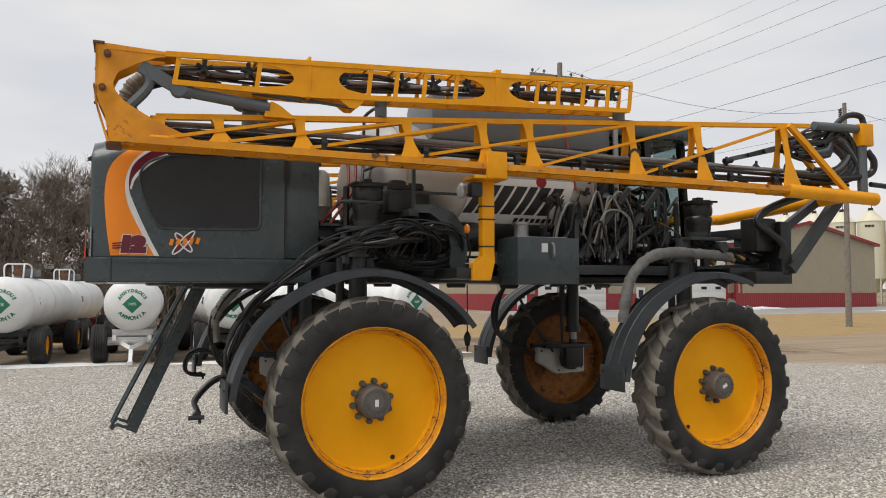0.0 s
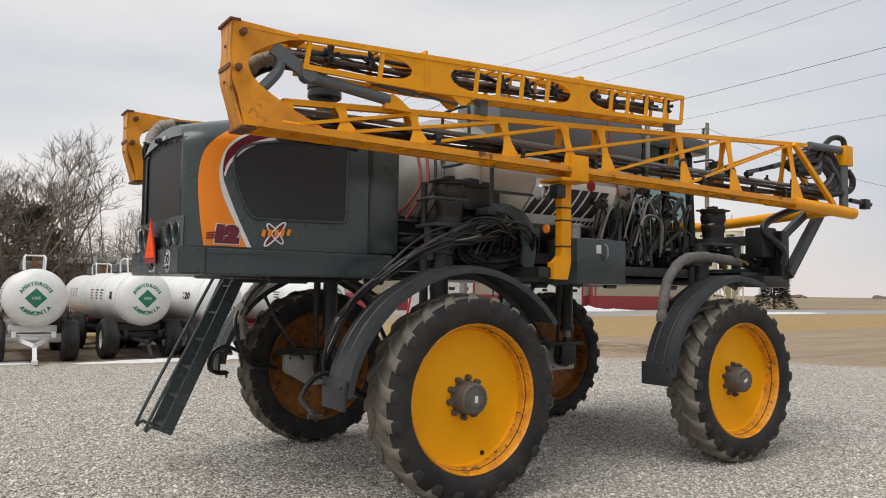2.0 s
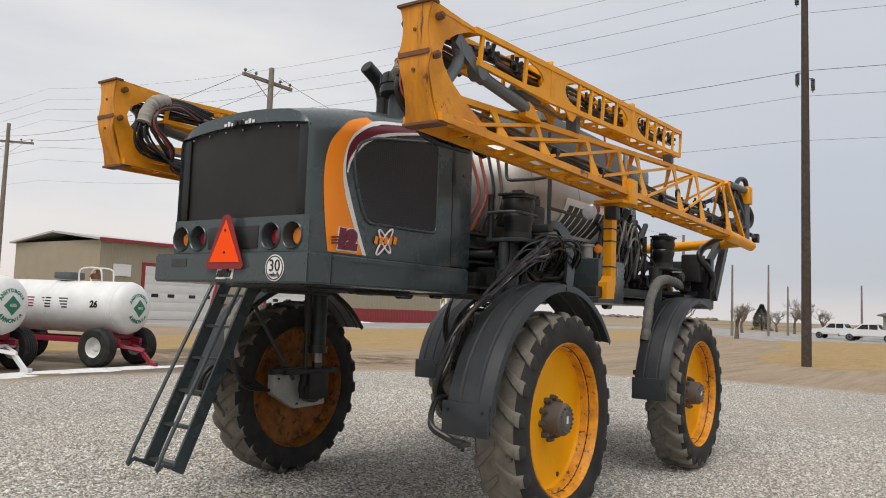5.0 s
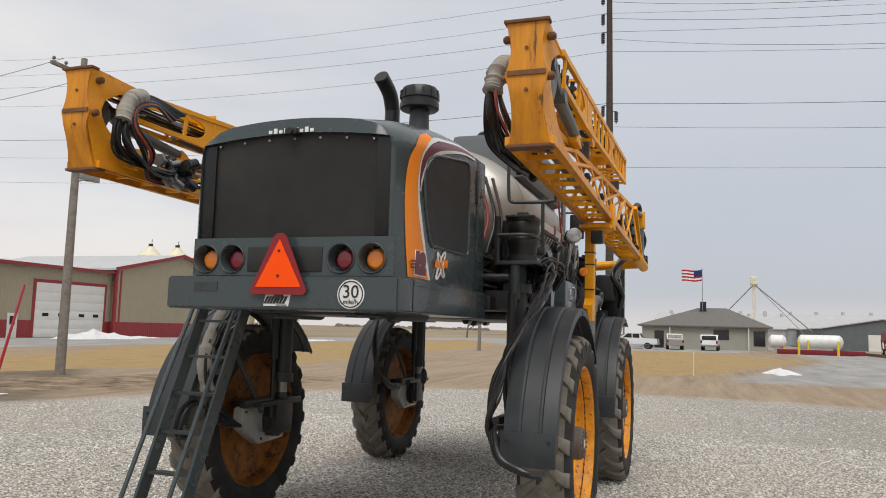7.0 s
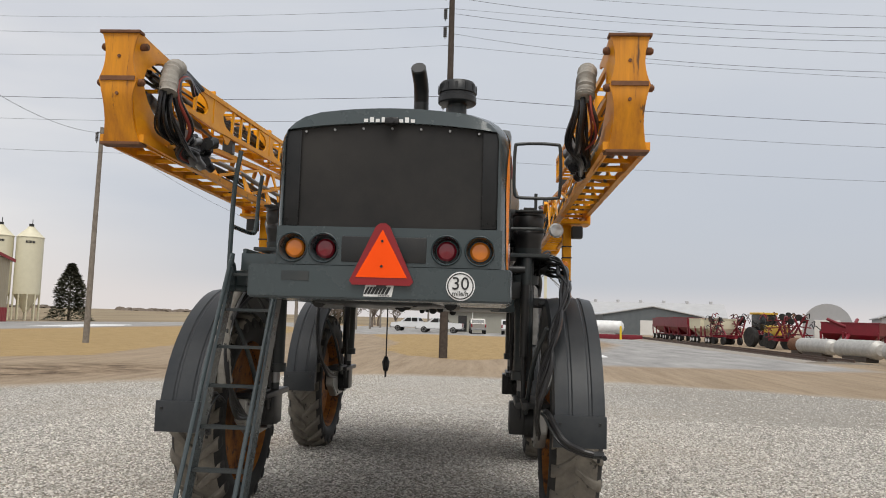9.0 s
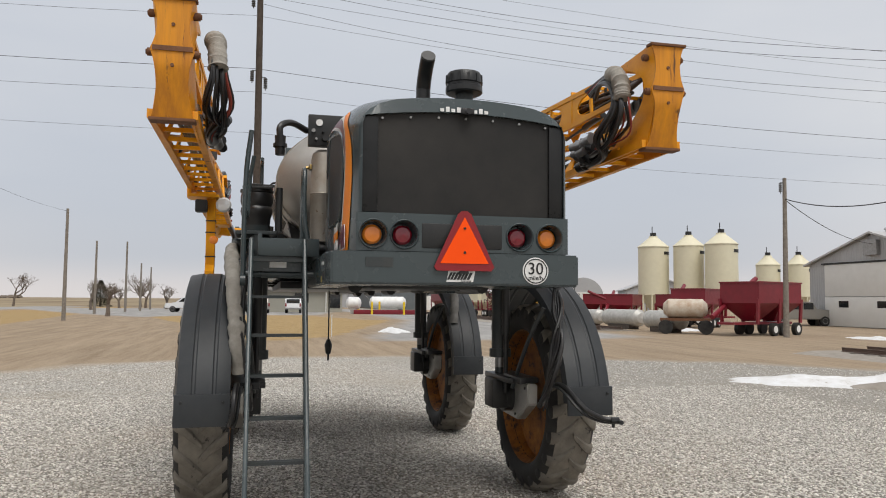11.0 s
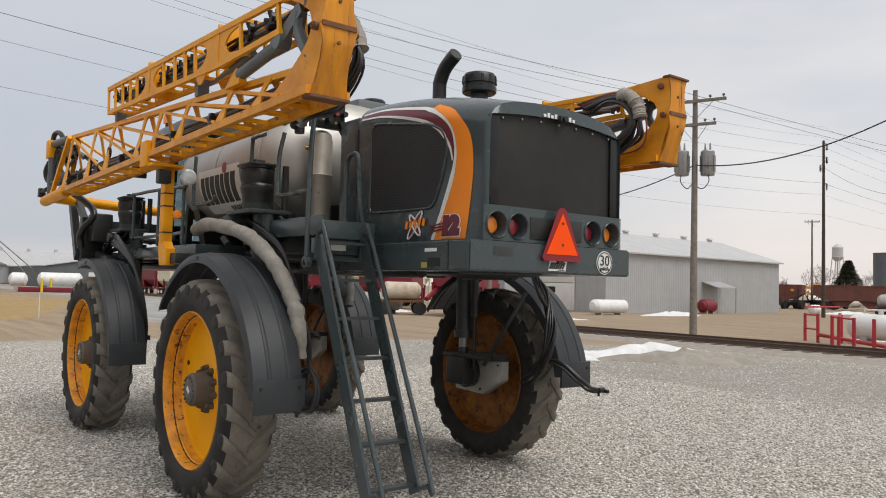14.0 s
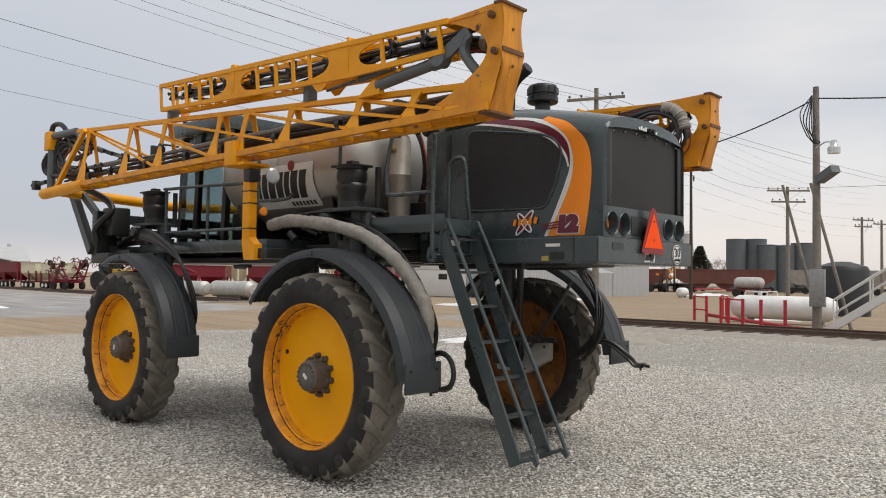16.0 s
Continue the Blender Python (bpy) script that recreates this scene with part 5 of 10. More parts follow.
for i in range(44):
    bm = B()
    u, y, z = rnd.uniform(2.55, 3.75), rnd.uniform(-1.1, -0.7), rnd.uniform(2.16, 2.6)
    d = rnd.choice(((0.12, 0, 0), (0, -0.12, 0), (0, 0, 0.14)))
    cyl(bm, (u, y, z), (u + d[0], y + d[1], z + d[2]), rnd.uniform(0.025, 0.06), seg=12)
    cyl(bm, (u - d[0] * 0.3, y - d[1] * 0.3, z - d[2] * 0.3), (u, y, z), rnd.uniform(0.02, 0.035), seg=10)
    part("valve", bm, rnd.choice((DECK, DECK, HOSE, HOSE, GREY_DUSTY, GREY_DUSTY, ALU)), bay_ob)
for i in range(24):
    bm = B()
    u = rnd.uniform(2.55, 3.8)
    y = rnd.uniform(-1.15, -0.75)
    tube(bm, [(u, y, 2.1 + rnd.uniform(0, 0.2)), (u + rnd.uniform(-0.2, 0.2), y - 0.05, 2.4), (u + rnd.uniform(-0.3, 0.3), y + 0.04, rnd.uniform(2.5, 3.0)), (u + rnd.uniform(-0.4, 0.4), y + 0.15, rnd.uniform(2.3, 3.1))], rnd.uniform(0.008, 0.022), 7)
    part("hose", bm, rnd.choice((HOSE, HOSE, HOSE, DECK, HOSE_BROWN, HOSE)), bay_ob)
# engine-bay clutter between hood and tank, both sides
clut = B()
box(clut, -0.2, 0.6, -1.0, 0.6, 2.0, 2.12, 0.01)
box(clut, -0.18, 0.25, -0.72, 0.45, 2.12, 2.55, 0.03)
box(clut, 0.42, 0.85, -1.12, -0.82, 2.60, 2.82, 0.02)
box(clut, 0.46, 0.80, -1.10, -0.84, 2.82, 2.92, 0.03)
cl_ob = part("engine_bay", clut, DECK, sprayer, "dark engine bay clutter behind the hood")
for i in range(34):
    bm = B()
    s = rnd.choice((-1, 1))
    u, y, z = rnd.uniform(-0.15, 1.5), s * rnd.uniform(0.5, 1.0), rnd.uniform(2.1, 2.45)
    cyl(bm, (u, y, z), (u + rnd.uniform(0.05, 0.25), y + rnd.uniform(-0.08, 0.08), z + rnd.uniform(-0.05, 0.12)), rnd.uniform(0.02, 0.07), seg=10)
    part("fitting", bm, rnd.choice((DECK, DECK, HOSE, GREY_DUSTY, RUST)), cl_ob)
for u, y, z in ((0.0, -0.85, 2.35), (0.05, -0.86, 2.22), (0.0, -0.84, 2.48)):
    bm = B()
    box(bm, -0.18, 0.35, y - 0.06, y + 0.06, z - 0.012, z + 0.012, 0.004)
    part("shelf_bar", bm, GREY_DUSTY, cl_ob)
for k in range(4):
    bm = B()
    y = -0.80 - 0.05 * k
    tube(bm, [(-0.15 + 0.08 * k, y, 2.5), (0.1 + 0.05 * k, y - 0.02, 2.85), (0.12 + 0.08 * k, y + 0.1, 3.25)], 0.016, 7)
    part("hose", bm, (HOSE_RED, HOSE_RED, HOSE, HOSE_BROWN)[k], cl_ob)

# big hose coil and loops on the right side, over the rear wheel
for k in range(22):
    bm = B()
    r, j = rnd.uniform(0.20, 0.34), rnd.uniform(-0.05, 0.05)
    pts = [(0.72 + (r + 0.13) * math.cos(t), -1.16 + j + 0.04 * math.sin(3 * t + k), 2.30 + j + (r * 0.62) * math.sin(t)) for t in (2 * math.pi * q / 16 + k for q in range(15))]
    tube(bm, pts, rnd.choice((0.010, 0.012, 0.016, 0.022)), 6, 4)
    part("coiled_hose", bm, rnd.choice((HOSE, HOSE, HOSE, DECK)), sprayer)
for k in range(15):
    bm = B()
    o, j, q = rnd.uniform(0, 0.22), rnd.uniform(-0.05, 0.05), rnd.uniform(-0.09, 0.09)
    tube(bm, [(1.05 + q, -1.20 + j, 2.42 - o * 0.6), (0.62 + q, -1.30 - j, 2.50 - o * 0.9 + q * 0.5), (0.25 - q, -1.42 + j, 2.46 - o + q * 0.4), (-0.15 + q, -1.50 - j, 2.36 - o * 0.8 + j), (-0.48 + q, -1.48 + j, 2.14 - o * 0.6 + q * 0.4), (-0.80 - o * 0.4, -1.38 - j, 1.80 - o * 0.3 + j), (-0.98 - o * 0.3 + j * 0.5, -1.29 + j, 1.42 + q), (-1.0 + j, -1.23, 1.08 + o * 0.6), (-0.76 + q, -1.26, 0.88 + o * 0.3)], (0.022, 0.013, 0.010, 0.008, 0.011, 0.015, 0.008, 0.007, 0.018, 0.009, 0.011, 0.008, 0.013, 0.007, 0.010)[k], 8)
    part("leg_hose", bm, HOSE_BROWN if k == 2 else HOSE_GREY if k == 7 else HOSE, sprayer)
for k in range(12):
    # slack loops that lie over the rear coil
    bm = B()
    j, w, h = rnd.uniform(-0.06, 0.06), rnd.uniform(0.18, 0.45), rnd.uniform(0.08, 0.22)
    c = rnd.uniform(0.3, 0.95)
    tube(bm, [(c - w, -1.24 + j, 2.22 + j), (c - w * 0.6, -1.36 - j, 2.28 + h * 0.8), (c, -1.40 + j * 0.5, 2.30 + h), (c + w * 0.6, -1.34 + j, 2.27 + h * 0.6), (c + w * 0.8, -1.22, 2.20 + j), (c + w * 0.3, -1.16, 2.08)], rnd.choice((0.008, 0.010, 0.013, 0.016)), 7, 5)
    part("slack_hose", bm, HOSE_BROWN if k == 5 else HOSE, sprayer)
for k in range(8):
    bm = B()
    o = 0.028 * k
    tube(bm, [(4.45 - o, 1.20, 2.26), (4.05, 1.36 + o * 0.2, 2.34 - o * 0.5), (3.55, 1.44, 2.28 - o * 0.6), (3.05 - o * 0.3, 1.42, 2.02 - o * 0.4), (2.82 - o * 0.4, 1.38, 1.65), (2.80 - o * 0.3, 1.32, 1.30), (2.98, 1.26, 1.05 + o * 0.4), (3.3, 1.22, 1.0)], (0.022, 0.016, 0.012, 0.010, 0.014, 0.018, 0.009, 0.012)[k], 8)
    part("leg_hose", bm, (HOSE, HOSE, DECK, HOSE, HOSE_BROWN, HOSE, HOSE, DECK)[k], sprayer)
for k in range(5):
    bm = B()
    o, j = 0.034 * k, rnd.uniform(-0.04, 0.04)
    tube(bm, [(1.05 - 0.03 * k, 1.15, 2.42 - o * 0.5), (0.4, 1.22 + j, 2.40 - o), (-0.35 + j, 1.25 - j, 2.14 - o * 0.6), (-0.78 - o * 0.4, 1.27 + j, 1.78 - o * 0.3), (-0.95 - o * 0.3, 1.25, 1.35 + j), (-0.85, 1.20, 1.0 + o), (-0.5, 1.2, 0.92)], (0.018, 0.012, 0.009, 0.014, 0.008)[k], 8)
    part("leg_hose", bm, HOSE, sprayer)
# hose with coupler that sticks out behind each rear fender
for s, pts in ((-1, [(-0.9, -1.3, 1.12), (-1.15, -1.31, 1.12), (-1.33, -1.4, 0.97), (-1.32, -1.55, 0.89), (-1.34, -1.66, 0.87)]), (1, [(-0.92, 1.30, 1.12), (-1.08, 1.30, 1.18), (-1.20, 1.31, 1.12), (-1.24, 1.32, 1.0), (-1.20, 1.34, 0.91), (-1.06, 1.36, 0.885)])):
    bm = B()
    tube(bm, pts, 0.021, 10)
    e = part("drop_hose", bm, HOSE, sprayer, "black hose hanging behind the mudguard")
    bm = B()
    tube(bm, [(x + 0.02, y - s * 0.03, z - 0.02) for x, y, z in pts], 0.012, 8)
    part("thin_hose", bm, DECK, e)
    bm = B()
    x, y, z = pts[-1]
    cyl(bm, (x, y - s * 0.04, z), (x, y + s * 0.03, z), 0.028, seg=10)
    cyl(bm, (x - 0.06, y + s * 0.03, z - 0.01), (x + 0.06, y + s * 0.03, z - 0.01), 0.018, seg=10)
    cyl(bm, (x + 0.03, y, z), (x + 0.03, y, z - 0.06), 0.013, seg=8)
    part("coupler", bm, DECK, e)

# curved grey guard plate on the right, ahead of the coil
bm = B()
out = [(0.62, 2.66), (0.82, 2.67), (1.02, 2.60), (1.14, 2.45), (1.17, 2.25), (1.12, 1.98), (1.06, 1.98)]
inn = [(0.98, 2.10), (1.0, 2.25), (0.97, 2.40), (0.88, 2.52), (0.78, 2.585), (0.62, 2.59)]
plate(bm, out + inn, -1.30, -1.27)
gd = part("guard_plate", bm, GREY, sprayer, "curved dark grey guard plate")
bm = B()
box(bm, 0.56, 0.66, -1.31, -1.0, 2.55, 2.62, 0.01)
bar(bm, (0.62, -1.28, 2.6), (0.62, -1.28, 3.1), 0.03, 0.03)
bar(bm, (0.62, -1.28, 2.78), (1.35, -1.28, 2.78), 0.025, 0.025, (0, 0, 1))
part("guard_rail", bm, GREY_DUSTY, gd)


# booms
def tapered(bm, top, bot, wt, wm, wb, thick):
    """A pressed upright: wide at both ends, narrow in the middle."""
    top, bot = Vector(top), Vector(bot)
    prof = [(0, wt), (0.10, wt * 0.8), (0.30, wm), (0.58, wm * 1.1), (0.82, wb * 0.68), (1, wb)]
    d = (bot - top)
    side = Vector((1, 0, 0))
    nrm = d.cross(side).normalized() * thick / 2
    a, b = [], []
    for k, w in prof:
        c = top + d * k
        a.append((bm.verts.new(c - side * w / 2 - nrm), bm.verts.new(c + side * w / 2 - nrm)))
        b.append((bm.verts.new(c - side * w / 2 + nrm), bm.verts.new(c + side * w / 2 + nrm)))
    for i in range(len(prof) - 1):
        bm.faces.new((a[i][0], a[i][1], a[i + 1][1], a[i + 1][0]))
        bm.faces.new((b[i][0], b[i + 1][0], b[i + 1][1], b[i][1]))
        bm.faces.new((a[i][0], a[i + 1][0], b[i + 1][0], b[i][0]))
        bm.faces.new((a[i][1], b[i][1], b[i + 1][1], a[i + 1][1]))
    bm.faces.new((a[0][0], b[0][0], b[0][1], a[0][1]))
    bm.faces.new((a[-1][0], a[-1][1], b[-1][1], b[-1][0]))


def boom(s):
    no, ni, nt = s * 1.85, s * 1.59, s * 1.735
    low = lambda u: 2.995 - 0.008 * (u + 2)
    top = lambda u: 3.205 + 0.0705 * (u + 1.66)
    bm = B()
    bar(bm, (-2.0, no, low(-2)), (4.9, no, low(4.9)), 0.05, 0.056)
    bo = part("boom", bm, YELLOW_WORN, sprayer, "yellow folded spray boom truss with hoses")
    bm = B()
    bar(bm, (-2.0, ni, low(-2)), (4.9, ni, low(4.9)), 0.05, 0.056)
    part("chord", bm, YELLOW_WORN, bo)
    bm = B()
    bar(bm, (-1.68, nt, top(-1.68)), (5.15, nt, top(5.15)), 0.055, 0.045)
    part("chord", bm, YELLOW, bo)
    bm = B()
    cyl(bm, (4.72, s * 1.82, low(4.8) - 0.01), (6.06, s * 1.82, low(6) - 0.04), 0.075, seg=16)
    part("end_tube", bm, YELLOW, bo)
    bm = B()
    box(bm, 4.5, 5.0, min(no, ni), max(no, ni), low(4.8) - 0.04, low(4.8) + 0.03, 0.01)
    part("gusset_plate", bm, YELLOW, bo)
    us = [-1.66, -1.22, -0.57, 0.37, 1.10, 1.58, 2.73, 3.56, 4.75]
    for u in us:
        b = 0.215 if u < 4 else 0.26
        for d, n in ((1, no), (-1, ni)):
            bm = B()
            tapered(bm, (u, nt + d * s * 0.02, top(u)), (u + 0.03, n, low(u) + 0.02), 0.125, 0.072, b, 0.014)
            part("upright", bm, YELLOW, bo)
            if u > 4:
                bm = B()
                bar(bm, (u + 0.05, nt + d * s * 0.06, top(u)), (5.62, n - d * s * 0.03, low(5.6) + 0.03), 0.05, 0.06)
                part("brace", bm, YELLOW, bo)
        if u > 2:
            bm = B()
            lathe(bm, [(-0.012, 0.035), (-0.012, 0.062), (0.012, 0.062), (0.012, 0.035)], (u + 0.02, nt + s * 0.07, low(u) + 0.235), axis=1, seg=16, close=True)
            part("grommet", bm, BLACK, bo)
    for p, q in ((0, 2), (1, 3), (2, 4), (3, 6), (5, 7), (6, 8)):
        p, q = us[p], us[q]
        for d, n in ((1, no), (-1, ni)):
            bm = B()
            bar(bm, (p + 0.08, n, low(p) + 0.04), (q - 0.04, nt + d * s * 0.03, top(q) - 0.03), 0.022, 0.026)
            part("diagonal", bm, YELLOW, bo)
    for k in range(21):
        bm = B()
        u = -1.85 + 0.31 * k
        bar(bm, (u, no, low(u)), (u, ni, low(u)), 0.028, 0.03, (1, 0, 0))
        part("rung", bm, YELLOW, bo)
    # end bracket: two C plates and two webs
    def waist(z):
        """Half width of the end box: pinched between its hinge and its ends."""
        f = (z - 3.385) / 0.327 if z > 3.38 else (z - 2.95) / 0.425
        return 0.086 + 0.036 * min(1, abs(2 * f - 1)) ** 2.2

    rim_o = [(-1.57, 3.69), (-1.80, 3.70), (-2.0, 3.708), (-2.10, 3.712), (-2.10, 3.62), (-2.10, 3.54), (-2.10, 3.46), (-2.11, 3.38), (-2.09, 3.28), (-2.04, 3.17), (-2.0, 2.955), (-1.7, 2.955), (-1.45, 2.955), (-1.25, 2.955)]
    rim_i = [(-1.57, 3.66), (-1.68, 3.64), (-1.82, 3.58), (-1.90, 3.53), (-1.95, 3.50), (-1.97, 3.46), (-1.985, 3.42), (-1.975, 3.37), (-1.95, 3.33), (-1.90, 3.28), (-1.84, 3.24), (-1.68, 3.15), (-1.50, 3.075), (-1.26, 2.965)]
    for d in (-1, 1):
        bm = B()
        rows = []
        for (u0, z0), (u1, z1) in zip(rim_o, rim_i):
            n0, n1 = s * 1.72 + d * (waist(z0) if u0 < -1.99 else 0.115), s * 1.72 + d * 0.115
            rows.append([bm.verts.new(p) for p in ((u0, n0 - 0.008, z0), (u0, n0 + 0.008, z0), (u1, n1 + 0.008, z1), (u1, n1 - 0.008, z1))])
        for p, q in zip(rows, rows[1:]):
            for k in range(4):
                bm.faces.new((p[k], p[(k + 1) % 4], q[(k + 1) % 4], q[k]))
        bm.faces.new(rows[0][::-1])
        bm.faces.new(rows[-1])
        part("end_bracket", bm, YELLOW_WORN, bo)
    for z0, z1, e in ((3.385, 3.712, 0.0), (2.95, 3.375, 0.05)):
        bm = B()
        rows = []
        for k in range(11):
            f = k / 10
            z = z0 + (z1 - z0) * f
            w = waist(z) + 0.012
            u = -2.112 + (0.10 * max(0, 1 - f * 1.3) if e else 0)
            rows.append([bm.verts.new((u + d, s * 1.72 + q * w, z)) for d, q in ((0, -1), (0, 1), (0.014, 1), (0.014, -1))])
        for p, q in zip(rows, rows[1:]):
            for i in range(4):
                bm.faces.new((p[i], p[(i + 1) % 4], q[(i + 1) % 4], q[i]))
        bm.faces.new(rows[0][::-1])
        bm.faces.new(rows[-1])
        part("end_web", bm, YELLOW_STREAK, bo)
    m = B()
    bar(m, (-2.116, s * 1.72 - 0.12, 3.385), (-2.116, s * 1.72 + 0.12, 3.385), 0.03, 0.012, (0, 0, 1))
    part("rust_streak", m, RUST, bo)
    for z in (3.28, 3.54):
        m = B()
        cyl(m, (-2.10, s * 1.72, z), (-2.120, s * 1.72, z), 0.012, seg=8)
        part("bolt", m, RUST, bo)
    for z in (3.708, 2.955):
        bm = B()
        u = -2.12 if z > 3.5 else -2.02
        box(bm, u - 0.01, u + (0.07 if z > 3.5 else 0.10), s * 1.72 - 0.142, s * 1.72 + 0.142, z - 0.008, z + 0.012, 0.004)
        part("end_cap_plate", bm, RUST, bo)
    for u, z in ((-2.03, 3.63), (-2.06, 3.37)):
        bm = B()
        cyl(bm, (u, s * 1.72 - 0.155, z), (u, s * 1.72 + 0.155, z), 0.026, seg=14)
        cyl(bm, (u, s * 1.72 - 0.165, z), (u, s * 1.72 + 0.165, z), 0.018, seg=6)
        part("hinge_pin", bm, RUST, bo)
    # outer wing lying on top
    tu = lambda u: 3.675 + 0.0475 * (u + 1.6)
    bu = lambda u: 3.46 + (0.002 * (u + 1.6) if u < -0.5 else 0.048 * (u + 0.5))
    bm = B()
    wo, wi = s * 1.85, s * 1.66
    box(bm, -2.02, -1.55, min(wo, wi), max(wo, wi), 3.665, 3.68)
    wing = part("boom_wing", bm, YELLOW_WORN, sprayer, "yellow folded boom tip truss")
    for n in (wo, wi):
        for p, q, h in ((-1.62, 2.70, tu), (-1.57, -0.5, bu), (-0.5, 2.66, bu)):
            bm = B()
            bar(bm, (p, n, h(p)), (q, n, h(q)), 0.03, 0.042)
            part("wing_chord", bm, YELLOW, wing)

    def lens_plate(u0, u1, cut0, cut1):
        """Side plate with an oval cut into each end."""
        a, b = [], []
        for k in range(9):
            f = -1 + k / 4
            h0, h1 = bu(u0), tu(u0)
            a.append((u0 + cut0 * math.sqrt(1 - f * f), h0 + (h1 - h0) * (f * 0.80 + 1) / 2))
            h0, h1 = bu(u1), tu(u1)
            b.append((u1 - cut1 * math.sqrt(1 - f * f), h0 + (h1 - h0) * (f * 0.80 + 1) / 2))
        poly = [(u0, bu(u0))] + [(u1, bu(u1))] + b + [(u1, tu(u1)), (u0, tu(u0))] + a[::-1]
        for n in (wo, wi):
            m = B()
            plate(m, poly, n - 0.006, n + 0.006)
            part("wing_plate", m, YELLOW, wing)

    lens_plate(-0.93, -0.005, 0.30, 0.25)
    lens_plate(0.80, 1.62, 0.30, 0.28)
    for n in (wo, wi):
        m = B()
        plate(m, [(-0.28, bu(-0.3)), (0.0, bu(0)), (-0.10, 3.385), (-0.16, 3.385)], n - 0.006, n + 0.006)
        part("lug_plate", m, YELLOW, wing)
    m = B()
    box(m, -0.515, -0.49, min(wo, wi) - 0.012, max(wo, wi) + 0.012, 3.44, 3.78, 0.003)
    part("flange", m, YELLOW, wing)
    m = B()
    box(m, 1.20, 1.26, min(wo, wi) - 0.012, max(wo, wi) + 0.012, 3.53, 3.86, 0.003)
    part("flange", m, YELLOW, wing)
    for u in (-1.55, -0.93, 0.0, 0.24, 0.50, 0.80, 1.62, 1.85, 2.12, 2.40, 2.66):
        for n in (wo, wi):
            m = B()
            bar(m, (u, n, bu(u)), (u + 0.03, n, tu(u)), 0.02, 0.035)
            part("wing_post", m, YELLOW, wing)
        for h in (tu, bu):
            m = B()
            bar(m, (u, wo, h(u)), (u, wi, h(u)), 0.025, 0.025, (1, 0, 0))
            part("wing_rung", m, YELLOW, wing)
    # nozzle pipe and nozzle bodies
    for a0, a1 in ((-1.75, -0.75), (-0.3, 1.1), (1.3, 2.6)):
        m = B()
        cyl(m, (a0, s * 1.755, (bu(a0) + tu(a0)) / 2 + 0.02), (a1, s * 1.755, (bu(a1) + tu(a1)) / 2 + 0.0), 0.019, seg=10)
        part("nozzle_pipe", m, STEEL, wing)
    rn = random.Random(3 if s < 0 else 4)
    for u in (-1.33, -0.98, -0.2, 0.33, 0.62, 0.95, 1.45, 1.7, 2.2, 2.5):
        m = B()
        z = (bu(u) + tu(u)) / 2 + 0.03
        nn = s * 1.79
        lathe(m, [(-0.03, 0.022), (-0.026, 0.03), (0.026, 0.03), (0.03, 0.022)], (u, nn, z), axis=1, seg=12)
        part("nozzle_body", m, BLACK, wing)
        spin = rn.random()
        for k in range(5):
            m = B()
            t = 2 * math.pi * k / 5 + spin
            cyl(m, (u + math.cos(t) * 0.02, nn + s * 0.02, z + math.sin(t) * 0.02), (u + math.cos(t) * 0.068, nn + s * 0.03, z + math.sin(t) * 0.068), 0.015, 0.019, seg=8)
            part("nozzle_tip", m, BLACK, wing)
        m = B()
        cyl(m, (u, nn - s * 0.02, z + 0.02), (u, nn - s * 0.02, z + 0.09), 0.014, seg=8)
        part("nozzle_inlet", m, BLACK, wing)
    for k in range(7):
        m = B()
        u = -1.8 + rn.uniform(0, 0.5)
        pts = []
        z0 = rn.uniform(-0.06, 0.05)
        while u < 2.5:
            pts.append((u, s * rn.uniform(1.69, 1.80), (bu(u) + tu(u)) / 2 + z0 + rn.uniform(-0.03, 0.03)))
            u += rn.uniform(0.35, 0.6)
        tube(m, pts, rn.choice((0.009, 0.013, 0.017)), 7, 5)
        part("wing_hose", m, rn.choice((HOSE, HOSE, HOSE, HOSE_BROWN)), wing)
    # fold cylinder with its links
    m = B()
    cyl(m, (-1.48, s * 1.80, 3.41), (-0.82, s * 1.80, 3.335), 0.045, seg=16)
    cyl(m, (-1.50, s * 1.80, 3.412), (-1.42, s * 1.80, 3.403), 0.055, seg=16)
    cy = part("fold_cylinder", m, ROD, bo, "grey hydraulic fold cylinder")
    m = B()
    bar(m, (-1.80, s * 1.82, 3.57), (-1.50, s * 1.82, 3.41), 0.03, 0.10)
    cyl(m, (-1.52, s * 1.77, 3.415), (-1.52, s * 1.86, 3.415), 0.06, seg=16)
    tube(m, [(-1.76, s * 1.80, 3.55), (-1.74, s * 1.80, 3.42), (-1.90, s * 1.80, 3.22)], 0.04, 8)
    part("fold_link", m, ROD, bo)
    m = B()
    plate(m, [(-0.86, 3.26), (-0.60, 3.26), (-0.74, 3.36), (-0.80, 3.385), (-0.85, 3.36)], s * 1.80 - 0.03, s * 1.80 + 0.03)
    part("cylinder_lug", m, YELLOW, bo)
    m = B()
    cyl(m, (-0.95, s * 1.76, 3.47), (-0.55, s * 1.76, 3.44), 0.028, seg=12)
    cyl(m, (-0.55, s * 1.76, 3.44), (-0.12, s * 1.76, 3.41), 0.013, seg=10)
    part("tip_cylinder", m, ROD, bo)
    for u in (0.15, 2.62):
        m = B()
        box(m, u - 0.04, u + 0.04, s * 1.735 - 0.05, s * 1.735 + 0.05, top(u) + 0.02, bu(u) + 0.03, 0.008)
        part("boom_rest", m, ROD, bo)
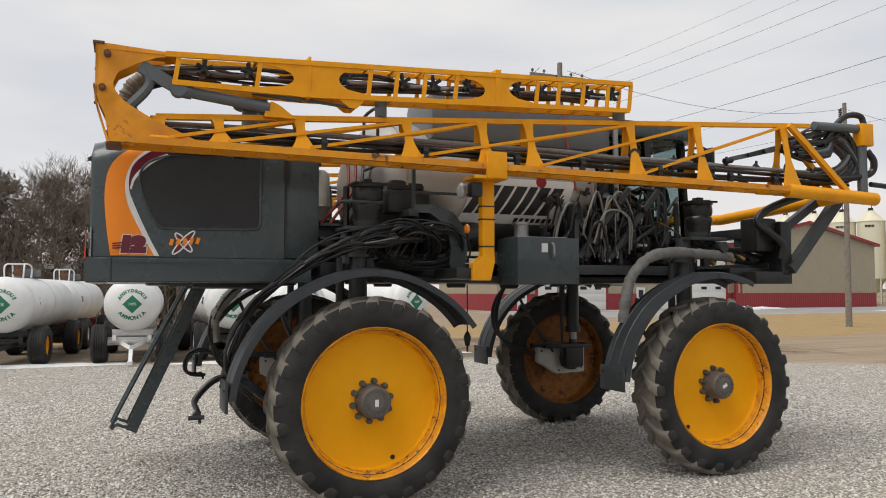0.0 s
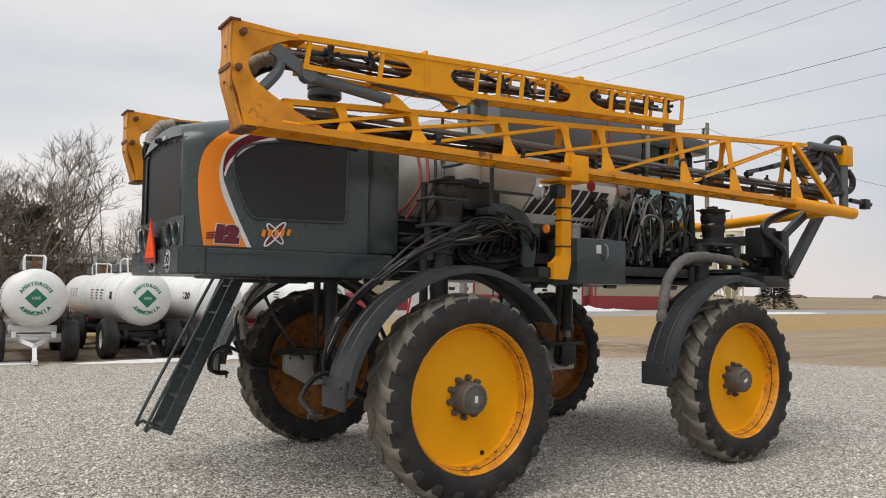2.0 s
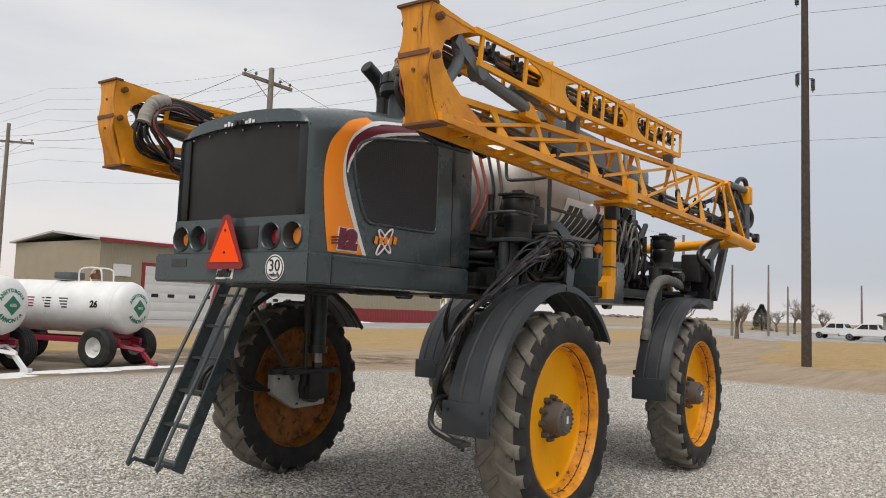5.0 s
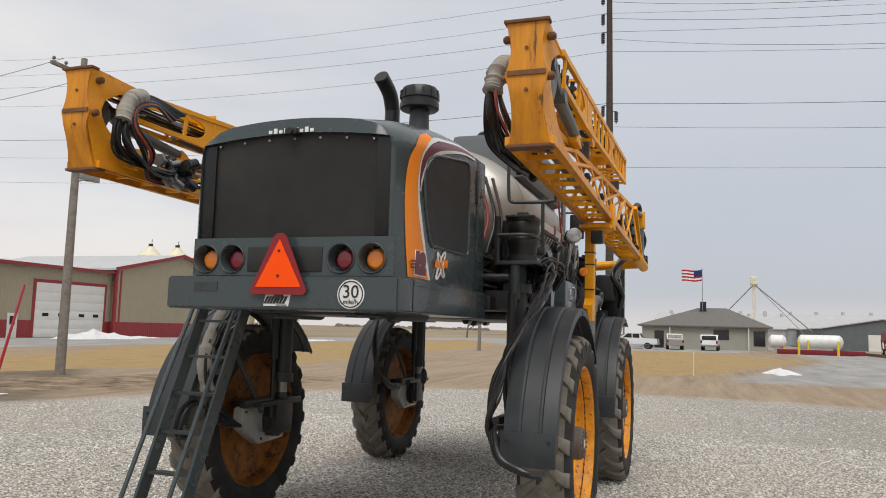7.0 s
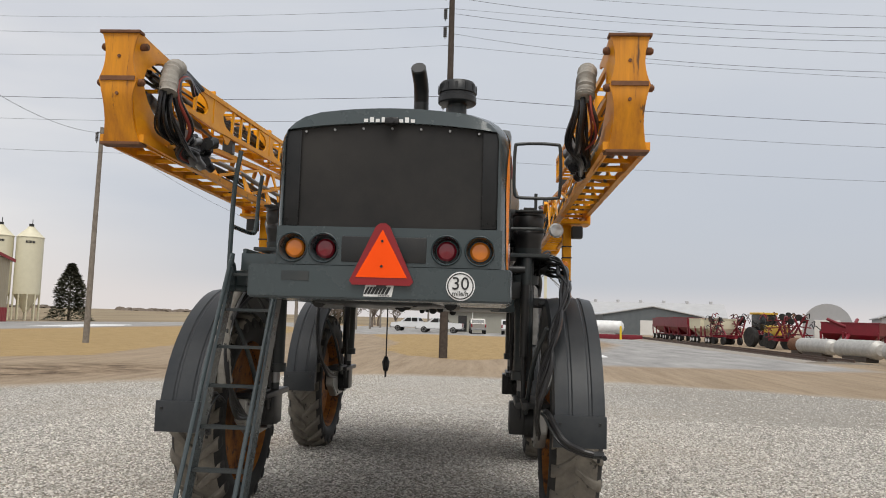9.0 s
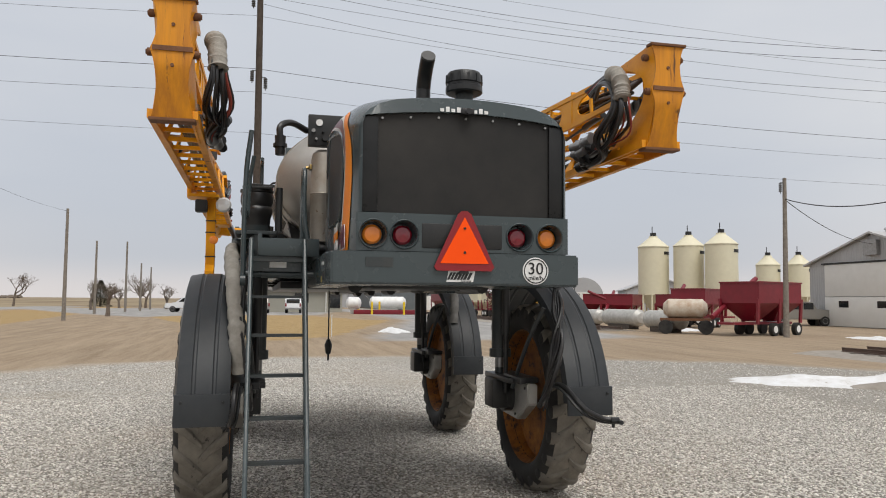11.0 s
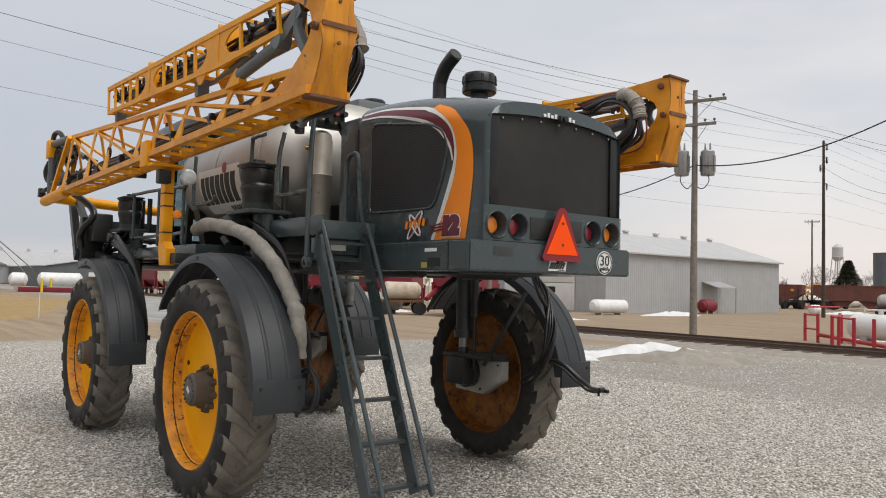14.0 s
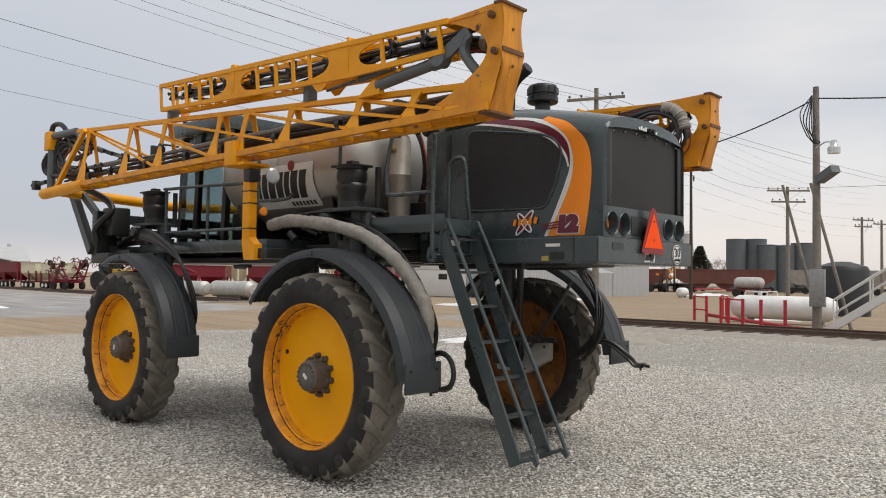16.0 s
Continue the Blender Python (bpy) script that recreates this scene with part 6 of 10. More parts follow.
    # hoses and pipes through the lower truss
    for k in range(5):
        m = B()
        r = (0.024, 0.022, 0.018, 0.016, 0.011)[k]
        n0 = s * (1.66 + 0.025 * k)
        h = (0.15, 0.10, 0.05, 0.06, 0.12)[k]
        u = -1.75 + 0.1 * (k % 4)
        pts = []
        while u < 5.9:
            pts.append((u, n0 + rn.uniform(-0.012, 0.012), low(u) + 0.03 + h * (1 + 0.07 * (u + 1.7)) + rn.uniform(-0.018, 0.018)))
            u += rn.uniform(0.55, 0.9)
        tube(m, pts, r, 8, 5)
        part("boom_hose", m, (HOSE_GREY, HOSE, HOSE, HOSE, HOSE_BROWN)[k], bo)
    for u in (-0.4, 0.5, 1.4, 2.1, 3.0, 3.9, 4.5):
        m = B()
        cyl(m, (u, s * 1.84, low(u) + 0.09), (u + 0.05, s * 1.84, low(u) + 0.09), 0.032, seg=10)
        box(m, u, u + 0.05, s * 1.84 - 0.02, s * 1.84 + 0.02, low(u) + 0.03, low(u) + 0.13, 0.005)
        part("pipe_clamp", m, BLACK, bo)
    # bundle of hoses looping at the rear fold, wrapped in cloth
    for k in range(15):
        m = B()
        d, e = rn.uniform(-0.10, 0.10), rn.uniform(-0.07, 0.07)
        tube(m, [(-1.2 + d, s * 1.52, 3.56 + d * 0.6), (-1.55, s * (1.49 + d * 0.4), 3.60 + d * 0.5), (-1.82 - d * 0.4, s * (1.46 + d * 0.4), 3.50 + d * 0.4), (-1.88 - d * 0.5 + e, s * (1.45 + d * 0.5), 3.30 + e), (-1.74 - d, s * (1.46 + d), 3.12 + e), (-1.45 + d, s * (1.49 + e), 3.02 + d * 0.5), (-1.15, s * 1.52, 3.06 + d)], rn.choice((0.008, 0.010, 0.013, 0.019)), 7, 5)
        part("loop_hose", m, HOSE_RED if k in (3, 9) else HOSE_BROWN if k == 6 else HOSE, bo)
    m = B()
    tube(m, [(-1.66, s * 1.50, 3.60), (-1.78, s * 1.48, 3.56), (-1.87, s * 1.465, 3.46), (-1.91, s * 1.455, 3.34)], 0.062, 14, 10, 0.3)
    part("hose_wrap", m, SLEEVE, bo, "grey cloth wrap round the hoses")
    for k in range(14):
        m = B()
        u, z, y = -1.30 + rn.uniform(-0.12, 0.30), 3.04 + rn.uniform(-0.06, 0.12), s * (1.50 + rn.uniform(-0.06, 0.05))
        cyl(m, (u, y, z), (u + 0.09, y - s * 0.02, z + rn.uniform(-0.05, 0.05)), rn.uniform(0.025, 0.05), seg=12)
        cyl(m, (u - 0.02, y, z), (u, y, z), rn.uniform(0.04, 0.055), seg=12)
        cyl(m, (u + 0.03, y, z - 0.05), (u + 0.03, y, z + 0.06), 0.02, seg=10)
        part("valve", m, rn.choice((BLACK, BLACK, HOSE, DECK, STEEL)), bo)
    # stack of folded grey arms and black fittings in the front of the truss
    for k in range(4):
        m = B()
        bar(m, (4.15 + 0.22 * k, s * (1.60 + 0.03 * k), 3.27 + 0.05 * k), (5.15 + 0.08 * k, s * (1.60 + 0.03 * k), 3.50 + 0.055 * k), 0.022, 0.05)
        part("folded_arm", m, (ROD, DECK, ROD, DECK)[k], bo)
    for k in range(16):
        m = B()
        u = 3.2 + 0.16 * k + rn.uniform(-0.05, 0.05)
        z, y = low(u) + rn.uniform(0.08, 0.30), s * rn.uniform(1.62, 1.78)
        cyl(m, (u, y, z), (u + rn.uniform(0.05, 0.1), y, z + rn.uniform(-0.04, 0.04)), rn.uniform(0.018, 0.038), seg=10)
        cyl(m, (u + 0.03, y, z - 0.05), (u + 0.03, y, z + 0.05), 0.014, seg=8)
        part("valve", m, rn.choice((BLACK, HOSE, DECK)), bo)
    # front end: hinge tube, hose tangle, tip pipe
    m = B()
    cyl(m, (5.92, s * 1.78, low(6) - 0.02), (5.92, s * 1.78, 3.72), 0.055, seg=16)
    cyl(m, (5.25, s * 1.72, 3.70), (5.95, s * 1.78, 3.70), 0.05, seg=14)
    part("hinge_tube", m, ROD, bo)
    m = B()
    box(m, 5.86, 6.04, s * 1.78 - 0.07, s * 1.78 + 0.07, 3.50, 3.76, 0.015)
    part("hinge_block", m, YELLOW, bo)
    m = B()
    cyl(m, (6.0, s * 1.82, low(6) + 0.13), (6.5, s * 1.82, low(6) + 0.11), 0.03, seg=10)
    box(m, 6.30, 6.42, s * 1.82 - 0.045, s * 1.82 + 0.045, low(6) + 0.04, low(6) + 0.17, 0.01)
    part("tip_pipe", m, BLACK, bo)
    for k in range(24):
        m = B()
        d, e = rn.uniform(-0.12, 0.12), rn.uniform(-0.10, 0.10)
        tube(m, [(4.9 + d, s * 1.70, 3.45 + e), (5.35 + d, s * (1.66 + d * 0.5), 3.50 + e + rn.uniform(-0.1, 0.15)), (5.65 + e, s * (1.68 + e * 0.5), 3.60 + d), (5.80 + d * 0.5, s * (1.72 + d * 0.3), 3.40 + e), (5.65 + d, s * 1.70, 3.20 + e), (5.3, s * (1.62 + e * 0.5), 3.12 + d)], rn.choice((0.010, 0.013, 0.016, 0.03)), 6, 5)
        part("tangle_hose", m, rn.choice((HOSE, HOSE, HOSE, HOSE_BROWN, ROD, HOSE_RED)), bo)
    m = B()
    tube(m, [(5.4, s * 1.70, 3.5), (5.7, s * 1.72, 3.82), (5.93, s * 1.76, 3.86), (5.98, s * 1.78, 3.72)], 0.035, 10)
    part("arch_hose", m, HOSE, bo)
    m = B()
    tube(m, [(4.9, s * 1.72, 3.13), (5.6, s * 1.74, 3.12), (6.0, s * 1.80, 3.18), (6.05, s * 1.83, 3.32), (5.98, s * 1.8, 3.45)], 0.04, 10)
    part("feed_hose", m, HOSE, bo)
    # support post with clamp box, lamp and reflector
    m = B()
    box(m, 1.10, 1.30, s * 1.87 - 0.02, s * 1.87 + 0.02, 2.86, 3.10, 0.006)
    box(m, 0.98, 1.32, s * 1.72 - 0.15, s * 1.72 + 0.15, 2.855, 2.885, 0.005)
    box(m, 1.14, 1.265, s * 1.65 - 0.045, s * 1.65 + 0.045, 2.15, 2.86, 0.01)
    plate(m, [(1.265, 2.17), (1.265, 2.11), (1.225, 1.945), (1.045, 1.945), (1.045, 2.10), (1.09, 2.12), (1.14, 2.17)], s * 1.65 - 0.043, s * 1.65 + 0.043)
    po = part("boom_post", m, YELLOW, sprayer, "yellow boom support post")
    for z in (2.25, 2.5, 2.62):
        m = B()
        box(m, 1.134, 1.271, s * 1.65 - 0.05, s * 1.65 + 0.05, z, z + 0.012)
        part("strap", m, BLACK, po)
    m = B()
    box(m, 0.9, 1.2, s * 1.1, s * 1.65, 1.96, 2.06, 0.01) if s > 0 else box(m, 0.9, 1.2, -1.65, -1.1, 1.96, 2.06, 0.01)
    part("post_foot", m, DECK, po)
    m = B()
    lathe(m, [(0.98, 0.0), (0.985, 0.06), (1.0, 0.078), (1.03, 0.07), (1.045, 0.03)], (0, s * 1.52, 2.78), axis=0, seg=20)
    part("work_lamp", m, LAMP_GLASS, po)
    m = B()
    box(m, 0.99, 1.10, s * 1.74 - 0.06, s * 1.74 + 0.06, 2.70, 2.83, 0.02)
    part("lamp_housing", m, BLACK, po)
    m = B()
    lathe(m, [(1.05, 0.0), (1.035, 0.04), (1.02, 0.044), (1.01, 0.036), (1.005, 0.0)], (0, s * 1.61, 2.42), axis=0, seg=20)
    part("side_marker", m, AMBER, po, "amber side marker lamp")


boom(-1)
boom(1)
# front cross-frame and lift arms
bm = B()
box(bm, 4.85, 4.99, -1.4, 1.4, 2.46, 2.58, 0.015)
box(bm, 4.85, 4.99, -1.4, 1.4, 2.04, 2.16, 0.015)
for y in (-0.9, -0.3, 0.3, 0.9):
    box(bm, 4.87, 4.97, y - 0.04, y + 0.04, 2.16, 2.46, 0.008)
cf = part("boom_centre_frame", bm, GREY_DUSTY, sprayer, "dark grey front boom cross-frame")
for s in (-1, 1):
    bm = B()
    cyl(bm, (5.56, s * 1.80, 2.90), (5.46, s * 0.0, 2.79), 0.07, seg=16)
    part("cross_tube", bm, YELLOW, cf, "yellow tube across the folded boom ends")
    bm = B()
    bar(bm, (5.88, s * 1.5, 2.94), (4.99, s * 1.58, 2.08), 0.09, 0.12)
    bar(bm, (5.62, s * 1.5, 2.94), (4.95, s * 1.5, 2.52), 0.07, 0.09)
    part("lift_arm", bm, GREY_DUSTY, cf)
    bm = B()
    box(bm, 4.50, 5.03, s * 1.44 - 0.14, s * 1.44 + 0.14, 1.92, 2.06, 0.02)
    box(bm, 4.87, 5.03, s * 1.44 - 0.14, s * 1.44 + 0.14, 2.0, 2.62, 0.02)
    box(bm, 4.59, 4.89, s * 1.38 - 0.13, s * 1.38 + 0.13, 2.28, 2.66, 0.04)
    box(bm, 4.3, 5.0, min(s * 0.5, s * 1.4), max(s * 0.5, s * 1.4), 2.0, 2.1, 0.01)
    part("mast", bm, DECK, cf, "black front mast bracket")
    bm = B()
    cyl(bm, (4.93, s * 1.47, 2.58), (5.05, s * 1.47, 2.58), 0.05, seg=14)
    part("lamp", bm, LAMP_GLASS, cf)
    bm = B()
    tube(bm, [(5.3, s * 1.6, 2.95), (4.95, s * 1.55, 2.84), (4.70, s * 1.5, 2.72), (4.62, s * 1.5, 2.60), (4.72, s * 1.58, 2.48), (4.86, s * 1.60, 2.36), (4.86, s * 1.58, 2.2)], 0.045, 12, 7)
    part("supply_hose", bm, HOSE, cf)
    for k in range(10):
        bm = B()
        tube(bm, [(3.6 + 0.05 * k, s * (1.05 + 0.02 * k), 2.25 + 0.02 * k), (4.2, s * (1.15 + 0.015 * k), 2.28 + rnd.uniform(-0.08, 0.1)), (4.8, s * (1.2 + 0.01 * k), 2.22 + rnd.uniform(-0.08, 0.1)), (5.2, s * 1.2, 2.2 + rnd.uniform(-0.1, 0.15))], rnd.choice((0.012, 0.018, 0.03)), 7)
        part("front_hose", bm, rnd.choice((HOSE, HOSE, DECK, HOSE_BROWN)), cf)
    for k in range(8):
        bm = B()
        u = 4.1 + 0.14 * k
        cyl(bm, (u, s * 1.22, 2.12 + rnd.uniform(0, 0.2)), (u + 0.12, s * 1.25, 2.14 + rnd.uniform(0, 0.2)), rnd.uniform(0.03, 0.05), seg=12)
        part("valve", bm, rnd.choice((DECK, HOSE, BLACK, BRASS, ALU)), cf)
# knots of hoses and valves in the bay before the front wheel
for k in range(26):
    bm = B()
    u, z = rnd.uniform(2.15, 3.35), rnd.uniform(2.15, 2.95)
    y = -rnd.uniform(0.95, 1.18)
    cyl(bm, (u, y, z), (u + rnd.uniform(-0.08, 0.08), y - 0.05, z + rnd.uniform(0.04, 0.12)), rnd.uniform(0.018, 0.05), seg=12)
    cyl(bm, (u - 0.05, y, z + 0.03), (u + 0.05, y, z + 0.03), rnd.uniform(0.012, 0.03), seg=10)
    part("fitting", bm, rnd.choice((HOSE, HOSE, HOSE, DECK, BLACK, GREY_DUSTY, STEEL)), cf)
for k in range(18):
    bm = B()
    u, z, w = rnd.uniform(2.1, 3.0), rnd.uniform(2.15, 2.5), rnd.uniform(0.15, 0.5)
    y = -rnd.uniform(1.0, 1.22)
    tube(bm, [(u, y, z), (u + w * 0.2, y - 0.05, z + rnd.uniform(0.2, 0.5)), (u + w * 0.6, y - 0.04, z + rnd.uniform(0.25, 0.55)), (u + w, y, z + rnd.uniform(0.0, 0.3)), (u + w * 1.1, y + 0.06, z - 0.1)], rnd.choice((0.008, 0.011, 0.015)), 7, 5)
    part("front_hose", bm, rnd.choice((HOSE, HOSE, HOSE, HOSE, HOSE, HOSE, HOSE_GREY)), cf)
# cloth-wrapped hose to the front wheel, right; and the long one over the left rear mudguard
bm = B()
tube(bm, [(4.40, -1.30, 2.22), (4.1, -1.36, 2.24), (3.82, -1.40, 2.25), (3.45, -1.42, 2.25), (3.18, -1.42, 2.18), (2.97, -1.42, 1.98), (2.90, -1.42, 1.75), (2.88, -1.40, 1.52)], 0.056, 14, 9, 0.22)
part("wrapped_hose", bm, SLEEVE_DARK, sprayer, "grey cloth-wrapped hose bundle")
bm = B()
tube(bm, [(1.30, 1.32, 2.31), (0.95, 1.35, 2.34), (0.55, 1.38, 2.31), (0.18, 1.40, 2.26), (-0.21, 1.39, 2.16), (-0.58, 1.36, 1.95), (-0.82, 1.33, 1.70), (-0.92, 1.31, 1.50), (-0.90, 1.28, 1.25)], 0.062, 14, 9, 0.2)
part("wrapped_hose", bm, SLEEVE, sprayer, "pale cloth-wrapped hose bundle")
# left side: canisters, platform, rails, ladder
bm = B()
lathe(bm, [(2.36, 0.110), (2.80, 0.112), (2.812, 0.118), (2.825, 0.112), (3.14, 0.110), (3.20, 0.096), (3.23, 0.06), (3.23, 0.0)], (0.16, 0.59, 0), axis=2, seg=32)
ca = part("canister", bm, STAIN_DULL, sprayer, "stained stainless steel canister")
bm = B()
box(bm, 0.11, 0.21, 0.694, 0.72, 3.04, 3.09, 0.01)
cyl(bm, (0.16, 0.69, 3.06), (0.16, 0.75, 3.06), 0.015, seg=8)
part("clasp", bm, BRASS, ca)
bm = B()
cyl(bm, (0.02, 0.28, 2.2), (0.02, 0.28, 3.2), 0.05, seg=16)
part("pipe", bm, STEEL, sprayer)
for k in range(3):
    bm = B()
    tube(bm, [(0.12, 0.40 - 0.02 * k, 2.4), (0.05 - 0.03 * k, 0.36, 2.8), (0.06, 0.38, 3.1 + 0.05 * k), (0.1, 0.45, 3.3)], 0.013, 7)
    part("hose", bm, (HOSE, HOSE, HOSE_RED)[k], sprayer)
bm = B()
box(bm, 0.05, 0.13, 0.40, 0.74, 3.25, 3.55, 0.01)
pn = part("gauge_panel", bm, DECK, sprayer, "dark grey control panel with gauge")
bm = B()
lathe(bm, [(0.05, 0.03), (0.035, 0.032), (0.034, 0.0)], (0, 0.64, 3.47), axis=0, seg=18)
part("gauge", bm, WHITE, pn)
for k in range(8):
    bm = B()
    y, z = 0.44 + 0.08 * (k % 4) + rnd.uniform(-0.015, 0.015), 3.30 + 0.10 * (k // 4) + rnd.uniform(-0.02, 0.02)
    cyl(bm, (0.05, y, z), (rnd.uniform(-0.04, 0.01), y, z), rnd.choice((0.012, 0.018, 0.026)), seg=10)
    part("knob", bm, (BLACK, BRASS, BLACK, STEEL, BLACK, HOSE_RED, BLACK, STEEL)[k], pn)
bm = B()
box(bm, -0.96, 0.45, 0.70, 1.14, 2.20, 2.225, 0.005)
box(bm, -0.96, 0.45, 1.14, 1.17, 2.19, 2.34, 0.005)
box(bm, -0.99, -0.96, 0.70, 1.17, 2.16, 2.30, 0.005)
pf = part("platform", bm, GREY, sprayer, "dark grey steel step platform")
bm = B()
box(bm, -0.25, 0.5, 0.60, 1.10, 2.06, 2.2, 0.01)
part("platform_box", bm, GREY_DUSTY, pf)
for pts, r in (([(-0.95, 1.28, 1.97), (-0.95, 1.28, 2.45), (-0.95, 1.27, 2.85), (-0.93, 1.24, 3.15)], 0.02), ([(-0.95, 1.27, 2.52), (-0.45, 1.27, 2.52), (-0.37, 1.26, 2.58), (-0.36, 1.25, 2.85), (-0.38, 1.22, 3.05)], 0.018), ([(0.42, 1.15, 2.30), (0.42, 1.15, 3.05), (0.36, 1.15, 3.12), (0.15, 1.15, 3.12)], 0.018), ([(-0.72, 0.82, 2.24), (-0.72, 0.82, 2.74), (-0.75, 0.82, 2.84), (-0.82, 0.82, 2.87), (-0.90, 0.82, 2.82), (-0.94, 0.82, 2.50), (-0.94, 0.78, 2.24)], 0.02)):
    bm = B()
    tube(bm, pts, r, 10, 5)
    part("grab_rail", bm, GREY, pf)
bm = B()
tube(bm, [(0.1, 0.75, 3.4), (-0.1, 0.9, 3.42), (-0.2, 1.0, 3.36), (-0.21, 1.0, 3.24)], 0.03, 10)
cyl(bm, (-0.21, 1.0, 3.27), (-0.21, 1.0, 3.10), 0.05, 0.042, seg=14)
cyl(bm, (-0.21, 1.0, 3.20), (-0.21, 1.0, 3.17), 0.062, seg=14)
part("fill_coupling", bm, HOSE, sprayer, "black hose end with cam coupling")
bm = B()
lathe(bm, [(1.26, 0.045), (1.30, 0.045), (1.30, 0.022), (1.26, 0.022)], (-0.95, 0, 1.97), axis=1, seg=18, close=True)
part("rail_eye", bm, GREY, pf)
# right-side small platform rails by the hood (seen from behind)
for pts in ([(-0.05, -1.02, 2.66), (-0.05, -1.30, 2.66), (0.3, -1.32, 2.66)], [(0.2, -1.10, 2.99), (0.2, -1.42, 2.99), (0.2, -1.48, 3.05), (0.2, -1.48, 3.45), (0.2, -1.42, 3.51), (0.2, -1.10, 3.51), (0.2, -1.05, 3.45), (0.2, -1.05, 3.05), (0.2, -1.10, 2.99)]):
    bm = B()
    tube(bm, pts, 0.016, 8, 4)
    part("hand_rail", bm, GREY_DUSTY, sprayer)

# ladder: top at the body's left edge, foot lower and further back
LT, LF = [(-1.0, 1.22), (-1.0, 0.82)], [(-1.80, 1.22), (-1.80, 0.82)]
ladder = None
for (a, b) in zip(LT, LF):
    m = B()
    bar(m, (a[0], a[1], 2.16), (b[0], b[1], 0.37), 0.022, 0.12)
    ob = part("ladder_rail" if ladder else "ladder", m, GREY, ladder or sprayer, "" if ladder else "dark grey steel access ladder")
    ladder = ladder or ob
for k in range(7):
    f = 0.02 + k * 0.158
    p = [Vector((a[0], a[1], 2.16)).lerp(Vector((b[0], b[1], 0.37)), min(f, 0.985)) for a, b in zip(LT, LF)]
    m = B()
    bar(m, p[0], p[1], 0.07, 0.022, (1, 0, 0))
    part("rung", m, GREY_DUSTY, ladder)
for a, b in zip(LT, LF):
    m = B()
    tube(m, [(a[0] + 0.02, a[1], 2.0), (a[0] - 0.0, a[1], 2.17), (a[0] - 0.06, a[1], 2.21), (a[0] - 0.13, a[1], 2.16), (b[0] - 0.14, b[1], 0.55), (b[0] - 0.13, b[1], 0.45), (b[0] - 0.03, b[1], 0.41)], 0.017, 10, 4)
    part("hand_rail", m, GREY, ladder)
m = B()
bar(m, (-0.93, 1.22, 2.10), (-0.93, 0.80, 2.10), 0.05, 0.12, (1, 0, 0))
cyl(m, (-0.9, 1.26, 2.02), (-0.9, 0.70, 2.02), 0.03, seg=12)
part("hinge_bar", m, GREY, ladder)
m = B()
box(m, -0.968, -0.958, 0.95, 1.08, 2.07, 2.13)
part("caution_sticker", m, WHITE, ladder)

# left front walkway with rails beside the cab
bm = B()
box(bm, 1.47, 4.3, 0.72, 1.26, 2.05, 2.18, 0.012)
wk = part("walkway", bm, GREY, sprayer, "dark grey side walkway with rails")
for pts in ([(1.82, 1.28, 2.18), (1.82, 1.28, 2.74), (1.86, 1.28, 2.79), (3.50, 1.28, 2.84), (3.58, 1.28, 2.78), (3.59, 1.28, 2.18)], [(1.82, 1.28, 2.30), (3.59, 1.28, 2.30)], [(2.62, 1.28, 2.18), (2.62, 1.28, 2.81)], [(1.1, 1.22, 2.64), (1.16, 1.22, 2.59), (1.62, 1.22, 2.59), (1.70, 1.22, 2.66), (1.72, 1.2, 3.1)]):
    m = B()
    tube(m, pts, 0.019, 10, 3)
    part("rail", m, GREY, wk)
# chain and shackle hanging under the belly
bm = B()
cyl(bm, (1.9, 0.35, 1.92), (1.9, 0.35, 1.35), 0.008, seg=6)
lathe(bm, [(1.18, 0.0), (1.20, 0.03), (1.30, 0.045), (1.36, 0.02), (1.37, 0.0)], (1.9, 0.35, 0), axis=2, seg=12)
cyl(bm, (1.9, 0.35, 1.12), (1.9, 0.35, 1.2), 0.012, seg=6)
part("hanging_hook", bm, DECK, sprayer, "small hook hanging on a cable")


# ---- the nurse tanks ----
def dome(r, rho):
    return 0.5 * r * math.sqrt(max(0.0, 1 - (rho / r) ** 2))


NT_R, NT_L = 0.69, 4.3


def letters_on_dome(word, size, radius, mid, top):
    """A word bent round the middle of a tank's end."""
    bm = B()
    n = len(word)
    for i, ch in enumerate(word):
        me = text_mesh(ch, size, 0.001, 0, 0.006)
        t = B()
        t.from_mesh(me)
        ang = (i - (n - 1) / 2) * size * 0.80 / radius
        a = ang if top else -ang
        m = pose(0, 0, 0, 0, 0, -math.degrees(a) if top else math.degrees(ang)) @ pose(0, radius if top else -radius, 0)
        for v in t.verts:
            v.co = m @ v.co
            v.co.z = dome(NT_R, math.hypot(v.co.x, v.co.y + mid)) + (0.004 if v.co.z > 0 else 0.0)
        t.to_mesh(me)
        t.free()
        bm.from_mesh(me)
        bpy.data.meshes.remove(me)
    return bm


def mesh_only(name, bm, mat):
    ob = part(name, bm, mat)
    me = ob.data
    bpy.data.objects.remove(ob)
    return me


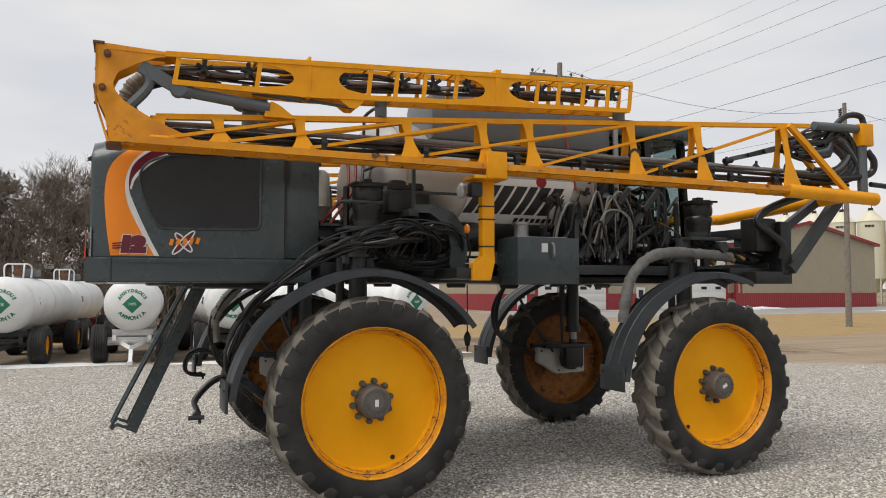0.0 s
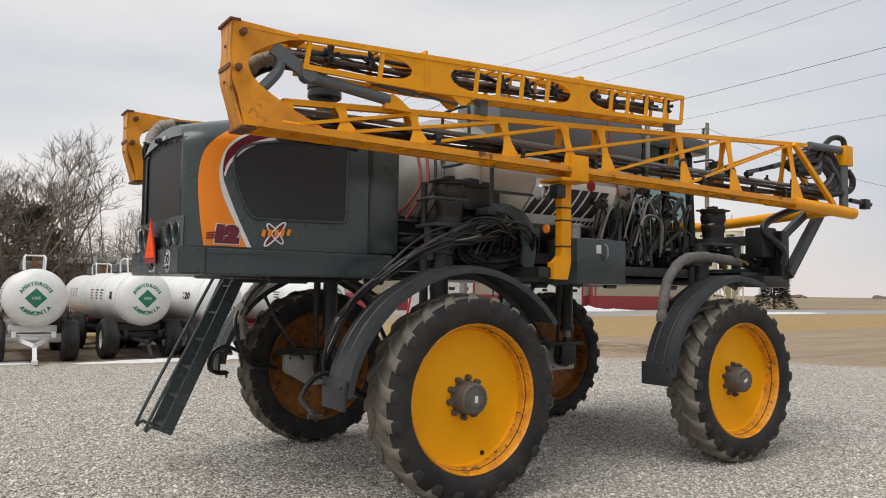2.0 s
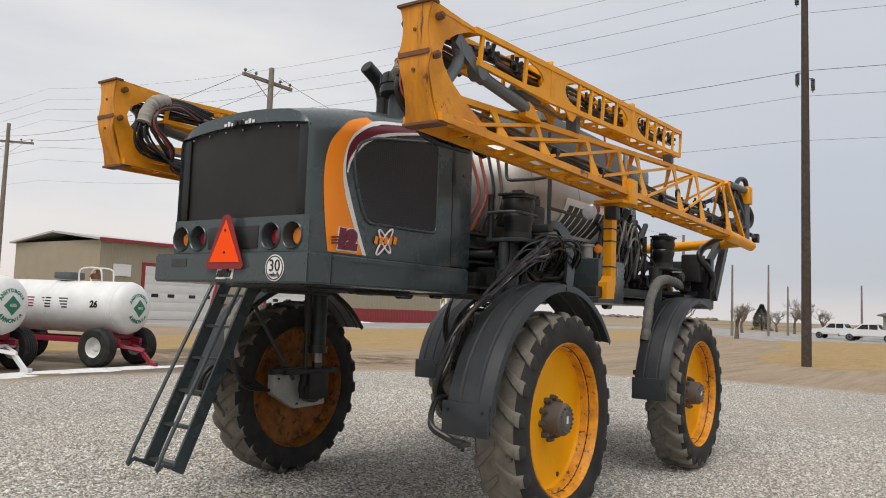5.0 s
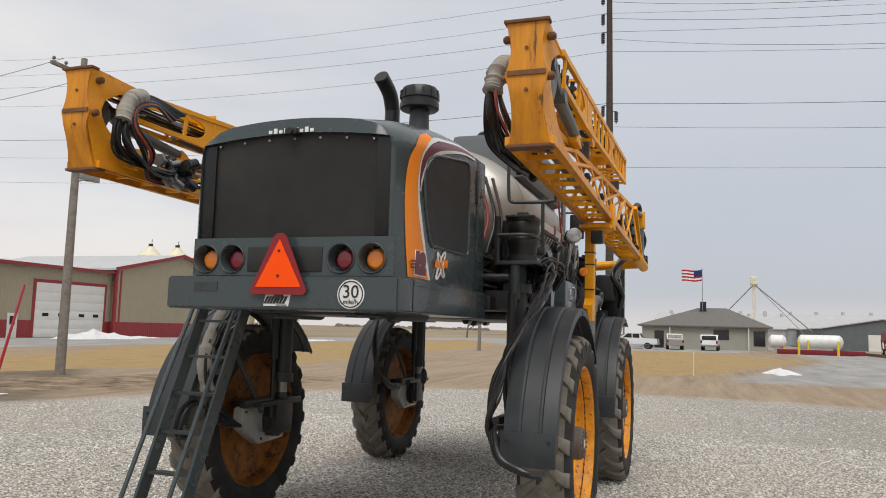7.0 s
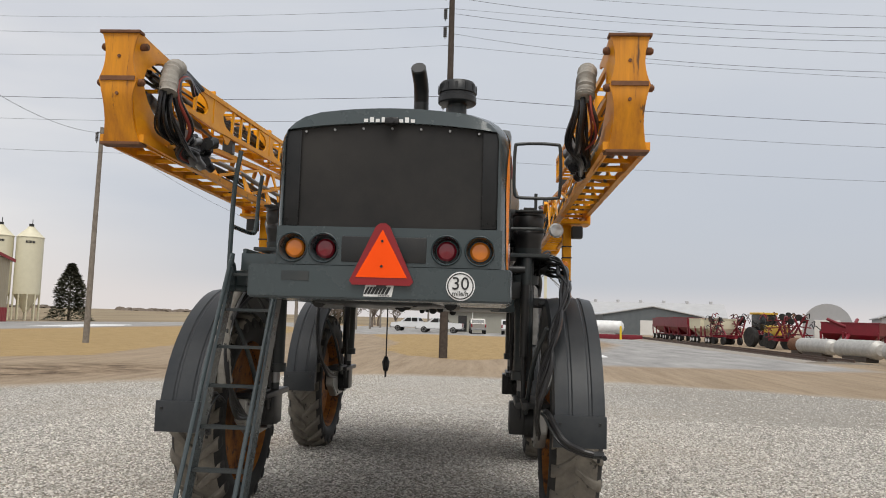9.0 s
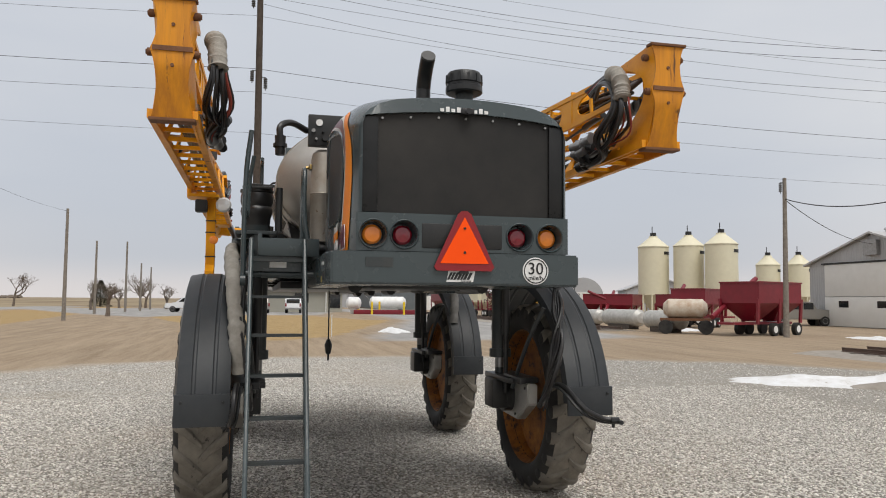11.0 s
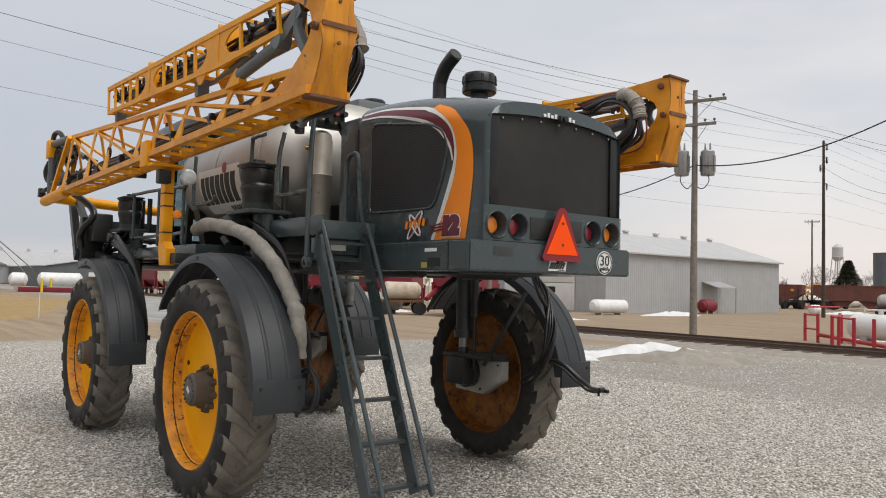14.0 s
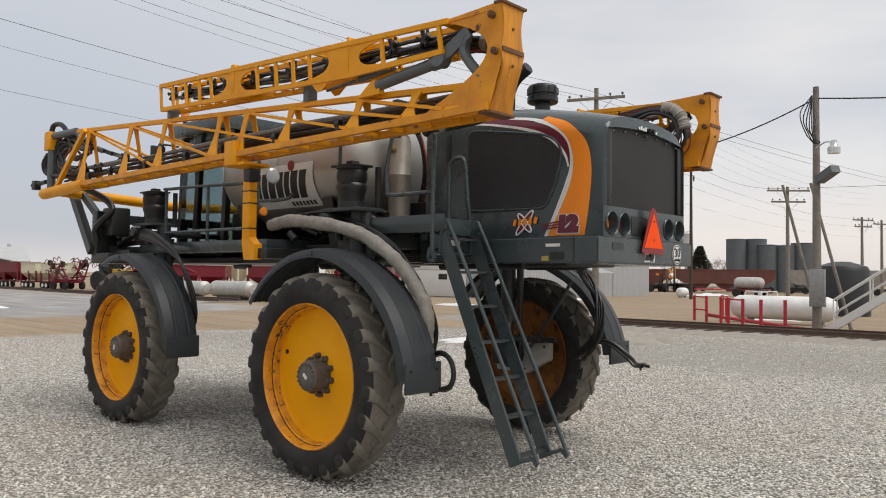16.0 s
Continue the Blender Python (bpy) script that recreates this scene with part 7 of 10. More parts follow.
def nurse_meshes():
    r = NT_R
    bm = B()
    prof = [(-dome(r, r * k), r * k) for k in (0.0, 0.25, 0.5, 0.7, 0.85, 0.95, 1.0)] + [(NT_L + dome(r, r * k), r * k) for k in (1.0, 0.95, 0.85, 0.7, 0.5, 0.25, 0.0)]
    lathe(bm, prof, (0, 0, 1.52), axis=1, seg=40)
    out = {"shell": mesh_only("tank_shell", bm, WHITE_TANK)}
    bm = B()
    lathe(bm, [(-0.02, r + 0.001), (-0.02, r + 0.008), (0.02, r + 0.008), (0.02, r + 0.001)], (0, 0, 1.52), axis=1, seg=40, cap=False)
    out["band"] = mesh_only("band", bm, WHITE_TANK)
    bm = B()
    for k in (-1, 1):
        tube(bm, [(k * 0.22, 0.75, 2.2), (k * 0.23, 0.78, 2.48), (k * 0.2, 0.95, 2.56), (k * 0.2, 1.3, 2.56), (k * 0.23, 1.48, 2.48), (k * 0.22, 1.5, 2.2)], 0.022, 8, 4)
    tube(bm, [(-0.21, 1.1, 2.56), (0.21, 1.1, 2.56)], 0.02, 8, 0)
    out["guard"] = mesh_only("valve_guard", bm, WHITE_TANK)
    bm = B()
    box(bm, -0.09, 0.09, 1.0, 1.25, 2.26, 2.42, 0.03)
    cyl(bm, (0, 1.1, 2.4), (0, 1.1, 2.52), 0.05, seg=12)
    cyl(bm, (-0.15, 1.2, 2.34), (0.15, 1.2, 2.34), 0.03, seg=10)
    out["valve"] = mesh_only("valve", bm, RUST)
    bm = B()
    box(bm, -0.28, 0.28, 1.75, 2.3, 2.24, 2.44, 0.05)
    out["hatch"] = mesh_only("hatch", bm, ROD)
    bm = B()
    q = 0.235
    rows = []
    for i in range(9):
        row = []
        for j in range(9):
            u, v = (i / 4 - 1), (j / 4 - 1)
            x, y = (u - v) * q / 2 * 1.0, (u + v) * q / 2
            row.append(bm.verts.new((x, y, dome(r, math.hypot(x, y)) + 0.003)))
        rows.append(row)
    for p, w in zip(rows, rows[1:]):
        for j in range(8):
            bm.faces.new((p[j], p[j + 1], w[j + 1], w[j]))
    out["diamond"] = mesh_only("hazard_diamond", bm, GREEN)
    bm = letters_on_dome("1005", 0.115, 3.0, -3.0 + 0.02, True)
    out["code"] = mesh_only("hazard_code", bm, WHITE)
    out["upper"] = mesh_only("upper_word", letters_on_dome("ANHYDROUS", 0.115, 0.34, 0, True), GREEN)
    out["lower"] = mesh_only("lower_word", letters_on_dome("AMMONIA", 0.13, 0.36, 0, False), GREEN)
    bm = B()
    R, W = 0.50, 0.19
    lathe(bm, [(-W, 0.26), (-W - 0.01, 0.34), (-W, 0.44), (-W + 0.05, 0.485)] + [p for k in range(5) for p in ((-0.13 + 0.055 * k, 0.50), (-0.10 + 0.055 * k, 0.50), (-0.095 + 0.055 * k, 0.485), (-0.08 + 0.055 * k, 0.485))][:-2] + [(W - 0.05, 0.485), (W, 0.44), (W + 0.01, 0.34), (W, 0.26)], axis=0, seg=36, close=True)
    out["tyre"] = mesh_only("tyre", bm, RUBBER)
    for nm, mt in (("rim_yellow", YELLOW), ("rim_white", WHITE_TANK)):
        bm = B()
        lathe(bm, [(-0.15, 0.265), (-0.12, 0.24), (-0.05, 0.22), (-0.03, 0.12), (-0.06, 0.08), (-0.06, 0.0)], axis=0, seg=24, cap=False)
        lathe(bm, [(0.15, 0.265), (0.1, 0.24), (0.05, 0.22), (0.03, 0.12), (0.05, 0.08), (0.05, 0.0)], axis=0, seg=24, cap=False)
        out[nm] = mesh_only("rim", bm, mt)
    return out


NM = nurse_meshes()


def nurse_tank(a, b, turn, number, gear, rim, tongue):
    th = thing("ammonia_nurse_tank", "white ammonia tank on a four-wheel %s wagon" % {AXLE_RED: "red", DECK: "black", WHITE_TANK: "white"}[gear], "nurse tank", at(a, b, 0, turn), "row of nurse tanks")
    sh = part("tank_shell", NM["shell"], None, th)
    for y in (0.03, NT_L / 2, NT_L - 0.03):
        part("band", NM["band"], None, sh).location = (0, y, 0)
    for k, nm in (("guard", "valve_guard"), ("valve", "valve"), ("hatch", "hatch")):
        part(nm, NM[k], None, sh)
    fr = Matrix(((1, 0, 0, 0), (0, 0, -1, 0), (0, 1, 0, 1.52), (0, 0, 0, 1)))
    for k, nm in (("diamond", "hazard_diamond"), ("upper", "upper_word"), ("lower", "lower_word")):
        part(nm, NM[k], None, sh).matrix_local = fr
    lettering("hazard_code", "1005", 0.10, WHITE, sh, pose(0, -dome(NT_R, 0) - 0.006, 1.52, 90), "", 0.003)
    if number:
        for sd in (-1, 1):
            me = text_mesh(number, 0.24, 0.003, 0, 0.012)
            for v in me.vertices:
                x, y = v.co.x, v.co.y
                ang = y / NT_R + 0.10
                rr = NT_R + 0.004
                # on the shell's side, read from outside
                v.co = (sd * math.cos(ang) * rr, 0.55 + sd * x, 1.52 + math.sin(ang) * rr)
            me.materials.clear()
            me.materials.append(BLACK)
            part("unit_number", me, None, sh)
    for k in range(3):
        bm = B()
        y0 = 1.4 + 0.55 * k
        for r in range(4):
            z = 1.72 - 0.075 * r
            x = -math.sqrt(NT_R ** 2 - (z - 1.52) ** 2) - 0.004
            box(bm, x, x + 0.003, y0, y0 + 0.3 - 0.04 * r, z - 0.018, z + 0.018)
        part("label_bars", bm, (GREEN, BLACK, SMV_RED)[k] if k else GREY_DUSTY, sh)
    bm = B()
    for x in (-0.42, 0.42):
        box(bm, x - 0.05, x + 0.05, -0.1, NT_L + 0.1, 0.58, 0.72, 0.01)
    for y in (0.25, NT_L - 0.35):
        box(bm, -0.62, 0.62, y - 0.08, y + 0.08, 0.56, 0.66, 0.01)
        box(bm, -0.5, 0.5, y - 0.05, y + 0.05, 0.70, 0.86, 0.01)
        cyl(bm, (-0.72, y, 0.50), (0.72, y, 0.50), 0.05, seg=10)
    gr = part("wagon_gear", bm, gear, th)
    for y in (0.25, NT_L - 0.35):
        for x in (-0.78, 0.78):
            w = part("tyre", NM["tyre"], None, th)
            w.location = (x, y, 0.50)
            part("rim", NM[rim], None, w)
    bm = B()
    bar(bm, (-0.32, 0.15, 0.55), (0, -0.55, 0.42), 0.07, 0.09)
    bar(bm, (0.32, 0.15, 0.55), (0, -0.55, 0.42), 0.07, 0.09)
    bar(bm, (0, -0.45, 0.44), (0, -0.80, 0.10), 0.09, 0.09)
    box(bm, -0.06, 0.06, -0.98, -0.74, 0.03, 0.13, 0.01)
    box(bm, -0.6, 0.6, 0.08, 0.16, 0.52, 0.60, 0.01)
    part("tongue", bm, tongue, th)


for a, b, turn, num, gear, rim, tg in (
        (-4.7, 13.6, -8, "1", DECK, "rim_yellow", DECK), (-1.75, 13.35, -3, "", WHITE_TANK, "rim_white", WHITE_TANK), (0.75, 13.6, 3, "102", DECK, "rim_white", DECK),
        (2.8, 13.9, 18, "120", AXLE_RED, "rim_white", WHITE_TANK), (6.05, 13.9, 18, "26", AXLE_RED, "rim_white", AXLE_RED), (-7.7, 14.1, -8, "", DECK, "rim_yellow", DECK),
        (-4.0, 19.0, -8, "50", AXLE_RED, "rim_white", AXLE_RED), (0.85, 19.1, 0, "60", AXLE_RED, "rim_white", AXLE_RED), (3.4, 19.6, 4, "", DECK, "rim_white", DECK), (5.2, 19.2, 8, "53", DECK, "rim_white", DECK)):
    nurse_tank(a, b, turn, num, gear, rim, tg)


# ---- snow ----
def snow(name, a, b, la, lb, h, seed, turn=0.0, label="old dirty snow lying on the ground", mat=None):
    bm = B()
    n, m = 40, 10
    rg = random.Random(seed)
    off = Vector((rg.uniform(0, 90), rg.uniform(0, 90), 0))
    mid = bm.verts.new((0, 0, h))
    prev = None
    for j in range(1, m + 1):
        f = j / m
        ring = []
        for i in range(n):
            t = 2 * math.pi * i / n
            edge = 1 + 0.75 * noise.noise(Vector((math.cos(t) * 1.4, math.sin(t) * 1.4, 0)) + off) + 0.35 * noise.noise(Vector((math.cos(t) * 4, math.sin(t) * 4, 3)) + off)
            x, y = math.cos(t) * f * la * edge, math.sin(t) * f * lb * edge
            z = h * (1 - f ** 1.6) * (0.75 + 0.6 * noise.noise(Vector((x * 1.3, y * 1.3, 7)) + off)) if j < m else -0.01
            ring.append(bm.verts.new((x, y, max(z, -0.01) + (0.012 if j < m else 0))))
        for i in range(n):
            if prev:
                bm.faces.new((prev[i], ring[i], ring[(i + 1) % n], prev[(i + 1) % n]))
            else:
                bm.faces.new((mid, ring[i], ring[(i + 1) % n]))
        prev = ring
    ob = part(name, bm, mat or SNOW, None, "", True, 80)
    ob.matrix_world = at(a, b, 0, turn)
    tagged(ob, label, "gravel" if mat else "snow", "" if mat else "snow patches")


snow("snow_patch", 7.9, -11.2, 1.7, 0.75, 0.20, 20, 60)
snow("snow_patch", 7.1, -13.6, 2.1, 0.75, 0.42, 21, 60)
snow("gravel_mound", 5.8, -13.3, 2.2, 0.95, 0.38, 31, 57, "low heap of grey gravel beside old snow", BALLAST)
for k, (a, b, la, lb, h) in enumerate(((-4.5, 13.4, 2.6, 0.45, 0.05), (1.2, 12.6, 1.8, 0.40, 0.05), (4.8, 13.1, 2.2, 0.45, 0.06), (36.2, -6.4, 1.6, 0.8, 0.3), (50.5, 50.5, 4.5, 1.3, 0.75), (57.5, 51.5, 2.5, 0.8, 0.25), (26, -30, 1.6, 0.8, 0.15), (7.6, -29.5, 1.6, 0.4, 0.08), (38, -25.5, 2.5, 1.2, 0.2), (70, 40, 10, 1.2, 0.15), (29.6, -75.5, 1.0, 4.5, 0.3), (29, -45.5, 1.0, 3.2, 0.35))):
    snow("snow_patch", a, b, la, lb, h, 20 + k)


# ---- railway track ----
bm = B()
plate(bm, [(-22.0, 0.0), (-21.2, 0.095), (-18.6, 0.095), (-17.7, 0.0)], -60, 17, axis=0)
plate(bm, [(-22.0, 0.0), (-21.2, 0.095), (-18.6, 0.095), (-17.7, 0.0)], 36, 220, axis=0)
ob = part("ballast", bm, BALLAST)
ob.matrix_world = YARD
tagged(ob, "dark stone ballast bed of the railway track", "ballast", kind="structure")
track = thing("railway_track", "rusty railway rails on dark wooden ties", "railway track", YARD)
tie = B()
box(tie, -0.11, 0.11, -1.15, 1.15, 0.02, 0.115, 0.01)
tie_me = mesh_only("tie", tie, TIE)
for k in range(150):
    x = -30 + 0.62 * k
    if x < 15.5 or x > 36:
        t = part("tie", tie_me, None, track)
        t.location = (x, -19.9, 0)
for y, x0, x1 in ((-20.62, -60, 16.6), (-19.18, -60, 16.2), (-20.62, 36, 220), (-19.18, 36, 220)):
    bm = B()
    plate(bm, [(y - 0.065, 0.115), (y - 0.065, 0.13), (y - 0.015, 0.15), (y - 0.015, 0.22), (y - 0.036, 0.235), (y - 0.036, 0.265), (y + 0.036, 0.265), (y + 0.036, 0.235), (y + 0.015, 0.22), (y + 0.015, 0.15), (y + 0.065, 0.13), (y + 0.065, 0.115)], x0, x1, axis=0)
    part("rail", bm, RAIL, track)


# ---- poles and wires ----
def pole(a, b, h, lean=(0, 0), arms=(), insul=(), extras=None, r=0.16, label="weathered grey wooden utility pole", wood=None):
    th = thing("utility_pole", label, "utility pole", at(a, b), "utility poles")
    bm = B()
    rings = 9
    pts = [(lean[0] * k / rings * h, lean[1] * k / rings * h, h * k / rings - (0.3 if k == 0 else 0)) for k in range(rings + 1)]
    for i in range(rings):
        cyl(bm, pts[i], pts[i + 1], r * (1 - 0.38 * i / rings), r * (1 - 0.38 * (i + 1) / rings), seg=14, cap=i in (0, rings - 1))
    bmesh.ops.remove_doubles(bm, verts=bm.verts, dist=0.001)
    part("shaft", bm, wood or WOOD_POLE, th)
    for z, w, dirn in arms:
        m = B()
        x, y = lean[0] * z, lean[1] * z
        d = Vector((math.cos(radians(dirn)), math.sin(radians(dirn)), 0))
        o = Vector((x, y, z)) + Vector((-d.y, d.x, 0)) * 0.16
        bar(m, o - d * w / 2, o + d * w / 2, 0.10, 0.12, (-d.y, d.x, 0))
        ar = part("crossarm", m, WOOD_POLE, th)
        for q in (-0.46, -0.25, 0.25, 0.46):
            k = B()
            c = o + d * w * q + Vector((0, 0, 0.06))
            lathe(k, [(c.z, 0.02), (c.z + 0.06, 0.02), (c.z + 0.07, 0.055), (c.z + 0.11, 0.06), (c.z + 0.16, 0.035), (c.z + 0.17, 0.0)], (c.x, c.y, 0), axis=2, seg=10)
            part("insulator", k, ROD, ar)
        for q in (-1, 1):
            k = B()
            bar(k, o + d * q * w * 0.30 - Vector((0, 0, 0.05)), Vector((x, y, z - 0.75)), 0.03, 0.012)
            part("brace", k, STEEL, ar)
    for z, dirn in insul:
        m = B()
        d = Vector((math.cos(radians(dirn)), math.sin(radians(dirn)), 0))
        c = Vector((lean[0] * z, lean[1] * z, z)) + d * (r + 0.10)
        cyl(m, c - d * 0.2 + Vector((0, 0, 0.05)), c + Vector((0, 0, 0.05)), 0.02, seg=6)
        for q in range(5):
            cyl(m, c + Vector((0, 0, 0.02 - 0.1 * q)), c + Vector((0, 0, -0.04 - 0.1 * q)), 0.07, 0.10, seg=10)
        cyl(m, c + Vector((0, 0, 0.05)), c - Vector((0, 0, 0.55)), 0.02, seg=6)
        part("insulator", m, BLACK, th)
    return th


def wire(pts, sag, r, name="power_line"):
    """A cable hung between points of the site, sagging between each two."""
    bm = B()
    path = []
    for p, q in zip(pts, pts[1:]):
        p, q = Vector(p), Vector(q)
        for k in range(17):
            f = k / 16
            c = p.lerp(q, f)
            c.z -= sag * 4 * f * (1 - f)
            if not path or (path[-1] - c).length > 0.01:
                path.append(c)
    tube(bm, path, r, 5, 0)
    ob = part(name, bm, WIRE)
    ob.matrix_world = YARD
    tagged(ob, "thin dark power cable strung between wooden poles", "power line", "power lines")


pole(32, 20.2, 11.5, (0.012, 0.0), (), ((11.2, 90),), label="grey-brown wooden utility pole")
pole(28.4, 1.25, 18.5, (0.0, 0.004), (), ((17.6, 90), (16.6, 90), (15.7, 90), (12.2, 90), (11.9, -90)), r=0.2, label="tall dark wooden power pole with insulators", wood=WOOD_DARK)
p = pole(13.2, 17.0, 10.6, (0.012, 0.01), ((10.1, 2.4, 0),))
m = B()
tube(m, [(0.1, 0.1, 6.3), (0.5, 0.2, 6.5), (0.9, 0.3, 6.55)], 0.03, 8)
box(m, 0.55, 1.35, 0.22, 0.38, 6.55, 6.75, 0.03)
part("street_lamp", m, STEEL, p, "grey flat-head yard lamp")
p = pole(12.8, -24.1, 10.4, (0.0, 0.0), ((9.9, 2.6, 20), (8.9, 1.8, 20)), ())
for dr in (18, 198):
    m = B()
    d = Vector((math.cos(radians(dr + 20)), math.sin(radians(dr + 20)), 0)) * 0.52
    lathe(m, [(6.75, 0.0), (6.75, 0.27), (6.80, 0.29), (7.75, 0.29), (7.8, 0.25), (7.85, 0.0)], (d.x, d.y, 0), axis=2, seg=18)
    for q in (-0.12, 0.12):
        cyl(m, (d.x + q, d.y, 7.8), (d.x + q, d.y, 8.12), 0.05, 0.03, seg=8)
    for q in range(8):
        t = 2 * math.pi * q / 8
        box(m, d.x + 0.30 * math.cos(t) - 0.02, d.x + 0.30 * math.cos(t) + 0.02, d.y + 0.30 * math.sin(t) - 0.02, d.y + 0.30 * math.sin(t) + 0.02, 6.9, 7.6)
    part("transformer", m, STEEL, p, "light grey transformer can")
    m = B()
    tube(m, [(d.x, d.y, 6.85), (d.x * 1.1, d.y * 1.1, 6.5), (d.x * 0.6, d.y * 0.6, 6.2), (0.12, 0, 6.4)], 0.02, 6)
    part("cable", m, WIRE, p)
pole(28.2, -26.2, 8.5, (-0.012, 0.0), (), ((8.2, 90),))
p = pole(3.0, -22.5, 8.6, (0, 0), (), ())
m = B()
tube(m, [(0.0, 0.1, 6.4), (-0.4, 0.4, 6.55), (-0.7, 0.6, 6.5)], 0.025, 8)
lathe(m, [(6.1, 0.2), (6.3, 0.2), (6.38, 0.12), (6.55, 0.09), (6.55, 0.0)], (-0.75, 0.65, 0), axis=2, seg=16)
part("yard_lamp", m, LAMP_GLASS, p)
m = B()
bar(m, (-0.1, 0.05, 5.3), (-0.75, 0.5, 5.6), 0.35, 0.25, (0.5, 0.8, 0))
part("floodlight", m, ROD, p, "grey box floodlight")
m = B()
box(m, -0.32, 0.18, 0.1, 0.28, 0.9, 2.2, 0.02)
part("meter_box", m, STEEL, p, "grey electrical meter box")
for k in range(5):
    m = B()
    tube(m, [(0.1, 0.1, 8.3), (0.45 - 0.1 * k, 0.25, 7.7 - 0.2 * k), (0.3 - 0.12 * k, 0.2, 7.0 - 0.1 * k), (0.05, 0.12, 6.6)], 0.02, 6)
    part("cable_loop", m, WIRE, p)
for a, b, h, arms in ((57.4, 15.6, 8.7, ()), (14.7, 40.3, 11.4, ((10.4, 2.6, -40),)), (83.2, 18.3, 8.0, ()), (95, 17, 8.8, ()), (104, 16.5, 6.5, ()), (118, 17.0, 6.5, ()), (13.3, -51, 8.5, ((8.2, 3.0, 40), (7.4, 2.4, 40))), (13.6, -72, 7.7, ((7.4, 2.4, 60), (6.8, 2.0, 60))), (13.1, -77, 7.7, ((7.3, 2.4, 60),)), (110, 8.5, 7.0, ()), (42.7, -94.5, 11.6, ((11.3, 1.8, 30),))):
    pole(a, b, h, (0, 0), arms, ())
pole(24.2, -59.1, 14.6, (0, 0), (), ((14.3, -128), (13.2, -128), (12.5, 52), (11.0, -128)), label="tall dark wooden pole with insulators down its side", wood=WOOD_DARK)
# slanted props by the loading bay
for a in (3.29, 2.29):
    m = B()
    cyl(m, (a, -24, 0), (a + 1.35, -24, 5.4), 0.065, 0.05, seg=12)
    o = part("leaning_pole", m, WOOD_POLE)
    o.matrix_world = YARD
    tagged(o, "leaning weathered wooden prop pole", "pole", "prop poles")
# the long line across the site
for z, s_, r in ((17.75, 1.2, 0.016), (16.75, 1.2, 0.016), (15.85, 1.1, 0.02), (14.9, 1.3, 0.018), (12.4, 1.0, 0.028), (11.3, 1.0, 0.018), (9.4, 0.7, 0.016)):
    wire([(28.6, 130, z + 6), (28.6, 64, z + 2.6), (28.6, 1.5, z), (28.6, -68, z), (28.6, -140, z)], s_ * 1.3, r * 0.42)
wire([(28.4, 1.2, 17.2), (12.6, -23.2, 10.1), (2.8, -90, 10)], 0.9, 0.009)
wire([(28.4, 1.2, 16.4), (13.2, -24.6, 10.1), (4.0, -90, 10)], 0.9, 0.009)
wire([(28.4, 1.2, 15.4), (12.8, -24.1, 8.8)], 0.9, 0.008)
wire([(12.8, -24.1, 7.2), (28.2, -26.2, 7.4)], 1.1, 0.026, "service_cable")
wire([(12.8, -24.1, 7.2), (3.0, -22.5, 8.2), (-14, -21, 8.0)], 0.7, 0.026, "service_cable")
wire([(28.2, -26.2, 7.4), (40, -43, 6.2)], 0.5, 0.02, "service_cable")
wire([(12.4, 17.0, 10.3), (13.8, 41, 10.6), (10, 90, 11)], 0.8, 0.009)
wire([(13.6, 17.0, 10.3), (32.1, 20.2, 11.2), (57.4, 15.6, 8.5)], 0.8, 0.009)
wire([(14.0, 17.0, 10.3), (15.6, 39.7, 10.6), (13, 90, 11)], 0.8, 0.009)
wire([(24.2, -59.1, 12.4), (13.3, -51, 8.4), (-30, -47, 9)], 0.8, 0.012)


# ---- buildings ----
def wall_strip(bm, a0, a1, b, z0, z1, t=0.2, mi=0):
    box(bm, a0, a1, b, b + t, z0, z1, 0, mi)


barn = thing("farm_shed", "tan steel farm shed with dark red base and trim", "shed", at(0, 0))
F = 54.3
bm = B()
box(bm, 29.0, 56.3, F, F + 14, 1.55, 6.5)
part("wall", bm, BARN_TAN_R, barn)
bm = B()
box(bm, 28.9, 56.3, F - 0.03, F + 14, 0, 1.56)
part("base_wall", bm, BARN_RED_R, barn)
bm = B()
plate(bm, [(F - 0.5, 6.45), (F + 7, 7.25), (F + 14.5, 6.45), (F + 14.5, 6.6), (F + 7, 7.42), (F - 0.5, 6.62)], 28.6, 58, axis=0)
part("roof", bm, ROOF_R, barn)
bm = B()
box(bm, 28.6, 56.4, F - 0.56, F - 0.48, 6.38, 6.66)
part("eave_trim", bm, BARN_RED, barn)
bm = B()
plate(bm, [(56.3, 1.55), (76.5, 1.55), (76.5, 6.9), (66.4, 9.05), (56.3, 6.9)], F - 0.6, F - 0.4)
box(bm, 76.3, 76.5, F - 0.4, F + 22, 1.55, 6.9)
part("gable_wall", bm, BARN_TAN_R, barn)
bm = B()
box(bm, 56.25, 76.55, F - 0.64, F - 0.4, 0, 1.57)
box(bm, 76.35, 76.56, F - 0.4, F + 22, 0, 1.57)
part("base_wall", bm, BARN_RED_R, barn)
bm = B()
plate(bm, [(55.8, 6.80), (66.4, 9.10), (77.0, 6.80), (77.0, 7.0), (66.4, 9.32), (55.8, 7.0)], F - 0.9, F + 22)
part("roof", bm, ROOF_R, barn)
for p, q in (((55.8, 6.9), (66.4, 9.22)), ((66.4, 9.22), (77.0, 6.9))):
    bm = B()
    bar(bm, (p[0], F - 0.92, p[1]), (q[0], F - 0.92, q[1]), 0.06, 0.34, (0, 1, 0))
    part("gable_trim", bm, BARN_RED, barn)
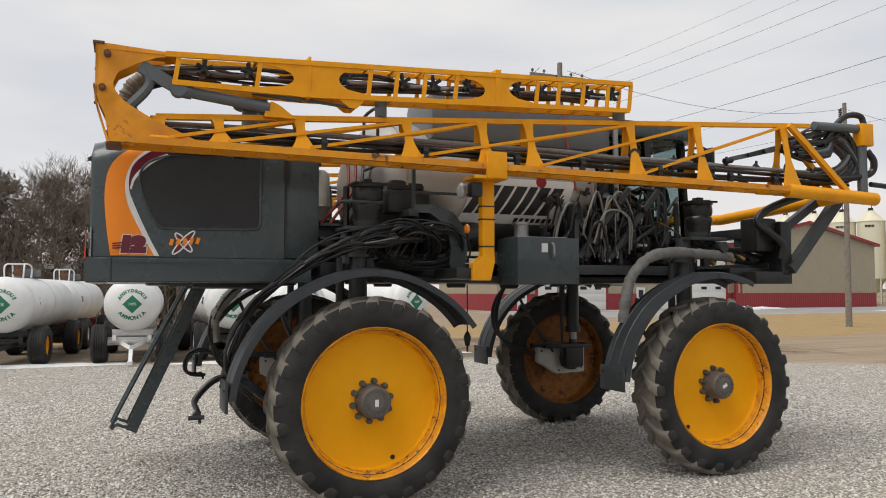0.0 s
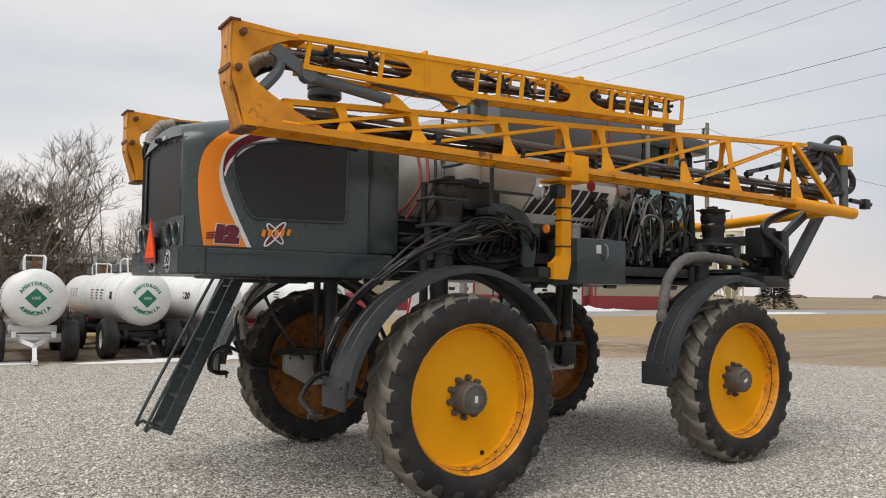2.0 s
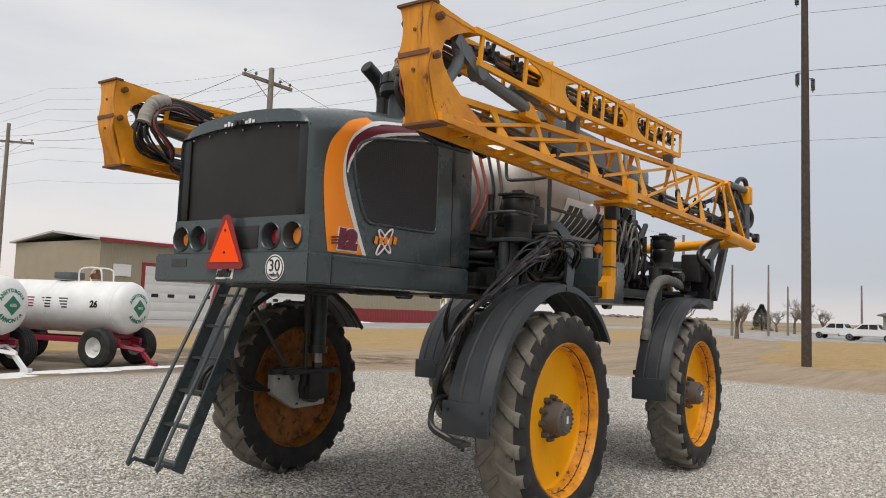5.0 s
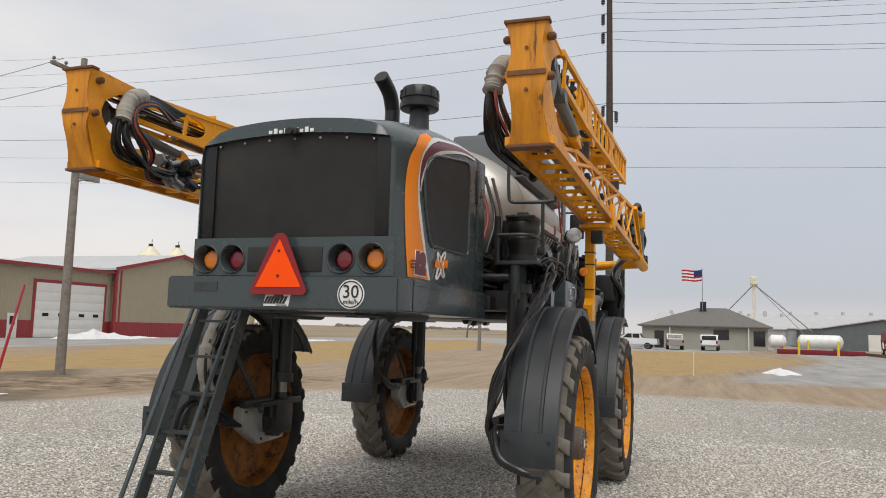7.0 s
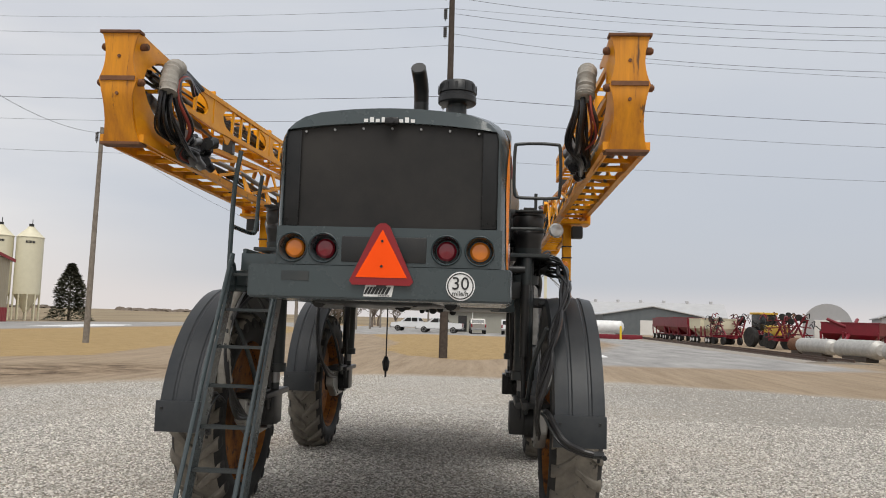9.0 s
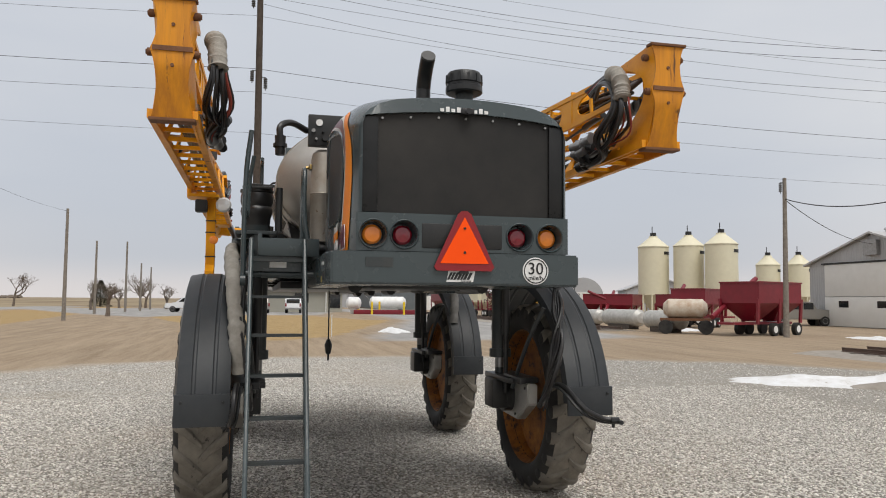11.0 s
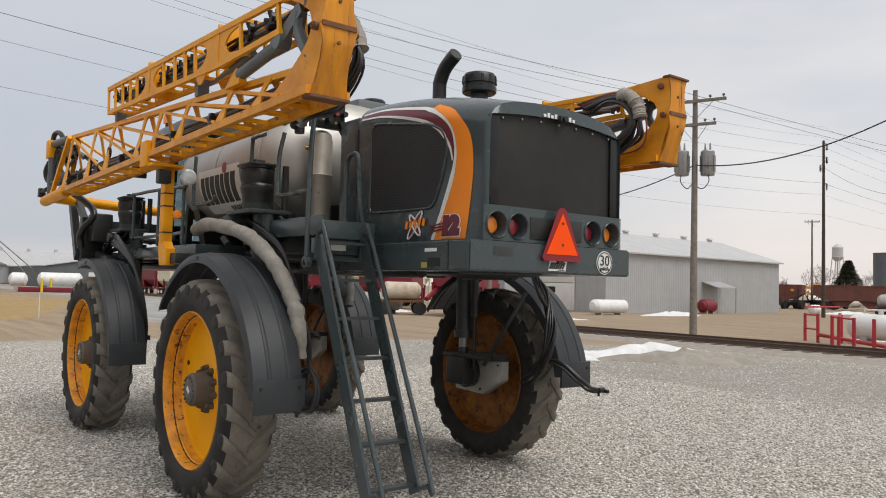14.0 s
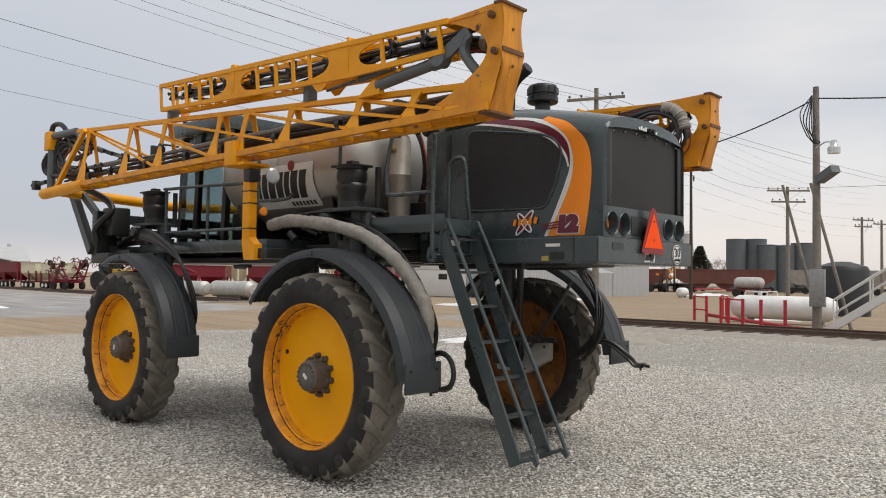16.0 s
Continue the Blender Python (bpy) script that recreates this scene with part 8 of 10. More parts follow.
for a0, a1 in ((56.15, 56.45), (56.8, 57.0)):
    bm = B()
    box(bm, a0, a1, F - 0.66, F - 0.4, 0, 6.8)
    part("corner_trim", bm, BARN_RED, barn)
for a0, a1, z1 in ((47.0, 55.3, 5.0), (33.2, 40.6, 4.6)):
    bm = B()
    box(bm, a0 - 0.3, a1 + 0.3, F - 0.06, F, 0, z1 + 0.3)
    fr = part("door_frame", bm, BARN_RED, barn)
    bm = B()
    box(bm, a0, a1, F - 0.085, F - 0.05, 0.02, z1)
    dr = part("overhead_door", bm, SHED_WHITE, barn, "white sectional overhead door")
    for k in range(6):
        bm = B()
        z0 = 0.02 + k * (z1 - 0.02) / 6
        box(bm, a0, a1, F - 0.105, F - 0.085, z0, z0 + (z1 - 0.02) / 6 - 0.03, 0.006)
        part("panel", bm, SHED_WHITE, dr)
    for k in range(4):
        bm = B()
        x = a0 + (a1 - a0) * (0.14 + 0.22 * k + (0.08 if k > 1 else 0))
        box(bm, x - 0.35, x + 0.35, F - 0.118, F - 0.104, 1.95, 2.25)
        part("pane", bm, DARK_GLASS, dr)
for a0 in (44.7, 31.5):
    bm = B()
    box(bm, a0 - 0.5, a0 + 0.5, F - 0.09, F, 0, 2.15)
    d = part("door", bm, SHED_WHITE, barn)
    bm = B()
    box(bm, a0 - 0.28, a0 + 0.28, F - 0.10, F - 0.09, 1.15, 1.9)
    part("pane", bm, DARK_GLASS, d)
bm = B()
box(bm, 30.2, 31.8, F - 0.12, F - 0.02, 3.6, 4.6)
part("sign", bm, WHITE, barn)
bm = B()
for z in (7.2, 7.9):
    cyl(bm, (44, F + 7, z), (44, F + 7, z + 0.6), 1.0, 0.9, seg=16)
part("roof_vent", bm, ROOF_STEEL, barn)

# grey steel machine shed by the track
shed = thing("machine_shed", "long grey corrugated steel shed with white sliding door", "shed", at(33.5, -43.05))
bm = B()
plate(bm, [(0, 0), (13.4, 0), (13.4, 4.9), (6.7, 7.0), (0, 4.9)], -0.2, 0)
part("gable_wall", bm, SHED_R, shed)
bm = B()
box(bm, 0, 0.2, -26, -0.2, 0, 4.9)
box(bm, 13.2, 13.4, -26, -0.2, 0, 4.9)
side = part("side_wall", bm, corrugated(SHED_STEEL, "Y", 0.25), shed)
bm = B()
plate(bm, [(0, 0), (13.4, 0), (13.4, 4.9), (6.7, 7.0), (0, 4.9)], -26.2, -26)
part("gable_wall", bm, SHED_R, shed)
bm = B()
plate(bm, [(-0.35, 4.80), (6.7, 7.02), (13.75, 4.80), (13.75, 4.93), (6.7, 7.17), (-0.35, 4.93)], -26.5, 0.35)
part("roof", bm, corrugated(ROOF_STEEL, "Y", 0.6), shed)
for k in range(6):
    bm = B()
    cyl(bm, (6.7, -1.5 - 4.6 * k, 7.0), (6.7, -1.5 - 4.6 * k, 7.35), 0.25, seg=12)
    cyl(bm, (6.7, -1.5 - 4.6 * k, 7.35), (6.7, -1.5 - 4.6 * k, 7.5), 0.36, 0.3, seg=12)
    part("roof_vent", bm, ROOF_STEEL, shed)
bm = B()
box(bm, 3.2, 11.6, 0.02, 0.10, 2.35, 4.85, 0.01)
part("door_upper", bm, SHED_WHITE, shed, "white steel sliding door")
bm = B()
box(bm, 3.2, 11.6, 0.02, 0.12, 0.05, 2.30, 0.01)
dr = part("door_lower", bm, SHED_WHITE, shed)
for x in (9.6, 5.8):
    bm = B()
    box(bm, x - 0.5, x + 0.5, 0.12, 0.13, 1.5, 2.0)
    part("pane", bm, DARK_GLASS, dr)
bm = B()
box(bm, 3.45, 4.4, 0.12, 0.15, 0.05, 2.1, 0.01)
part("door", bm, SHED_WHITE, shed)
bm = B()
box(bm, 2.9, 11.9, 0.02, 0.16, 4.88, 5.0)
part("door_track", bm, DECK, shed)
bm = B()
box(bm, 6.0, 7.3, 0.0, 0.35, 5.4, 6.5)
part("louvre", bm, STEEL, shed)
bm = B()
plate(bm, [(-1.6, 2.2), (0, 2.7), (0, 2.8), (-1.6, 2.3)], -16, -13)
box(bm, -1.6, -1.52, -16, -15.92, 0, 2.25)
box(bm, -1.6, -1.52, -13.08, -13, 0, 2.25)
part("awning", bm, SHED_R, shed)
for a, b, r, L, mt, nm, lb in ((31.6, -54, 0.55, 1.4, RED_PAINT, "fuel_tank", "small red steel fuel tank on the ground"), (30.6, -40.0, 0.5, 3.2, WHITE_TANK, "propane_tank", "white propane tank beside the grey shed"), (27.3, -64.0, 0.42, 1.0, WHITE_TANK, "propane_tank", "small white propane tank on bare dirt")):
    th = thing(nm, lb, "tank", at(a, b, 0, 90 if "pro" in nm else 90))
    bm = B()
    lathe(bm, [(-L / 2 - r * 0.5, 0.0), (-L / 2 - r * 0.4, r * 0.6), (-L / 2, r), (L / 2, r), (L / 2 + r * 0.4, r * 0.6), (L / 2 + r * 0.5, 0.0)], (0, 0, r + 0.12), axis=0, seg=24)
    part("shell", bm, mt, th)
    bm = B()
    for x in (-L / 3, L / 3):
        box(bm, x - 0.1, x + 0.1, -r * 0.6, r * 0.6, 0, 0.25)
    part("saddle", bm, CONCRETE, th)


def hopper_bin(a, b, r, h_eave, h_top, h_cone, h_clear, label="cream painted steel hopper bin on legs"):
    th = thing("hopper_bin", label, "grain bin", at(a, b), "hopper bins")
    bm = B()
    lathe(bm, [(h_cone, r), (h_eave, r)], axis=2, seg=36, cap=False)
    part("wall", bm, CREAM, th)
    bm = B()
    lathe(bm, [(h_eave - 0.04, r + 0.06), (h_eave + 0.03, r + 0.06), (h_top - 0.15, 0.45), (h_top, 0.42), (h_top, 0.0)], axis=2, seg=36, cap=False)
    part("roof", bm, CREAM, th)
    bm = B()
    lathe(bm, [(h_cone, r), (h_clear, 0.35), (h_clear - 0.2, 0.3), (h_clear - 0.2, 0.0)], axis=2, seg=36, cap=False)
    part("hopper", bm, CREAM, th)
    for k in range(10):
        t = 2 * math.pi * k / 10
        bm = B()
        cyl(bm, (math.cos(t) * r * 0.98, math.sin(t) * r * 0.98, 0), (math.cos(t) * r * 0.98, math.sin(t) * r * 0.98, h_cone), 0.09, seg=8)
        part("leg", bm, CREAM, th)
    bm = B()
    lathe(bm, [(h_cone - 0.1, r + 0.03), (h_cone + 0.15, r + 0.03)], axis=2, seg=36, cap=False)
    part("ring_beam", bm, CREAM, th)
    bm = B()
    cyl(bm, (0, 0, h_top), (0, 0, h_top + 0.35), 0.3, seg=12)
    bar(bm, (0.2, 0, h_top + 0.3), (0.2, 0, h_top + 1.0), 0.06, 0.06)
    part("lid", bm, DECK, th)
    bm = B()
    for k in range(7):
        t = radians(196 + 5.5 * k)
        bar(bm, (math.cos(t) * (r + 0.02), math.sin(t) * (r + 0.02), h_eave - 0.8), (math.cos(t) * (r + 0.02), math.sin(t) * (r + 0.02), h_eave - 0.5), 0.02, 0.12, (math.cos(t), math.sin(t), 0))
    part("name_bars", bm, BLACK, th)


for a, b, r in ((62.6, -37.6, 1.5), (60.2, -40.1, 1.45), (57.0, -41.6, 1.5), (69.0, -55.6, 1.3), (66.9, -58, 1.3)):
    hopper_bin(a, b, r, 7.3 if a < 65 else 6.1, 8.4 if a < 65 else 7.2, 2.6, 0.9)
for a, b in ((87.5, 58.4), (85.7, 61.3), (83.9, 64.1), (82.1, 66.8), (80, 69.6)):
    hopper_bin(a, b, 1.6, 10.6, 12.0, 3.4, 1.2)

# dark corrugated bins, black tank, far silo row
for k, (a, b, r, h) in enumerate(((39.2, -107.6, 1.42, 7.67), (37.1, -109.5, 1.62, 7.7), (35.0, -108.6, 1.32, 6.78), (33.0, -109.9, 1.4, 6.71), (30.9, -111.6, 1.72, 7.07))):
    th = thing("grain_bin", "dark grey corrugated steel grain bin", "grain bin", at(a, b), "dark grain bins")
    bm = B()
    lathe(bm, [(0, r), (h, r), (h + 0.04, r * 1.03), (h + 0.12, r * 1.03), (h + 0.2, 0.5), (h + 0.2, 0.0)], axis=2, seg=32)
    part("wall", bm, BIN_R, th)
th = thing("liquid_tank", "black plastic upright liquid tank", "tank", at(6.2, -37.5))
bm = B()
lathe(bm, [(0.0, 1.35), (2.3, 1.35), (2.55, 1.2), (2.8, 0.4), (2.8, 0.0)], axis=2, seg=28)
part("shell", bm, BLACK, th)

# office with hip roof, and what stands by it
off = thing("office_building", "low taupe office with grey shingle hip roof", "office", at(100, -2.7))
bm = B()
box(bm, 0, 12, -7.8, 7.8, 0, 3.1)
part("wall", bm, OFFICE_WALL, off)
bm = B()
vs = [bm.verts.new(c) for c in ((-0.6, -8.4, 3.05), (-0.6, 8.4, 3.05), (12.6, 8.4, 3.05), (12.6, -8.4, 3.05), (6, -3.0, 5.6), (6, 0.6, 5.6), (-0.6, -8.4, 2.9), (-0.6, 8.4, 2.9), (12.6, 8.4, 2.9), (12.6, -8.4, 2.9))]
for q in ((0, 4, 5, 1), (1, 5, 2), (2, 5, 4, 3), (3, 4, 0), (0, 1, 7, 6), (1, 2, 8, 7), (2, 3, 9, 8), (3, 0, 6, 9), (6, 7, 8, 9)):
    bm.faces.new([vs[i] for i in q])
part("roof", bm, SHINGLE, off, "", False)
for y, z0, z1, w in ((5.6, 0.1, 2.3, 1.2), (-2.2, 1.3, 2.6, 1.9), (-6.8, 0.6, 2.5, 1.4)):
    bm = B()
    box(bm, -0.05, -0.01, y - w / 2, y + w / 2, z0, z1)
    part("window", bm, DARK_GLASS, off)
for y in (4.2, -5.5):
    bm = B()
    box(bm, -0.5, -0.4, y - 0.06, y + 0.06, 0, 2.95)
    part("downpipe", bm, SHED_WHITE, off)
bm = B()
box(bm, 4.5, 5.1, -0.4, 0.4, 5.2, 6.4)
part("chimney", bm, DECK, off)
fp = thing("flagpole", "thin pole flying a striped flag", "flagpole", at(104, -2.6))
bm = B()
cyl(bm, (0, 0, 0), (0, 0, 11), 0.06, 0.04, seg=8)
part("shaft", bm, STEEL, fp)


def flag():
    for k in range(7):
        bm = B()
        rows = []
        for i in range(13):
            x = 2.7 * i / 12
            y = 0.18 * math.sin(x * 2.6) * x / 2.7
            zb = 10.8 - 0.05 * x - 0.10 * math.sin(x * 1.8)
            rows.append([bm.verts.new((y, x, zb - 0.22 * k)), bm.verts.new((y, x, zb - 0.22 * (k + 1)))])
        for p, q in zip(rows, rows[1:]):
            bm.faces.new((p[0], p[1], q[1], q[0]))
        part("flag_stripe", bm, FLAG_RED if k % 2 == 0 else WHITE, fp)
    bm = B()
    rows = []
    for i in range(6):
        x = 1.1 * i / 5
        y = 0.18 * math.sin(x * 2.6) * x / 2.7
        zb = 10.8 - 0.05 * x - 0.10 * math.sin(x * 1.8)
        rows.append([bm.verts.new((y - 0.012, x, zb)), bm.verts.new((y - 0.012, x, zb - 0.88))])
    for p, q in zip(rows, rows[1:]):
        bm.faces.new((p[0], p[1], q[1], q[0]))
    part("flag_canton", bm, FLAG_BLUE, fp)


flag()
tw = thing("elevator_leg", "slim cream grain elevator tower with stays", "tower", at(135, -11))
bm = B()
box(bm, -0.25, 0.25, -0.25, 0.25, 0, 11.5)
box(bm, -0.6, 0.6, -0.6, 0.6, 10.7, 11.2, 0.05)
box(bm, -0.4, 0.4, -0.4, 0.6, 11.2, 12.1, 0.1)
part("leg_tower", bm, CREAM, tw)
for y, z in ((9, 0), (-9, 0), (-11, 0)):
    bm = B()
    cyl(bm, (0, 0, 10.8), (0, y, z + 1.0), 0.10 if y != -9 else 0.05, seg=8)
    part("stay", bm, STEEL, tw)


def far_shed(a, b, w, d, h, ridge, turn, mats, label, vents=0):
    th = thing("far_shed", label, "shed", at(a, b, 0, turn), "far sheds")
    bm = B()
    plate(bm, [(-w / 2, 0), (w / 2, 0), (w / 2, h), (0, h + ridge), (-w / 2, h)], 0, d, axis=0)
    part("wall", bm, mats[0], th)
    bm = B()
    plate(bm, [(-w / 2 - 0.3, h - 0.05), (0, h + ridge + 0.02), (w / 2 + 0.3, h - 0.05), (w / 2 + 0.3, h + 0.1), (0, h + ridge + 0.2), (-w / 2 - 0.3, h + 0.1)], -0.3, d + 0.3, axis=0)
    part("roof", bm, mats[1], th)
    for k in range(vents):
        bm = B()
        cyl(bm, (d * (k + 0.5) / vents, 0, h + ridge), (d * (k + 0.5) / vents, 0, h + ridge + 0.7), 0.35, seg=8)
        part("roof_vent", bm, ROOF_STEEL, th)
    bm = B()
    box(bm, -0.06, -0.01, -w * 0.12, w * 0.12, 0, h * 0.75)
    part("door", bm, SHED_WHITE, th)


far_shed(128, -29, 17, 36, 3.4, 1.5, 0, (BIN_STEEL, ROOF_STEEL), "dark gabled warehouse with pale roof", 0)
far_shed(165, -52, 18, 60, 3.6, 3.0, 78, (SHED_STEEL, ROOF_STEEL), "long pale-roofed grey warehouse", 12)
far_shed(170, -20, 16, 26, 3.4, 2.6, 78, (SHED_STEEL, ROOF_STEEL), "long grey warehouse with pale roof", 8)
far_shed(-2, 74, 26, 18, 3.6, 1.6, 40, (BIN_STEEL, SHED_STEEL), "low dark shed behind the trees", 0)
far_shed(86, -51.5, 8.5, 16, 3.4, 1.7, -22, (SHED_STEEL, ROOF_STEEL), "pale grey gabled machine shed", 0)
cn = thing("carport", "flat white canopy on thin posts behind the tanks", "canopy", at(-1.5, 50, 0, -8))
bm = B()
box(bm, -9, 9, -3, 3, 3.3, 3.65)
part("canopy_roof", bm, SHED_WHITE, cn)
for x in (-8, -3, 3, 8):
    bm = B()
    cyl(bm, (x, -2.7, 0), (x, -2.7, 3.3), 0.09, seg=8)
    part("post", bm, DECK, cn)
qn = thing("quonset_hut", "pale grey round-roofed steel hut", "hut", at(94.5, -44.2, 0, -25))
bm = B()
pr = [(2.9 * math.cos(math.pi * k / 16), 2.3 + 2.9 * math.sin(math.pi * k / 16)) for k in range(17)]
plate(bm, [(2.9, 0)] + pr + [(-2.9, 0)], 0, 15, axis=0)
part("shell", bm, SHED_R, qn)
bm = B()
box(bm, -0.08, -0.01, -1.5, 1.5, 0, 3.1)
part("door", bm, SHED_WHITE, qn)
wt = thing("water_tower", "far white water tower on legs", "water tower", at(170.3, -377.1) @ Matrix.Scale(1.55, 4))
bm = B()
lathe(bm, [(12.0, 0.0), (12.2, 0.9), (12.8, 1.5), (13.2, 1.66), (13.3, 1.8), (13.4, 1.62), (16.2, 1.6), (16.3, 1.72), (17.2, 0.8), (17.6, 0.0)], axis=2, seg=24)
part("bowl", bm, ROOF_STEEL, wt)
for k in range(4):
    t = math.pi / 4 + k * math.pi / 2
    bm = B()
    cyl(bm, (math.cos(t) * 3.0, math.sin(t) * 3.0, 0), (math.cos(t) * 1.6, math.sin(t) * 1.6, 13.2), 0.14, seg=6)
    part("leg", bm, ROOF_STEEL, wt)
bm = B()
cyl(bm, (0, 0, 0), (0, 0, 12.4), 0.28, seg=10)
part("riser", bm, ROOF_STEEL, wt)


# ---- vehicles ----
def pickup(a, b, turn, paint, label, suv=False):
    th = thing("pickup_truck" if not suv else "sport_utility_car", label, "truck" if not suv else "car", at(a, b, ground_z(a, b), turn), "parked vehicles")
    bm = B()
    L = 5.9 if not suv else 5.0
    prof = [(-L / 2, 0.55), (L / 2 - 0.05, 0.5), (L / 2, 0.75), (L / 2 - 0.08, 1.12), (L / 2 - 1.45, 1.22), (0.85, 1.85), (0.5, 1.93), (-0.85, 1.93), (-1.1, 1.28) if not suv else (-L / 2 + 0.25, 1.9), (-L / 2, 1.25)]
    plate(bm, prof, -0.98, 0.98)
    bmesh.ops.bevel(bm, geom=bm.edges[:], offset=0.07, segments=2, affect="EDGES")
    body = part("body", bm, paint, th)
    for s in (-1, 1):
        for x0, x1 in ((0.05, 1.15), (-0.85, -0.05)) + (((-2.1, -0.95),) if suv else ()):
            bm = B()
            plate(bm, [(x0, 1.32), (x1, 1.32), (x1 - (0.55 if x1 > 1 else 0.0), 1.8), (x0, 1.82)], s * 0.99 - 0.012, s * 0.99 + 0.012)
            part("side_window", bm, DARK_GLASS, body)
    bm = B()
    if suv:
        box(bm, -L / 2 - 0.02, -L / 2 + 0.16, -0.8, 0.8, 1.28, 1.78, 0.02)
    else:
        bar(bm, (-0.92, 0, 1.80), (-1.09, 0, 1.36), 1.6, 0.03)
    part("rear_window", bm, DARK_GLASS, body)
    bm = B()
    box(bm, -L / 2 - 0.12, -L / 2 + 0.05, -0.95, 0.95, 0.50, 0.72, 0.03)
    part("bumper", bm, STEEL, body)
    bm = B()
    box(bm, L / 2 - 0.05, L / 2 + 0.1, -0.95, 0.95, 0.45, 0.72, 0.03)
    part("bumper", bm, STEEL, body)
    for s in (-1, 1):
        bm = B()
        box(bm, -L / 2 - 0.03, -L / 2 + 0.02, s * 0.88 - 0.09, s * 0.88 + 0.09, 0.85, 1.25, 0.01)
        part("tail_lamp", bm, RED_LENS, body)
        for x in (-L / 2 + 1.15, L / 2 - 1.05):
            bm = B()
            lathe(bm, [(s * 0.74, 0.2), (s * 0.74, 0.36), (s * 0.78, 0.40), (s * 0.96, 0.40), (s * 1.0, 0.36), (s * 1.0, 0.26)], (x, 0, 0.40), axis=1, seg=24)
            w = part("wheel", bm, RUBBER, th)
            bm = B()
            lathe(bm, [(s * 0.985, 0.25), (s * 1.005, 0.22), (s * 0.98, 0.05), (s * 0.98, 0.0)], (x, 0, 0.40), axis=1, seg=20, cap=False)
            part("rim", bm, STEEL, w)


def ground_z(a, b):
    return float(ground_height(np.array([float(a)]), np.array([float(b)]))[0])


pickup(90, 5.4, 86, TRUCK_WHITE, "white crew-cab pickup truck parked by the office")
pickup(97, 9.5, 80, TRUCK_WHITE, "white pickup truck parked behind another")
pickup(93, 0.7, 4, TRUCK_TAN, "pewter-coloured pickup truck parked nose to the office")
pickup(93, -3.5, -4, TRUCK_WHITE, "white dusty car parked nose to the office", True)
pickup(46, -41, 80, TRUCK_TAN, "pewter pickup truck beside the grey shed")


def tender(a, b, turn, h=2.9, L=4.0, auger=True, paint=None, label="dark red steel seed tender wagon with hoppers"):
    paint = paint or RED_PAINT
    th = thing("seed_tender", label, "farm wagon", at(a, b, 0, turn), "red wagons")
    bm = B()
    vs = []
    for z, k in ((h, 1.0), (h * 0.62, 1.0)):
        vs.append([bm.verts.new((x * L / 2 * k, y * 1.2 * k, z)) for x, y in ((-1, -1), (1, -1), (1, 1), (-1, 1))])
    for i in range(4):
        bm.faces.new((vs[0][i], vs[0][(i + 1) % 4], vs[1][(i + 1) % 4], vs[1][i]))
    for s in (-1, 1):
        base = [bm.verts.new((s * L / 4 + x * 0.3, y * 0.3, 0.8)) for x, y in ((-1, -1), (1, -1), (1, 1), (-1, 1))]
        ring = [bm.verts.new((s * L / 4 + x * L / 4, y * 1.2, h * 0.62)) for x, y in ((-1, -1), (1, -1), (1, 1), (-1, 1))]
        for i in range(4):
            bm.faces.new((ring[i], ring[(i + 1) % 4], base[(i + 1) % 4], base[i]))
        bm.faces.new(base)
    part("hopper", bm, paint, th, "", False)
    bm = B()
    box(bm, -L / 2 - 0.05, L / 2 + 0.05, -1.25, 1.25, h, h + 0.08)
    part("cover", bm, paint, th)
    bm = B()
    box(bm, -L / 2 - 1.3, L / 2 + 0.2, -0.5, 0.5, 0.62, 0.75)
    for x in (-L / 2, -0.05, L / 2):
        for y in (-1.1, 1.1):
            bar(bm, (x, y, 0.7), (x * 1.02, y * 1.06, h * 0.7), 0.10, 0.22)
    part("frame", bm, RED_PAINT, th)
    for x in (-0.5, 0.4, L / 2 - 0.3):
        for y in (-1.05, 1.05):
            bm = B()
            lathe(bm, [(y - 0.12, 0.1), (y - 0.12, 0.36), (y + 0.12, 0.36), (y + 0.12, 0.1)], (x, 0, 0.36), axis=1, seg=20)
            w = part("wheel", bm, RUBBER, th)
            bm = B()
            s = 1 if y > 0 else -1
            lathe(bm, [(y + s * 0.125, 0.2), (y + s * 0.11, 0.0)], (x, 0, 0.36), axis=1, seg=16)
            part("rim", bm, WHITE_TANK, w)
    if auger:
        bm = B()
        cyl(bm, (-L / 2 - 1.2, 0.9, 1.0), (L / 2 - 0.5, 1.3, h + 0.35), 0.14, seg=10)
        part("auger", bm, RED_PAINT, th)


for a, b, t, h, L, aug in ((30.8, -26.6, -68, 2.9, 4.2, True), (42, -29.5, -50, 2.7, 3.6, True), (86, -24.4, 5, 2.7, 6.5, False), (94, -24.6, 5, 2.8, 7, False), (66, -33.5, 60, 2.5, 3.5, True), (57, -31.5, -40, 2.4, 4.0, True), (52, -34.5, 20, 2.4, 4.0, False), (101, -25.5, 5, 2.7, 6, False)):
    tender(a, b, t, h, L, aug)
for a, b, t in ((80.5, -24.9, 12), (77.0, -25.6, 12), (47.5, -33.5, 20)):
    tender(a, b, t, 2.6, 2.6, False, CREAM, "cream hopper wagon on a dark red frame")


